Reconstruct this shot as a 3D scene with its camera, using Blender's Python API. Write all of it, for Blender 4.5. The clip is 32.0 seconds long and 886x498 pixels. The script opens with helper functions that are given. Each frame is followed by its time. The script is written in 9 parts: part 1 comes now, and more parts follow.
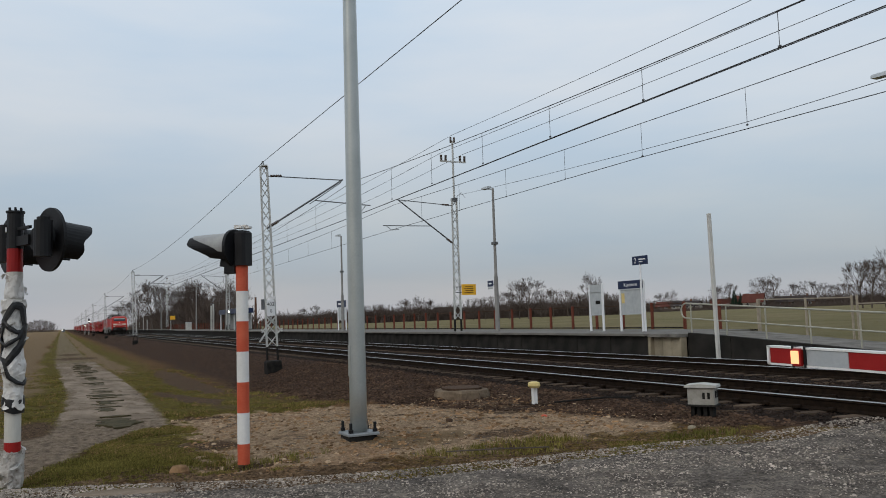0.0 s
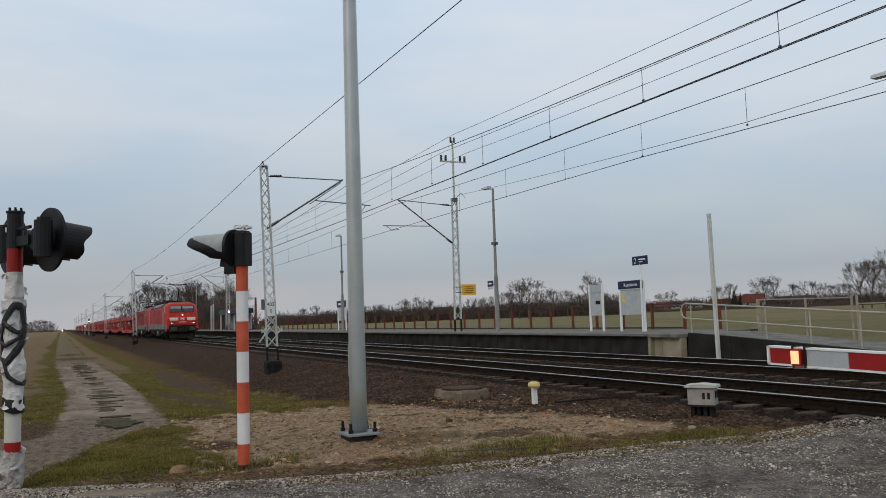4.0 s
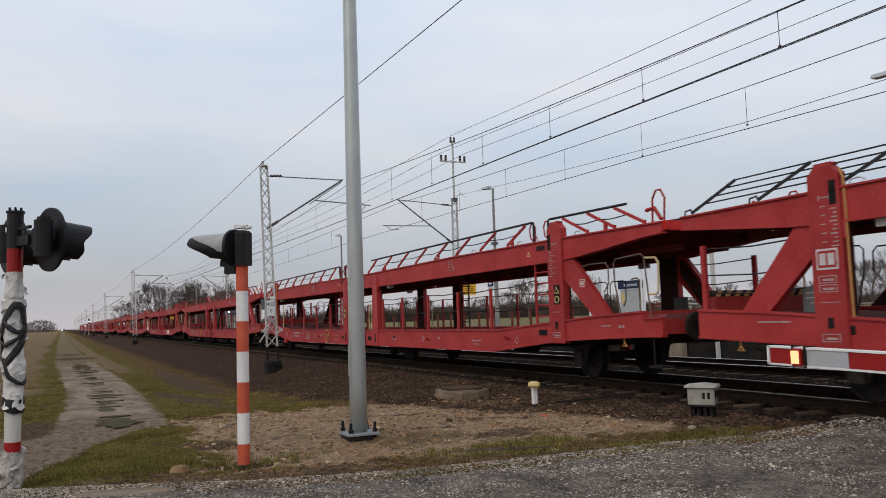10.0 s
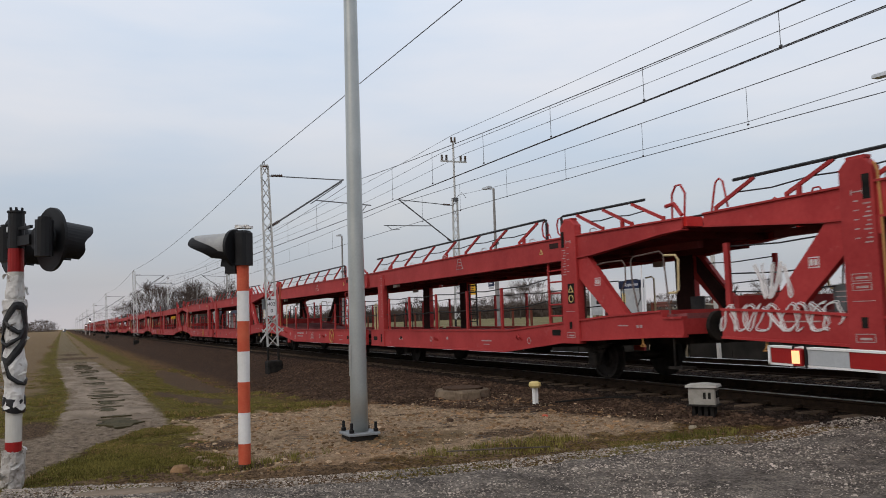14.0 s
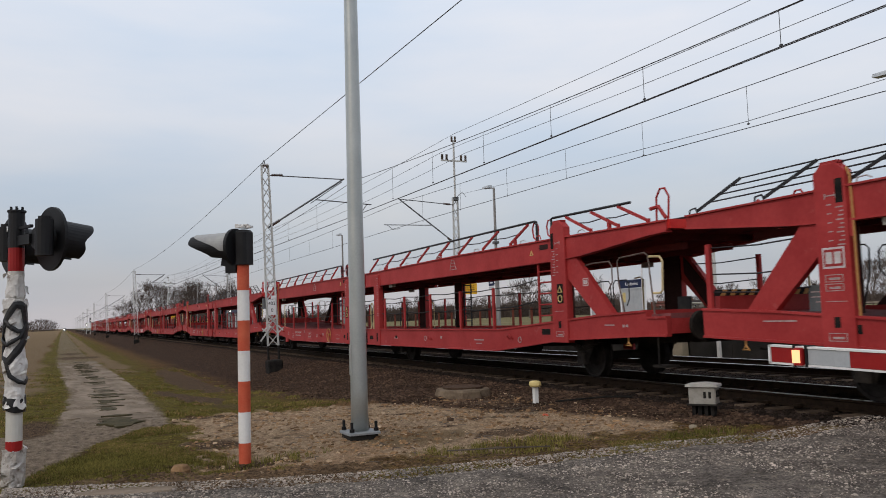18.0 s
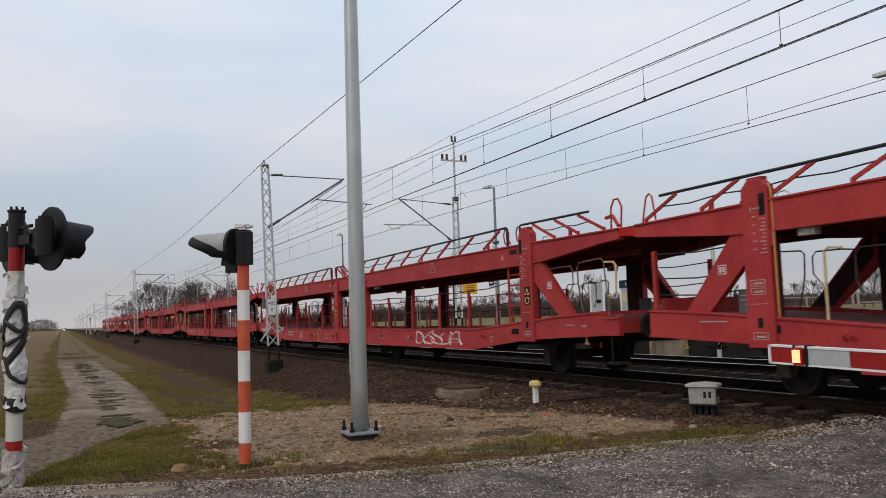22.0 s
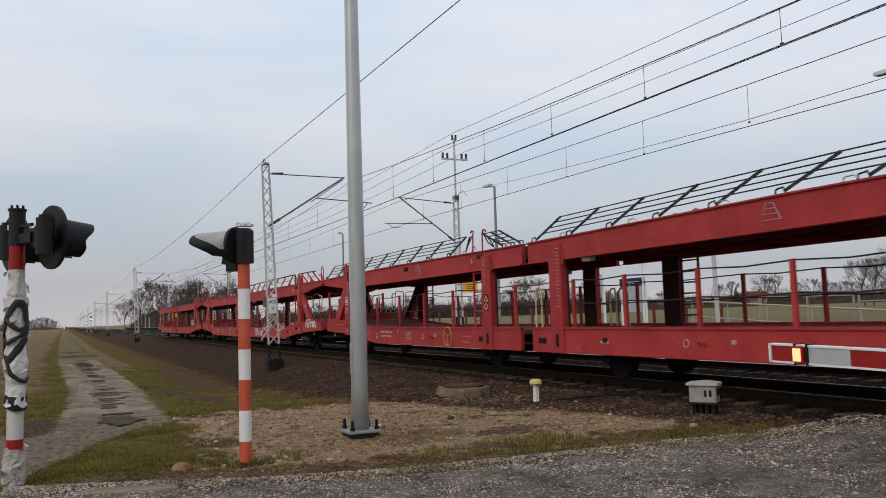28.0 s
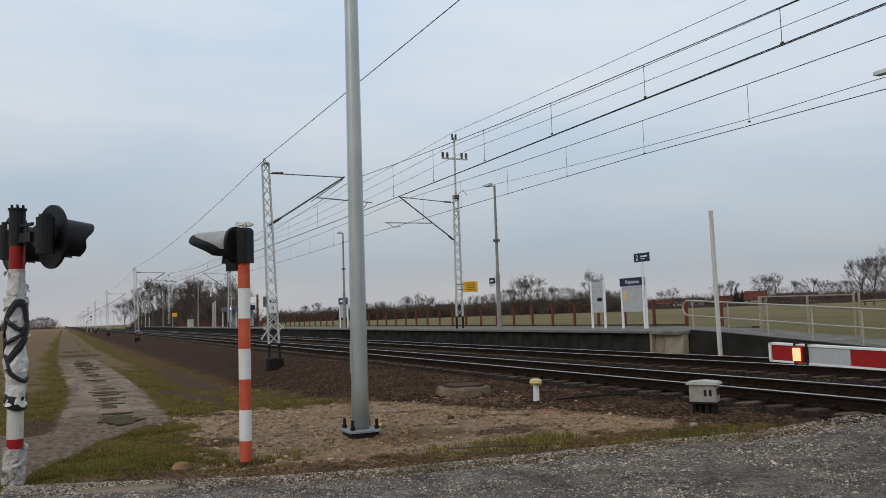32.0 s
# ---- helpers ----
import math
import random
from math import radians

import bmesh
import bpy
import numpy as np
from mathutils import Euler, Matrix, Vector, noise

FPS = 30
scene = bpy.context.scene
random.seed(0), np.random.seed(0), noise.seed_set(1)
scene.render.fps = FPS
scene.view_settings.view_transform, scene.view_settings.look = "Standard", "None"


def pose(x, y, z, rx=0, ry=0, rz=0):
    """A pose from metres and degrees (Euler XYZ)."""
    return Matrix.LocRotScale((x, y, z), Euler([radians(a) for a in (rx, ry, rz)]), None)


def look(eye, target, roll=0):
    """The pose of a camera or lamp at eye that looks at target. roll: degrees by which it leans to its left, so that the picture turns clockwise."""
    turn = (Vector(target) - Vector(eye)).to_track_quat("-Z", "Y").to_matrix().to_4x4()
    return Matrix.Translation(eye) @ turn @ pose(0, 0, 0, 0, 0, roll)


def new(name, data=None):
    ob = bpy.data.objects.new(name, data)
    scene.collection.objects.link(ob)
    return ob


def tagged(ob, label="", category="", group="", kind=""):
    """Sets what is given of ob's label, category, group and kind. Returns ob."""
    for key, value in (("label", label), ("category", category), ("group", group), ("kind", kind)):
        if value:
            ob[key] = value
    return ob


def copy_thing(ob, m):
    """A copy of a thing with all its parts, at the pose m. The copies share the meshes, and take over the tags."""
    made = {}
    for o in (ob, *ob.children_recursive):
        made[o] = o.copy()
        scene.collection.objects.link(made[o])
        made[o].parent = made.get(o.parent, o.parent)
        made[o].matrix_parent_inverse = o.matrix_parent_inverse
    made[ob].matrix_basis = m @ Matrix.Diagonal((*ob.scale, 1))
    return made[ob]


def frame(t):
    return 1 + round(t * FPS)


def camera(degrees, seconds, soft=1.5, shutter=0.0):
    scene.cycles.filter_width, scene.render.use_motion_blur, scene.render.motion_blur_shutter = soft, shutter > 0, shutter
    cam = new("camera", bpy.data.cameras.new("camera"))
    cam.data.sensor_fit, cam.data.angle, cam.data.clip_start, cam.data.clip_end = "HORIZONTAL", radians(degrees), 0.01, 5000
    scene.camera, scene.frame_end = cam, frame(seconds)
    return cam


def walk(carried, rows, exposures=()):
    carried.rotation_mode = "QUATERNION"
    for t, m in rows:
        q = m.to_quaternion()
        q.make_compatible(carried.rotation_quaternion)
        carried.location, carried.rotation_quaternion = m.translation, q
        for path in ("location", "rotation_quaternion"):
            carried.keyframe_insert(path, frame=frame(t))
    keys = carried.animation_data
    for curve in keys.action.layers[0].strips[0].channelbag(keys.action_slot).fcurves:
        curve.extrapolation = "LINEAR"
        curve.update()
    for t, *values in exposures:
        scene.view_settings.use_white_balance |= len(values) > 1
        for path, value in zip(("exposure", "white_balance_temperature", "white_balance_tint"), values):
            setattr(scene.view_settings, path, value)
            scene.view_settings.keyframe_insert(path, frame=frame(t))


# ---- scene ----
# ---- camera ----
EYE = Vector((0.0, 0.0, 1.3235))
cam = camera(57.275, 32.0, soft=0.95, shutter=0.05)


def aim(dx, dy):
    """The held camera's pose after a small turn: dx to the left and dy down, in thousandths of its focal length."""
    yaw, pitch = radians(-64.762) - dx / 1000, radians(4.830) + dy / 1000
    way = Vector((math.sin(yaw) * math.cos(pitch), math.cos(yaw) * math.cos(pitch), math.sin(pitch)))
    return look(EYE, EYE + 10 * way, -1.788)


walk(cam, [(0.0, aim(0, 0)), (3.5, aim(0, 0)), (5.5, aim(0, 0.9)), (6.5, aim(0, 0.9)), (7.0, aim(0, 0.2)), (8.0, aim(0, 0)),
           (11.0, aim(0.1, 0)), (12.0, aim(0.6, 0)), (14.5, aim(1.0, -0.15)), (17.0, aim(1.1, -0.7)), (19.0, aim(1.5, -1.0)),
           (22.0, aim(1.4, -1.1)), (23.5, aim(1.8, -1.7)), (25.5, aim(2.0, -1.9)), (28.0, aim(2.1, -2.8)), (30.0, aim(2.1, -2.9)),
           (32.0, aim(2.2, -3.4))], exposures=[(0.0, -0.08, 6650, 10), (6.3, -0.08, 6650, 10), (7.0, -0.05, 6750, 12), (7.5, 0.08, 6850, 14), (8.5, 0.08, 6900, 15), (31.2, 0.08, 6900, 15), (32.0, -0.02, 6700, 11)])

# ---- world and sun: an even overcast afternoon ----
world = bpy.data.worlds.new("overcast_sky")
scene.world = world
world.use_nodes = True
wn, wl = world.node_tree.nodes, world.node_tree.links
wn.clear()
w_out = wn.new("ShaderNodeOutputWorld")
w_bg = wn.new("ShaderNodeBackground")
w_sky = wn.new("ShaderNodeTexSky")
w_sky.sky_type, w_sky.sun_disc = "NISHITA", False
w_sky.sun_elevation, w_sky.sun_rotation = radians(24), radians(150)
w_sky.air_density, w_sky.dust_density, w_sky.ozone_density = 1.2, 2.0, 1.5
w_gain = wn.new("ShaderNodeVectorMath")
w_gain.operation = "SCALE"
w_gain.inputs["Scale"].default_value = 0.10
w_co = wn.new("ShaderNodeTexCoord")
w_map = wn.new("ShaderNodeMapping")
w_map.inputs["Scale"].default_value = (1.0, 1.0, 4.5)
w_noise = wn.new("ShaderNodeTexNoise")
w_noise.inputs["Scale"].default_value, w_noise.inputs["Detail"].default_value = 2.2, 7.0
w_noise.inputs["Roughness"].default_value = 0.5
w_ramp = wn.new("ShaderNodeValToRGB")
w_ramp.color_ramp.elements[0].position, w_ramp.color_ramp.elements[1].position = 0.30, 0.72
w_ramp.color_ramp.elements[0].color = (0.74, 0.86, 0.98, 1)
w_ramp.color_ramp.elements[1].color = (1.0, 1.0, 1.0, 1)
w_sep = wn.new("ShaderNodeSeparateXYZ")
w_low = wn.new("ShaderNodeValToRGB")
w_low.color_ramp.elements[0].position, w_low.color_ramp.elements[1].position = 0.0, 0.40
w_low.color_ramp.elements[0].color = (0.57, 0.55, 0.57, 1)
w_low.color_ramp.elements[1].color = (0.82, 0.87, 0.93, 1)
for at, colour in ((0.05, (0.46, 0.48, 0.52, 1)), (0.13, (0.54, 0.585, 0.635, 1)), (0.24, (0.72, 0.76, 0.81, 1))):
    stop = w_low.color_ramp.elements.new(at)
    stop.color = colour
w_mul = wn.new("ShaderNodeMixRGB")
w_mul.blend_type, w_mul.inputs[0].default_value = "MULTIPLY", 1.0
w_mix = wn.new("ShaderNodeMixRGB")
w_mix.inputs[0].default_value = 0.85
wl.new(w_co.outputs["Generated"], w_map.inputs["Vector"])
wl.new(w_map.outputs["Vector"], w_noise.inputs["Vector"])
wl.new(w_noise.outputs["Fac"], w_ramp.inputs["Fac"])
wl.new(w_co.outputs["Generated"], w_sep.inputs["Vector"])
wl.new(w_sep.outputs["Z"], w_low.inputs["Fac"])
wl.new(w_ramp.outputs["Color"], w_mul.inputs[1])
wl.new(w_low.outputs["Color"], w_mul.inputs[2])
wl.new(w_sky.outputs["Color"], w_gain.inputs[0])
wl.new(w_gain.outputs["Vector"], w_mix.inputs[1])
wl.new(w_mul.outputs["Color"], w_mix.inputs[2])
wl.new(w_mix.outputs["Color"], w_bg.inputs["Color"])
w_bg.inputs["Strength"].default_value = 1.06
wl.new(w_bg.outputs["Background"], w_out.inputs["Surface"])

sun = new("sun", bpy.data.lights.new("sun", "SUN"))
sun.data.energy, sun.data.angle, sun.data.color = 0.7, radians(25), (1.0, 0.96, 0.9)
sun.matrix_world = look((0, 0, 50), (-16, 30, 35 - 13))

# ---- materials ----


def surface(name, c1, c2, scale=6.0, rough=0.7, metal=0.0, bump=0.15, fine=60.0, spots=None, spot_at=0.62, stretch=(1, 1, 1), vary=0.0, coat=0.0, spot_soft=0.08, cells=0.0):
    """A weathered surface: two colours mixed by broad and fine noise, optional spots of a third colour, and a fine relief."""
    m = bpy.data.materials.new(name)
    m.use_nodes = True
    n, l = m.node_tree.nodes, m.node_tree.links
    b = n["Principled BSDF"]
    b.inputs["Roughness"].default_value, b.inputs["Metallic"].default_value = rough, metal
    b.inputs["Coat Weight"].default_value = coat
    b.inputs["Specular IOR Level"].default_value = 0.5 if rough < 0.4 else (0.25 if rough < 0.7 else 0.06)
    co = n.new("ShaderNodeTexCoord")
    mp = n.new("ShaderNodeMapping")
    mp.inputs["Scale"].default_value = stretch
    l.new(co.outputs["Object"], mp.inputs["Vector"])
    broad, small = n.new("ShaderNodeTexNoise"), n.new("ShaderNodeTexNoise")
    broad.inputs["Scale"].default_value, broad.inputs["Detail"].default_value = scale, 6.0
    small.inputs["Scale"].default_value, small.inputs["Detail"].default_value = fine, 4.0
    for t in (broad, small):
        l.new(mp.outputs["Vector"], t.inputs["Vector"])
    add = n.new("ShaderNodeMath")
    add.operation = "MULTIPLY_ADD"
    add.inputs[1].default_value = 0.45
    l.new(small.outputs["Fac"], add.inputs[0])
    l.new(broad.outputs["Fac"], add.inputs[2])
    rmp = n.new("ShaderNodeMapRange")
    rmp.inputs["From Min"].default_value, rmp.inputs["From Max"].default_value = 0.5, 0.95
    l.new(add.outputs[0], rmp.inputs["Value"])
    mix = n.new("ShaderNodeMixRGB")
    mix.inputs[1].default_value, mix.inputs[2].default_value = (*c1, 1), (*c2, 1)
    l.new(rmp.outputs[0], mix.inputs[0])
    col = mix.outputs[0]
    if spots:
        sp = n.new("ShaderNodeTexNoise")
        sp.inputs["Scale"].default_value, sp.inputs["Detail"].default_value, sp.inputs["Roughness"].default_value = scale * 1.7, 8.0, 0.65
        l.new(mp.outputs["Vector"], sp.inputs["Vector"])
        sr = n.new("ShaderNodeMapRange")
        sr.inputs["From Min"].default_value, sr.inputs["From Max"].default_value = spot_at, spot_at + spot_soft
        l.new(sp.outputs["Fac"], sr.inputs["Value"])
        m2 = n.new("ShaderNodeMixRGB")
        m2.inputs[2].default_value = (*spots, 1)
        l.new(sr.outputs[0], m2.inputs[0])
        l.new(col, m2.inputs[1])
        col = m2.outputs[0]
    if cells:
        vo = n.new("ShaderNodeTexVoronoi")
        vo.inputs["Scale"].default_value = cells
        l.new(mp.outputs["Vector"], vo.inputs["Vector"])
        sp_ = n.new("ShaderNodeSeparateColor")
        l.new(vo.outputs["Color"], sp_.inputs[0])
        cr = n.new("ShaderNodeMapRange")
        cr.inputs["To Min"].default_value, cr.inputs["To Max"].default_value = 0.55, 1.6
        l.new(sp_.outputs[0], cr.inputs["Value"])
        ch = n.new("ShaderNodeHueSaturation")
        l.new(cr.outputs[0], ch.inputs["Value"])
        l.new(col, ch.inputs["Color"])
        col = ch.outputs[0]
    if vary:
        inf = n.new("ShaderNodeObjectInfo")
        vr = n.new("ShaderNodeMapRange")
        vr.inputs["To Min"].default_value, vr.inputs["To Max"].default_value = 1 - vary, 1 + vary
        l.new(inf.outputs["Random"], vr.inputs["Value"])
        hv = n.new("ShaderNodeHueSaturation")
        l.new(vr.outputs[0], hv.inputs["Value"])
        l.new(col, hv.inputs["Color"])
        col = hv.outputs[0]
    l.new(col, b.inputs["Base Color"])
    if bump:
        bp = n.new("ShaderNodeBump")
        bp.inputs["Strength"].default_value, bp.inputs["Distance"].default_value = bump, 0.02
        l.new(small.outputs["Fac"], bp.inputs["Height"])
        l.new(bp.outputs["Normal"], b.inputs["Normal"])
    return m


def sooted(m, clouds, colour):
    """Adds soft-edged soot clouds to a material: each by its place along and up the thing, and its two half-widths."""
    n, l = m.node_tree.nodes, m.node_tree.links
    b = n["Principled BSDF"]
    col = b.inputs["Base Color"].links[0].from_socket
    co, rag = n.new("ShaderNodeTexCoord"), n.new("ShaderNodeTexNoise")
    rag.inputs["Scale"].default_value, rag.inputs["Detail"].default_value = 1.6, 7.0
    l.new(co.outputs["Object"], rag.inputs["Vector"])
    for x, z, rx, rz in clouds:
        mp, ln, ad, mr, mx = n.new("ShaderNodeMapping"), n.new("ShaderNodeVectorMath"), n.new("ShaderNodeMath"), n.new("ShaderNodeMapRange"), n.new("ShaderNodeMixRGB")
        mp.inputs["Scale"].default_value, mp.inputs["Location"].default_value = (1 / rx, 0, 1 / rz), (-x / rx, 0, -z / rz)
        l.new(co.outputs["Object"], mp.inputs["Vector"])
        ln.operation = "LENGTH"
        l.new(mp.outputs["Vector"], ln.inputs[0])
        ad.operation = "MULTIPLY_ADD"
        ad.inputs[1].default_value = 1.3
        l.new(rag.outputs["Fac"], ad.inputs[0])
        l.new(ln.outputs["Value"], ad.inputs[2])
        for k, v in (("From Min", 1.75), ("From Max", 0.85), ("To Min", 0.0), ("To Max", 0.85)):
            mr.inputs[k].default_value = v
        l.new(ad.outputs[0], mr.inputs["Value"])
        mx.inputs[2].default_value = (*colour, 1)
        l.new(mr.outputs[0], mx.inputs[0])
        l.new(col, mx.inputs[1])
        col = mx.outputs[0]
    l.new(col, b.inputs["Base Color"])


def glowing(name, colour, strength):
    m = bpy.data.materials.new(name)
    m.use_nodes = True
    b = m.node_tree.nodes["Principled BSDF"]
    b.inputs["Base Color"].default_value = (*colour, 1)
    b.inputs["Emission Color"].default_value = (*colour, 1)
    b.inputs["Emission Strength"].default_value = strength
    return m


M = {}
M["rust_steel"] = surface("rusty_rail_side", (0.011, 0.008, 0.006), (0.028, 0.018, 0.012), 9, 0.85, 0.2, 0.3)
M["rail_top"] = surface("worn_rail_head", (0.36, 0.35, 0.34), (0.56, 0.55, 0.54), 1.2, 0.33, 1.0, 0.0)
M["sleeper"] = surface("old_concrete_sleeper", (0.053, 0.037, 0.027), (0.143, 0.104, 0.074), 6, 0.92, 0, 0.5, vary=0.3)
M["galv"] = surface("galvanised_steel", (0.42, 0.44, 0.45), (0.56, 0.58, 0.58), 3, 0.5, 0.55, 0.04, 30)
M["grey_paint"] = surface("grey_green_mast_paint", (0.35, 0.375, 0.365), (0.44, 0.465, 0.45), 2.2, 0.30, 0.35, 0.03, 40, (0.30, 0.33, 0.32), 0.68, coat=0.25)
M["plate_grey"] = surface("weathered_base_plate", (0.20, 0.215, 0.22), (0.32, 0.335, 0.34), 5, 0.55, 0.3, 0.15, 40, (0.16, 0.13, 0.10), 0.60, spot_soft=0.15)
M["mast_steel"] = surface("weathered_pale_mast_paint", (0.40, 0.41, 0.40), (0.60, 0.60, 0.57), 5, 0.7, 0.1, 0.2, 50, (0.20, 0.15, 0.11), 0.66)
M["mast_dark"] = surface("dark_cantilever_tube", (0.10, 0.105, 0.11), (0.17, 0.175, 0.18), 5, 0.6, 0.4, 0.1)
M["tar"] = surface("black_tarred_steel", (0.010, 0.010, 0.010), (0.027, 0.024, 0.021), 8, 0.8, 0, 0.3)
M["wire"] = surface("dull_copper_wire", (0.06, 0.062, 0.065), (0.10, 0.10, 0.10), 8, 0.6, 0.4, 0)
M["ceramic"] = surface("brown_glazed_insulator", (0.06, 0.035, 0.025), (0.10, 0.06, 0.04), 8, 0.25, 0, 0)
M["red_signal"] = surface("faded_signal_red", (0.50, 0.075, 0.035), (0.58, 0.12, 0.06), 6, 0.55, 0, 0.12, 50, (0.30, 0.06, 0.035), 0.63)
M["boom_white"] = surface("dull_reflective_white", (0.36, 0.38, 0.39), (0.44, 0.46, 0.47), 5, 0.5, 0, 0.06, 50, (0.30, 0.31, 0.31), 0.68)
M["red_strong"] = surface("bright_signal_red", (0.27, 0.010, 0.010), (0.33, 0.016, 0.014), 6, 0.45, 0, 0.08, 50)
M["white_signal"] = surface("signal_white", (0.68, 0.67, 0.64), (0.80, 0.79, 0.77), 6, 0.55, 0, 0.1, 50, (0.48, 0.46, 0.42), 0.66)
M["black_plastic"] = surface("black_signal_plastic", (0.007, 0.007, 0.008), (0.012, 0.012, 0.013), 8, 0.52, 0, 0.05)
M["grey_plastic"] = surface("pale_grey_hood_plastic", (0.27, 0.272, 0.27), (0.36, 0.36, 0.345), 7, 0.5, 0, 0.06, 40, (0.30, 0.29, 0.27), 0.66)
M["aged_white"] = surface("aged_white_post_paint", (0.47, 0.45, 0.40), (0.60, 0.58, 0.53), 3, 0.5, 0, 0.08, 30, (0.36, 0.31, 0.26), 0.66, stretch=(1, 1, 0.3), spot_soft=0.16)
M["foil_grubby"] = surface("muddy_torn_foil", (0.27, 0.24, 0.21), (0.56, 0.53, 0.49), 11, 0.38, 0, 1.0, 26, (0.16, 0.125, 0.095), 0.55, spot_soft=0.12)
M["foil"] = surface("torn_white_foil", (0.50, 0.48, 0.45), (0.74, 0.72, 0.69), 7, 0.42, 0, 0.9, 22, (0.36, 0.31, 0.27), 0.60)
M["tape"] = surface("black_tape", (0.004, 0.004, 0.005), (0.010, 0.010, 0.011), 9, 0.38, 0, 0.4, 25)
M["concrete"] = surface("stained_concrete", (0.11, 0.10, 0.088), (0.23, 0.215, 0.19), 2.2, 0.92, 0, 0.35, 45, (0.10, 0.09, 0.08), 0.60)
M["concrete_dark"] = surface("dark_mottled_concrete", (0.014, 0.013, 0.012), (0.036, 0.033, 0.029), 1.6, 0.9, 0, 0.3, 40, (0.068, 0.063, 0.056), 0.68, vary=0.2)
M["concrete_tan"] = surface("tan_concrete_panel", (0.22, 0.185, 0.13), (0.33, 0.28, 0.20), 3, 0.9, 0, 0.3, 40, (0.14, 0.11, 0.08), 0.62, vary=0.12)
M["platform_top"] = surface("pale_platform_paving", (0.13, 0.12, 0.106), (0.20, 0.187, 0.168), 1.2, 0.9, 0, 0.2, 40, (0.24, 0.23, 0.21), 0.64)
M["fence_red"] = surface("rust_red_fence_paint", (0.115, 0.034, 0.022), (0.175, 0.058, 0.038), 6, 0.7, 0, 0.15)
M["handrail"] = surface("cream_grey_handrail_paint", (0.328, 0.319, 0.259), (0.429, 0.410, 0.338), 5, 0.6, 0.1, 0.1, 50, (0.203, 0.152, 0.101), 0.67)
M["rail_tan"] = surface("weathered_tan_rail", (0.26, 0.22, 0.165), (0.38, 0.33, 0.26), 6, 0.8, 0, 0.2, 40, (0.18, 0.14, 0.10), 0.62)
M["post_white"] = surface("chalky_white_post_paint", (0.50, 0.49, 0.45), (0.62, 0.61, 0.57), 4, 0.6, 0, 0.1, 40, (0.36, 0.33, 0.28), 0.64)
M["lamp_post_grey"] = surface("pale_concrete_lamp_post", (0.20, 0.195, 0.185), (0.31, 0.30, 0.285), 3, 0.85, 0, 0.2, 40, (0.16, 0.15, 0.14), 0.62)
M["navy"] = surface("navy_sign_sheet", (0.012, 0.022, 0.06), (0.018, 0.03, 0.075), 6, 0.4, 0, 0.02)
M["sign_white"] = surface("white_sign_print", (0.72, 0.73, 0.74), (0.80, 0.80, 0.80), 6, 0.5, 0, 0.0)
M["paper"] = surface("timetable_paper", (0.36, 0.38, 0.39), (0.46, 0.48, 0.48), 6, 0.5, 0, 0.0)
M["yellow"] = surface("yellow_orange_sign", (0.75, 0.38, 0.02), (0.80, 0.44, 0.04), 6, 0.5, 0, 0.02)
M["pale_yellow"] = surface("pale_yellow_paint", (0.58, 0.44, 0.15), (0.68, 0.54, 0.24), 9, 0.5, 0, 0.1)
M["box_white"] = surface("weathered_white_cabinet", (0.34, 0.33, 0.30), (0.52, 0.51, 0.47), 8, 0.55, 0.1, 0.15, 50, (0.25, 0.22, 0.18), 0.64)
M["old_concrete"] = surface("crumbling_brown_concrete", (0.085, 0.063, 0.044), (0.215, 0.160, 0.110), 5, 0.95, 0, 0.6, 30, (0.062, 0.046, 0.032), 0.60)
M["box_grey"] = surface("weathered_beige_cabinet", (0.24, 0.225, 0.195), (0.36, 0.34, 0.30), 8, 0.6, 0, 0.15, 50, (0.17, 0.14, 0.11), 0.62)
M["rust_lid"] = surface("rusty_iron_lid", (0.055, 0.035, 0.024), (0.11, 0.07, 0.048), 10, 0.9, 0.3, 0.4)
M["asphalt"] = surface("worn_grey_asphalt", (0.050, 0.042, 0.036), (0.172, 0.146, 0.122), 3.2, 0.9, 0, 1.0, 60, (0.235, 0.192, 0.150), 0.56, cells=48.0, spot_soft=0.16)
M["path_slab"] = surface("worn_grey_concrete_track", (0.126, 0.095, 0.068), (0.292, 0.228, 0.171), 1.3, 0.93, 0, 0.7, 34, (0.080, 0.059, 0.042), 0.60, stretch=(0.55, 1.6, 1), vary=0.04, spot_soft=0.14)
M["clod"] = surface("brown_earth_clod", (0.120, 0.068, 0.034), (0.330, 0.200, 0.106), 3, 0.95, 0, 0.3, 30)
M["wet_earth"] = surface("damp_dark_mossy_earth", (0.036, 0.030, 0.016), (0.085, 0.070, 0.037), 7, 0.8, 0, 0.6, 40)
M["stone"] = surface("track_ballast_stone", (0.034, 0.022, 0.015), (0.122, 0.075, 0.050), 1.3, 0.95, 0, 0.3, 30, (0.167, 0.111, 0.074), 0.68)
M["stone_oily"] = surface("oily_track_ballast", (0.012, 0.009, 0.008), (0.050, 0.034, 0.026), 1.3, 0.8, 0, 0.3, 30, (0.085, 0.060, 0.045), 0.68)
M["grit"] = surface("road_grit", (0.150, 0.127, 0.108), (0.456, 0.390, 0.326), 2.5, 0.95, 0, 0.2, 30)
M["litter"] = surface("brown_leaf_litter", (0.057, 0.037, 0.022), (0.175, 0.112, 0.064), 2.5, 0.95, 0, 0.2, 30)
M["pebble"] = surface("sandy_pebble", (0.267, 0.185, 0.117), (0.471, 0.350, 0.233), 2.5, 0.95, 0, 0.2, 30)
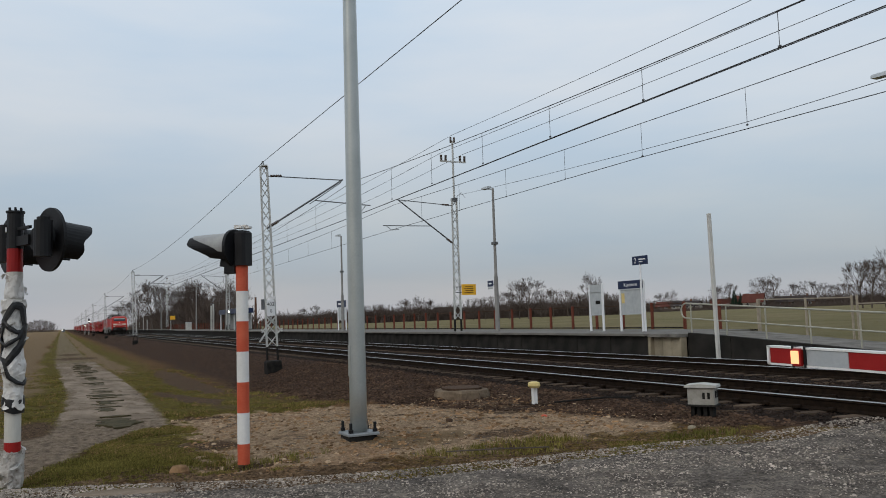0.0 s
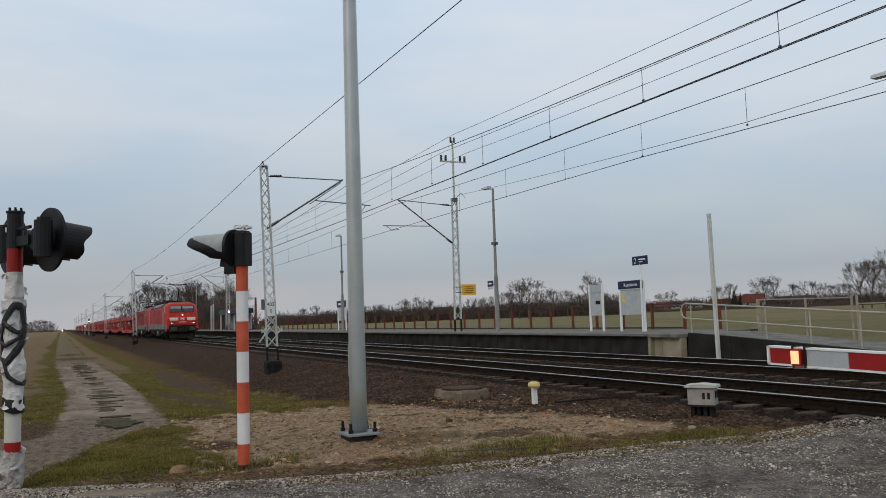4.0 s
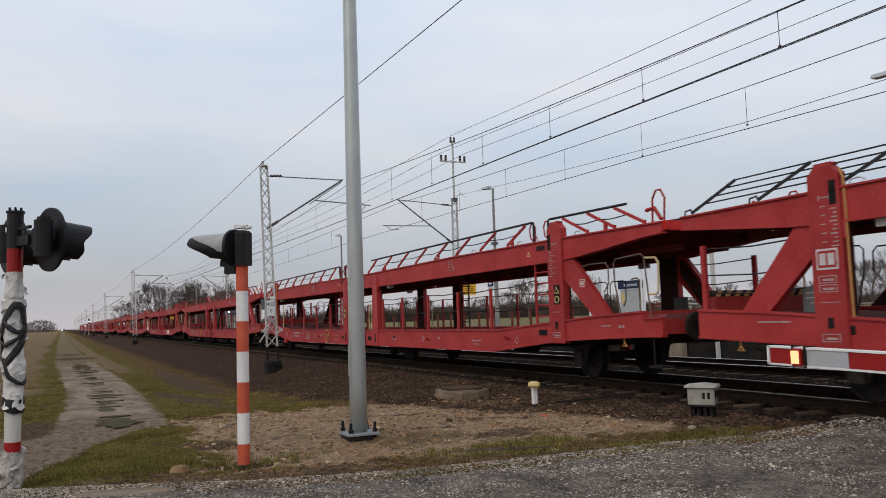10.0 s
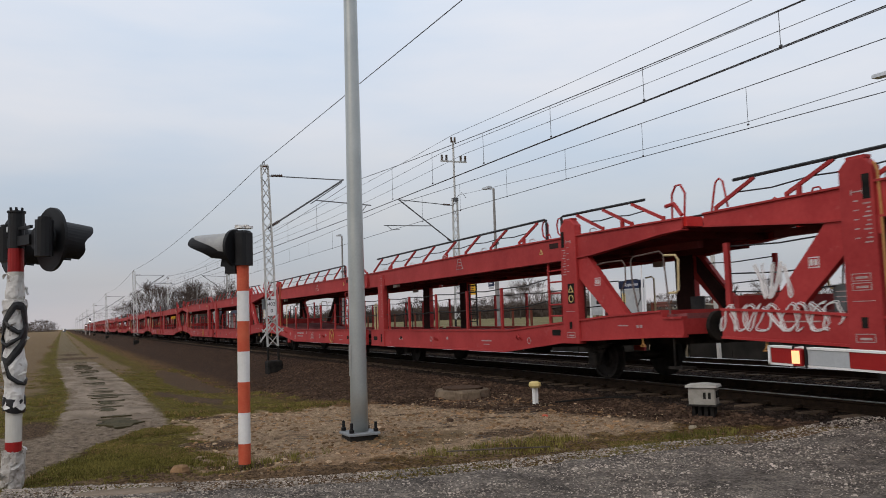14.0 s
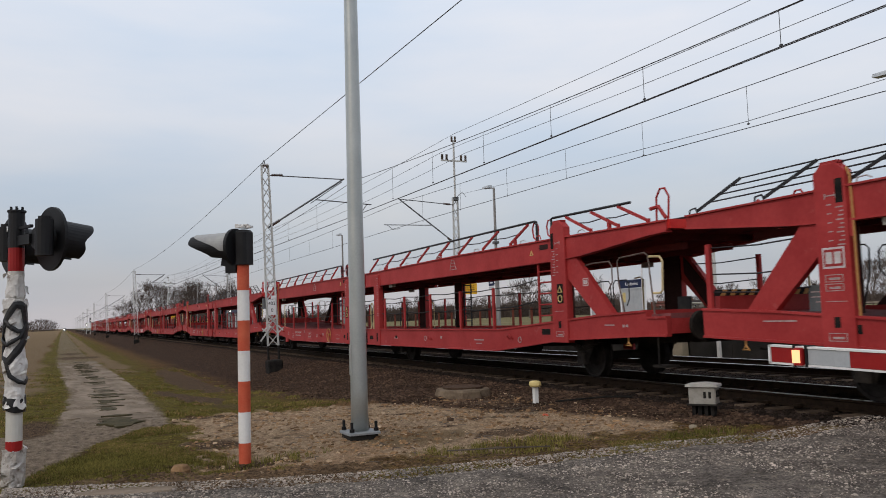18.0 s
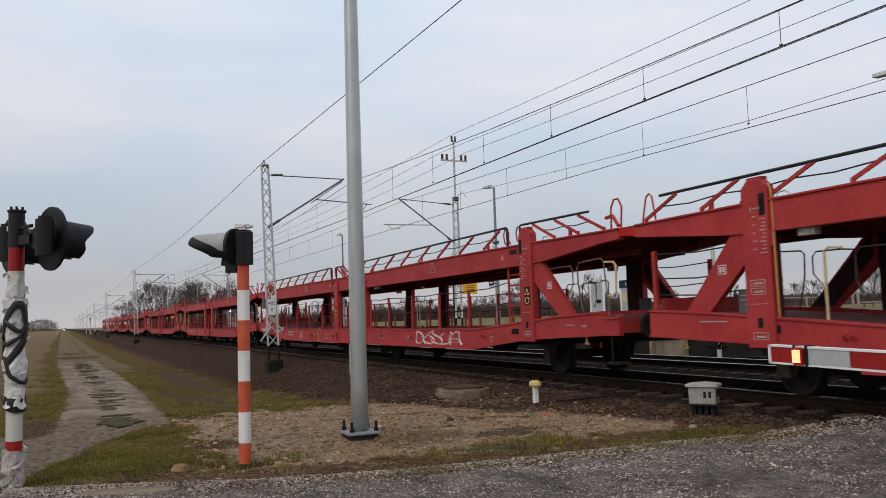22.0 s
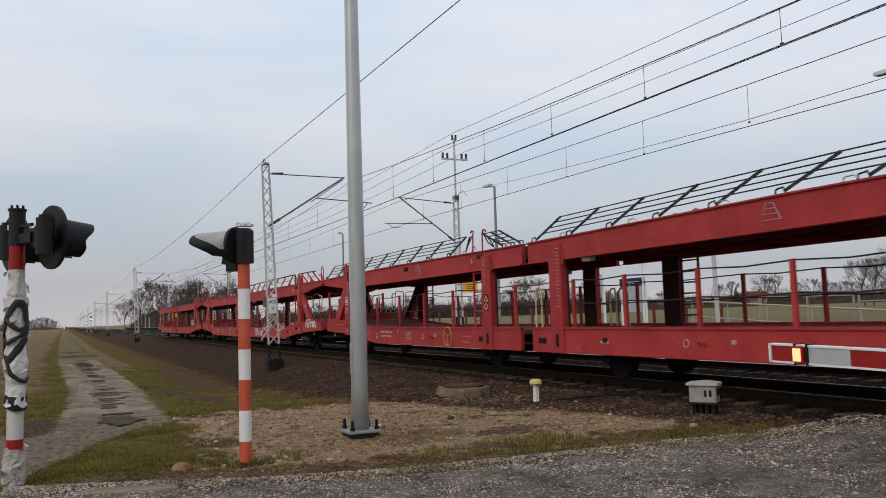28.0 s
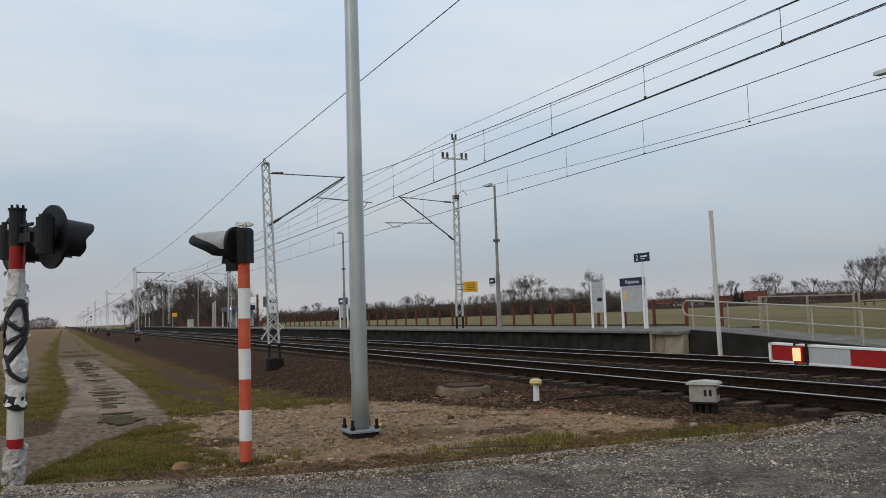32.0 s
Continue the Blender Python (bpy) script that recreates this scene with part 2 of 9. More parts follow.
M["red_train"] = surface("traffic_red_loco_paint", (0.38, 0.014, 0.008), (0.46, 0.020, 0.011), 1.2, 0.5, 0, 0.03, 14, (0.30, 0.016, 0.011), 0.62, spot_soft=0.15)
M["red_train_dirty"] = surface("grimy_red_loco_paint", (0.27, 0.022, 0.017), (0.36, 0.030, 0.023), 1.0, 0.6, 0, 0.05, 14, (0.20, 0.028, 0.021), 0.54, stretch=(0.6, 1, 0.6), spot_soft=0.25)
M["red_soot_dirty"] = surface("grimy_red_louvre", (0.24, 0.022, 0.018), (0.35, 0.030, 0.024), 0.6, 0.65, 0, 0.06, 14, (0.075, 0.024, 0.019), 0.52, stretch=(0.6, 1, 0.6), spot_soft=0.26)
M["red_soot"] = surface("traffic_red_louvre_with_soot", (0.43, 0.017, 0.013), (0.52, 0.026, 0.019), 0.55, 0.5, 0, 0.06, 14, (0.15, 0.016, 0.013), 0.50, stretch=(0.6, 1, 0.45), spot_soft=0.20)
sooted(M["red_soot"], ((-11.9, 2.85, 1.1, 0.85), (-7.1, 2.75, 1.1, 1.0)), (0.045, 0.014, 0.013))
sooted(M["red_soot_dirty"], ((-12.2, 2.85, 1.4, 0.75), (-7.1, 2.80, 1.2, 0.85)), (0.030, 0.014, 0.013))
M["red_wagon"] = surface("worn_red_wagon_paint", (0.315, 0.023, 0.023), (0.425, 0.044, 0.042), 1.6, 0.62, 0, 0.10, 18, (0.42, 0.105, 0.095), 0.62, vary=0.08, spot_soft=0.14)
M["deck_under"] = surface("dark_red_deck", (0.088, 0.023, 0.021), (0.166, 0.038, 0.035), 1.0, 0.8, 0, 0.2, 25, (0.052, 0.023, 0.021), 0.55)
M["deck_dusty"] = surface("dusty_faded_red_deck", (0.150, 0.040, 0.040), (0.270, 0.090, 0.092), 1.4, 0.85, 0, 0.2, 25, (0.095, 0.040, 0.038), 0.58)
M["red_bright"] = surface("fresh_red_paint", (0.50, 0.016, 0.014), (0.58, 0.028, 0.022), 3, 0.5, 0, 0.05, 20)
# near-black that paints shade on posts' inner faces and in beam slots
M["deck_shade"] = surface("shade_black", (0.027, 0.017, 0.017), (0.061, 0.031, 0.029), 2.0, 0.8, 0, 0.2, 25)
M["loco_grey"] = surface("dusty_grey_loco_paint", (0.085, 0.095, 0.105), (0.12, 0.13, 0.14), 1.5, 0.5, 0, 0.05, 20, (0.15, 0.145, 0.13), 0.63)
M["loco_grey_dirty"] = surface("dirty_brown_grey_loco_paint", (0.075, 0.075, 0.065), (0.12, 0.115, 0.10), 1.5, 0.6, 0, 0.05, 20, (0.15, 0.135, 0.11), 0.58)
M["roof_grey"] = surface("grey_roof_cover", (0.125, 0.137, 0.145), (0.18, 0.192, 0.20), 1.5, 0.5, 0.1, 0.05, 20, (0.12, 0.12, 0.12), 0.64)
M["vent_dark"] = surface("dark_vent_mesh", (0.014, 0.014, 0.015), (0.032, 0.031, 0.032), 4, 0.6, 0.3, 0.6, 90)
M["black_steel"] = surface("grimy_black_steel", (0.014, 0.013, 0.013), (0.045, 0.038, 0.032), 4, 0.75, 0.2, 0.2)
M["wheel_steel"] = surface("grimy_wheel_steel", (0.013, 0.011, 0.011), (0.036, 0.032, 0.029), 6, 0.7, 0.2, 0.1)
M["buffer"] = surface("greased_buffer_plate", (0.03, 0.03, 0.03), (0.10, 0.098, 0.095), 7, 0.5, 0.5, 0.1)
M["hand_metal"] = surface("dull_chrome_handrail", (0.40, 0.38, 0.36), (0.52, 0.50, 0.48), 9, 0.4, 0.6, 0.05)
M["beige"] = surface("beige_front_panel", (0.50, 0.46, 0.36), (0.58, 0.54, 0.44), 5, 0.45, 0, 0.03, 30, (0.40, 0.36, 0.27), 0.68)
M["rail_black"] = surface("black_guard_rail", (0.018, 0.018, 0.02), (0.04, 0.04, 0.042), 6, 0.5, 0.2, 0.1)
M["gate_brown"] = surface("worn_brown_grey_gate_paint", (0.10, 0.075, 0.066), (0.20, 0.15, 0.13), 6, 0.6, 0.1, 0.1)
M["cream"] = surface("cream_yellow_gate", (0.55, 0.43, 0.22), (0.64, 0.52, 0.30), 6, 0.6, 0, 0.1)
M["mark_white"] = surface("stencilled_white_paint", (0.50, 0.46, 0.45), (0.66, 0.62, 0.61), 12, 0.6, 0, 0.0, 60, (0.42, 0.12, 0.10), 0.62)
M["stencil"] = surface("faded_stencil_paint", (0.30, 0.21, 0.20), (0.46, 0.40, 0.39), 14, 0.6, 0, 0.0, 60, (0.36, 0.06, 0.05), 0.60)
M["ochre"] = surface("faded_ochre_paint", (0.42, 0.20, 0.06), (0.52, 0.28, 0.10), 14, 0.6, 0, 0.1)
M["board_grey"] = surface("dull_grey_label_board", (0.07, 0.08, 0.085), (0.12, 0.13, 0.135), 6, 0.5, 0, 0.05)
M["graffiti"] = surface("sprayed_silver_white_paint", (0.60, 0.56, 0.56), (0.74, 0.72, 0.71), 9, 0.5, 0, 0.0)
M["roof_tile"] = surface("red_brown_roof_tiles", (0.087, 0.031, 0.024), (0.124, 0.046, 0.034), 0.8, 0.8, 0, 0.2, 8, vary=0.15)
M["roof_dark"] = surface("dark_roof_sheet", (0.042, 0.034, 0.034), (0.070, 0.058, 0.054), 0.8, 0.8, 0, 0.2, 8, vary=0.2)
M["render_wall"] = surface("pale_house_render", (0.26, 0.235, 0.20), (0.38, 0.35, 0.31), 0.6, 0.9, 0, 0.1, 8, vary=0.15)
M["brick_wall"] = surface("brown_brick_wall", (0.104, 0.055, 0.039), (0.156, 0.085, 0.058), 0.6, 0.9, 0, 0.1, 8)
M["window_dark"] = surface("dark_window_pane", (0.02, 0.025, 0.03), (0.04, 0.045, 0.05), 2, 0.15, 0, 0)
M["bark"] = surface("grey_brown_bark", (0.085, 0.068, 0.056), (0.145, 0.12, 0.10), 2, 0.95, 0, 0.4, 20, vary=0.25)
M["twig"] = surface("bare_brown_twigs", (0.062, 0.047, 0.040), (0.118, 0.092, 0.078), 0.5, 0.95, 0, 0, 5, vary=0.25)
M["conifer"] = surface("dark_conifer_needles", (0.010, 0.022, 0.014), (0.026, 0.042, 0.026), 1.2, 0.95, 0, 0.2, 9)
M["grass"] = surface("winter_grass_blades", (0.072, 0.074, 0.017), (0.215, 0.178, 0.050), 0.8, 0.9, 0, 0, 12, (0.260, 0.178, 0.078), 0.62)
M["dry_grass"] = surface("dry_straw_grass", (0.196, 0.122, 0.054), (0.320, 0.211, 0.095), 0.8, 0.9, 0, 0, 12)
M["lamp_white"] = glowing("white_headlight", (1.0, 0.93, 0.80), 1.35)
M["lamp_boom"] = glowing("lit_barrier_lamp", (1.0, 0.47, 0.22), 1.15)
M["lamp_far"] = glowing("distant_headlight", (1.0, 0.95, 0.85), 6.0)


def glass(name, tint, rough=0.06):
    m = bpy.data.materials.new(name)
    m.use_nodes = True
    b = m.node_tree.nodes["Principled BSDF"]
    b.inputs["Base Color"].default_value = (*tint, 1)
    b.inputs["Roughness"].default_value = rough
    b.inputs["Specular IOR Level"].default_value = 0.55
    b.inputs["Coat Weight"].default_value = 0.15
    return m


M["cab_glass"] = glass("cab_window_glass", (0.025, 0.035, 0.045))
M["side_glass"] = glass("cab_side_glass", (0.10, 0.115, 0.115), 0.12)
M["cab_blind"] = surface("pale_cab_sun_blind", (0.20, 0.215, 0.215), (0.27, 0.285, 0.285), 5, 0.5, 0, 0)
M["lens_glass"] = glass("dim_lamp_lens", (0.30, 0.32, 0.32), 0.15)


# ---- mesh building ----
class Build:
    """Collects boxes, beams, tubes and prisms into one mesh."""

    def __init__(self):
        self.v, self.f = [], []

    def add(self, verts, faces):
        k = len(self.v)
        self.v += [tuple(a) for a in verts]
        self.f += [tuple(i + k for i in a) for a in faces]
        return self

    def box(self, x0, x1, y0, y1, z0, z1):
        return self.add([(x0, y0, z0), (x1, y0, z0), (x1, y1, z0), (x0, y1, z0), (x0, y0, z1), (x1, y0, z1), (x1, y1, z1), (x0, y1, z1)],
                        [(0, 3, 2, 1), (4, 5, 6, 7), (0, 1, 5, 4), (1, 2, 6, 5), (2, 3, 7, 6), (3, 0, 4, 7)])

    def soft_box(self, x0, x1, y0, y1, z0, z1, b=0.02):
        """A box with its upright and top edges chamfered."""
        ring = lambda d, z: [(x0 + b + d, y0 + d, z), (x1 - b - d, y0 + d, z), (x1 - d, y0 + b + d, z), (x1 - d, y1 - b - d, z),
                             (x1 - b - d, y1 - d, z), (x0 + b + d, y1 - d, z), (x0 + d, y1 - b - d, z), (x0 + d, y0 + b + d, z)]
        vs = ring(0, z0) + ring(0, z1 - b) + ring(b * 0.7, z1)
        fs = [tuple(range(7, -1, -1)), tuple(range(16, 24))]
        for r in (0, 8):
            fs += [(r + i, r + (i + 1) % 8, r + 8 + (i + 1) % 8, r + 8 + i) for i in range(8)]
        return self.add(vs, fs)

    def tube(self, p, q, r, n=6, r2=None, cap=True):
        p, q = Vector(p), Vector(q)
        d = (q - p).normalized()
        a = d.orthogonal().normalized()
        c = d.cross(a)
        r2 = r if r2 is None else r2
        vs = []
        for o, rr in ((p, r), (q, r2)):
            vs += [o + rr * (math.cos(2 * math.pi * i / n) * a + math.sin(2 * math.pi * i / n) * c) for i in range(n)]
        fs = [(i, (i + 1) % n, n + (i + 1) % n, n + i) for i in range(n)]
        if cap:
            fs += [tuple(range(n - 1, -1, -1)), tuple(range(n, 2 * n))]
        return self.add(vs, fs)

    def line(self, pts, r, n=6):
        """One connected tube through the points."""
        pts = [Vector(p) for p in pts]
        rings, a = [], None
        for i, p in enumerate(pts):
            d = (pts[min(i + 1, len(pts) - 1)] - pts[max(i - 1, 0)])
            d = d.normalized() if d.length > 1e-6 else Vector((1, 0, 0))
            a = d.orthogonal() if a is None else a - d * a.dot(d)
            a = a.normalized() if a.length > 1e-6 else d.orthogonal().normalized()
            c = d.cross(a)
            rings.append([p + r * (math.cos(2 * math.pi * k / n) * a + math.sin(2 * math.pi * k / n) * c) for k in range(n)])
        return self.hull(rings)

    def beam(self, p, q, w, h, up=(0, 0, 1)):
        """A rectangular bar from p to q, w wide sideways and h along up."""
        p, q, up = Vector(p), Vector(q), Vector(up)
        d = (q - p).normalized()
        s = d.cross(up).normalized() * (w / 2)
        u = s.cross(d).normalized() * (h / 2)
        vs = [o + a * s + b * u for o in (p, q) for a, b in ((-1, -1), (1, -1), (1, 1), (-1, 1))]
        return self.add(vs, [(3, 2, 1, 0), (4, 5, 6, 7), (0, 1, 5, 4), (1, 2, 6, 5), (2, 3, 7, 6), (3, 0, 4, 7)])

    def prism(self, outline, y0, y1):
        """An outline of (x, z) points, thick from y0 to y1."""
        n = len(outline)
        vs = [(x, y0, z) for x, z in outline] + [(x, y1, z) for x, z in outline]
        fs = [tuple(range(n)), tuple(range(2 * n - 1, n - 1, -1))] + [((i + 1) % n, i, n + i, n + (i + 1) % n) for i in range(n)]
        return self.add(vs, fs)

    def disc(self, c, axis, r, thick, n=20, r2=None):
        c, axis = Vector(c), Vector(axis).normalized()
        return self.tube(c - axis * thick / 2, c + axis * thick / 2, r, n, r2)

    def hull(self, rings, close=True):
        """Skins rings of equally many points, and caps both ends."""
        n = len(rings[0])
        vs = [p for r in rings for p in r]
        fs = []
        for k in range(len(rings) - 1):
            fs += [(k * n + i, k * n + (i + 1) % n, (k + 1) * n + (i + 1) % n, (k + 1) * n + i) for i in range(n)]
        if close:
            fs += [tuple(range(n - 1, -1, -1)), tuple(range((len(rings) - 1) * n, len(rings) * n))]
        return self.add(vs, fs)

    def mesh(self, name, material, smooth=False, fix=False):
        me = bpy.data.meshes.new(name)
        me.from_pydata(self.v, [], self.f)
        if fix:
            bm = bmesh.new()
            bm.from_mesh(me)
            bmesh.ops.recalc_face_normals(bm, faces=bm.faces)
            bm.to_mesh(me)
            bm.free()
        me.materials.append(M[material])
        if smooth:
            me.polygons.foreach_set("use_smooth", [True] * len(me.polygons))
        return me


def thing(name, at, label, category, group="", kind="", turn=0.0):
    """An empty at a thing's base."""
    ob = new(name)
    ob.empty_display_size = 0.2
    ob.matrix_basis = pose(*at, 0, 0, turn)
    return tagged(ob, label, category, group, kind)


def part(name, b, material, parent=None, label="", bevel=0.0, smooth=False, at=None):
    """One mesh object under a thing or a part. b is a Build or a ready mesh."""
    me = b if isinstance(b, bpy.types.Mesh) else b.mesh(name, material, smooth, True)
    ob = new(name, me)
    if parent is not None:
        ob.parent = parent
    if at is not None:
        ob.matrix_basis = at if isinstance(at, Matrix) else Matrix.Translation(at)
    if bevel:
        md = ob.modifiers.new("bevel", "BEVEL")
        md.width, md.segments, md.limit_method = bevel, 2, "ANGLE"
    if label:
        ob["label"] = label
    return ob


def lettering(name, text, size, material, parent, m):
    """Words in the built-in font as a thin mesh, upright in the plane that m gives."""
    cu = bpy.data.curves.new(name, "FONT")
    cu.body, cu.size, cu.extrude, cu.align_x, cu.align_y = text, size, 0.002, "CENTER", "CENTER"
    tmp = new("lettering_source", cu)
    me = bpy.data.meshes.new_from_object(tmp.evaluated_get(bpy.context.evaluated_depsgraph_get()))
    bpy.data.objects.remove(tmp)
    me.materials.clear()
    me.materials.append(M[material])
    return part(name, me, material, parent, at=m)

# ---- the lie of the land ----
NEAR, FAR = 10.735, 15.24          # centre lines of the two tracks
PLAT_Y, PLAT_Z, PLAT_END = 16.87, 0.60, -20.9


def ease(a, b, x):
    t = min(1.0, max(0.0, (x - a) / (b - a)))
    return t * t * (3 - 2 * t)


def land(x, y):
    """Height of the ground: a low shelf beside the crossing, falling away along the line, and the track bed above it."""
    low = -0.22 - 0.50 * ease(-13, -30, x)
    side = low - 0.10 * ease(2.2, 3.6, y) * ease(-16, -26, x) + 0.04 * ease(-1.0, -3.0, y)
    up = ease(6.0, 8.9, y)
    z = side + (-0.20 - side) * up
    if y > 16.9:
        z = -0.20
    if -60 < x < 0 and -8 < y < 8.6:
        rough = 0.025 * noise.noise(Vector((x * 0.6, y * 0.6, 0))) + 0.022 * noise.noise(Vector((x * 2.1, y * 2.1, 3))) + 0.024 * noise.noise(Vector((x * 4.4, y * 4.4, 8))) + 0.021 * noise.noise(Vector((x * 9.0, y * 9.0, 2)))
        z += rough * (1 - ease(8.0, 8.6, y))
    for hx, hy, hd in ((-9.35, 1.86, 0.075), (-9.40, -0.44, 0.06)):
        z -= hd * math.exp(-((x - hx) ** 2 + (y - hy) ** 2) / 0.30)
    if -15 < x < -7.5 and 1.2 < y < 7.5:
        z += 0.036 * noise.noise(Vector(((0.90 * x - 0.43 * y) * 2.4, (0.43 * x + 0.90 * y) * 0.75, 40))) * ease(1.2, 2.2, y) * ease(7.5, 6.8, y)
    if x < -13.2 and -0.6 < y < 2.2:
        z -= 0.02
    if y > 40:
        z += 1.5 * ease(60, 280, y)
    return z


def spread(lo, hi, step, out, grow=1.28):
    """Coordinates that are close together from lo to hi and ever wider out to +-out."""
    a = list(np.arange(lo, hi + 1e-6, step))
    s, x = step, lo
    while x > -out:
        s *= grow
        x -= s
        a.insert(0, x)
    s, x = step, hi
    while x < out:
        s *= grow
        x += s
        a.append(x)
    return a


def soft(v, w=0.35):
    return min(1.0, max(0.0, 0.5 + v / (2 * w)))


def along(x, xs, ys):
    return float(np.interp(x, xs, ys))


def path_left(x):
    return along(x, (-900, -125, -58, -43, -28, -16.4, -13.5), (-1.0, -0.62, -0.45, -0.08, 0.19, 0.02, -0.21))


def path_right(x):
    return along(x, (-900, -120, -68, -46, -27, -18, -13.8), (0.9, 1.45, 1.61, 2.06, 2.20, 1.75, 1.58))


def road_edge(y):
    return along(y, (-1.5, 0.3, 1.6, 3.0, 4.3, 6.3, 7.2, 8.2, 9.2), (-9.0, -8.35, -7.75, -7.40, -7.28, -7.22, -6.98, -6.82, -6.76))


def zones(x, y):
    """How much of sand, ballast, path and green there is at a place."""
    n = noise.noise(Vector((x * 0.45, y * 0.45, 7))) * 0.6 + noise.noise(Vector((x * 1.5, y * 1.5, 3))) * 0.25
    n2 = 0.45 * noise.noise(Vector((x * 3.3, y * 3.3, 12))) + 0.25 * noise.noise(Vector((x * 7.5, y * 7.5, 5)))
    edge = along(x, (-30, -16.5, -14.5, -12.7, -10.7, -8.5, -7.7, -6.9), (5.2, 4.6, 5.1, 6.1, 7.0, 7.6, 8.3, 9.8))
    ballast = soft(y - edge + 0.6 * n, 0.35 + 0.9 * ease(-13, -20, x)) * (1 if y < 17.2 else 0)
    if x < -13.6:
        path = soft(path_right(x) - y + 0.12 * n, 0.15) * soft(y - path_left(x) + 0.2 * n, 0.2)
    else:
        path = soft(1.50 - 0.49 * (x + 13.77) - y + 0.35 * n, 0.2) * soft(y + 2.4 + n) * soft(-9.4 - x + 0.8 * n)
    path *= 1 - 0.45 * ease(-32, -60, x)
    sand = soft(x + 14.3 + 0.9 * n + n2) * soft(y - 1.55 + 0.5 * n + n2) * soft(-8.55 - x + 1.1 * n + 1.1 * n2)
    green = 0.75 if y > 17 else 0.55
    if y < 17:
        green = (0.80 * soft(4.4 - y + 1.4 * n, 1.0) if y > 0.6 else 0.85 * soft(y + 1.6 + 1.5 * n)) + 0.45 * n2
        if x > -8.9:
            green = 0.46 + 0.3 * n + 0.5 * n2
    if y < -3:
        green = 0.25
    if y > 60:
        green = 0.85 + 0.1 * n
    # bare dark soil and fallen leaves; dry straw and rusty sand
    litter = 0.0
    if x > -13 and y < 4:
        litter = soft(0.42 - abs(x - road_edge(y) + 0.55) + 0.7 * n2, 0.3) * soft(y - 1.05 + 0.8 * n2, 0.4) * soft(2.9 - y + n2, 0.6)
    for bx, by, rx, ry in ((-14.7, -0.42, 1.4, 0.34), (-22.0, 2.80, 5.5, 0.45), (-9.35, 1.95, 0.28, 0.50), (-8.75, -0.15, 0.45, 0.42), (-63.5, 0.8, 2.6, 1.5), (-72.0, 0.6, 4.0, 0.9), (-33.0, 4.2, 9.0, 0.6), (-10.9, 1.75, 0.5, 0.35)):
        litter = max(litter, soft(1.0 - ((x - bx) / rx) ** 2 - ((y - by) / ry) ** 2 + 1.1 * n + 0.8 * n2, 0.7))
    lie = 0.43 * x + 0.90 * y
    streak = noise.noise(Vector(((0.90 * x - 0.43 * y) * 2.4, lie * 0.75, 40))) + 0.5 * n2
    if sand > 0.3:
        litter = max(litter, 0.75 * soft(streak - 0.34, 0.12))
    oily = soft(y - 8.95 + 0.3 * n2, 0.25) * (1 if y < 17.2 else 0)
    tan = soft(1.0 - ((x + 9.85) / 0.55) ** 2 - ((y - 4.15) / 0.75) ** 2 + 1.2 * n2, 0.8)
    if x < -24 and y < 6:
        tan = max(tan, soft(0.55 - abs(y - path_right(x) - 0.55) + 0.8 * n, 0.4) * ease(-34, -44, x), soft(path_left(x) - 0.75 - y + 0.9 * n, 0.45) * ease(-24, -34, x))
    elif x < -8.2 and -0.9 < y < 0.4:
        tan = max(tan, soft(0.5 - abs(x + 8.85) + n2, 0.3) * 0.7)
    return sand, ballast, path, green, (1.0 if y > 21.8 else 0.0), litter, tan, oily


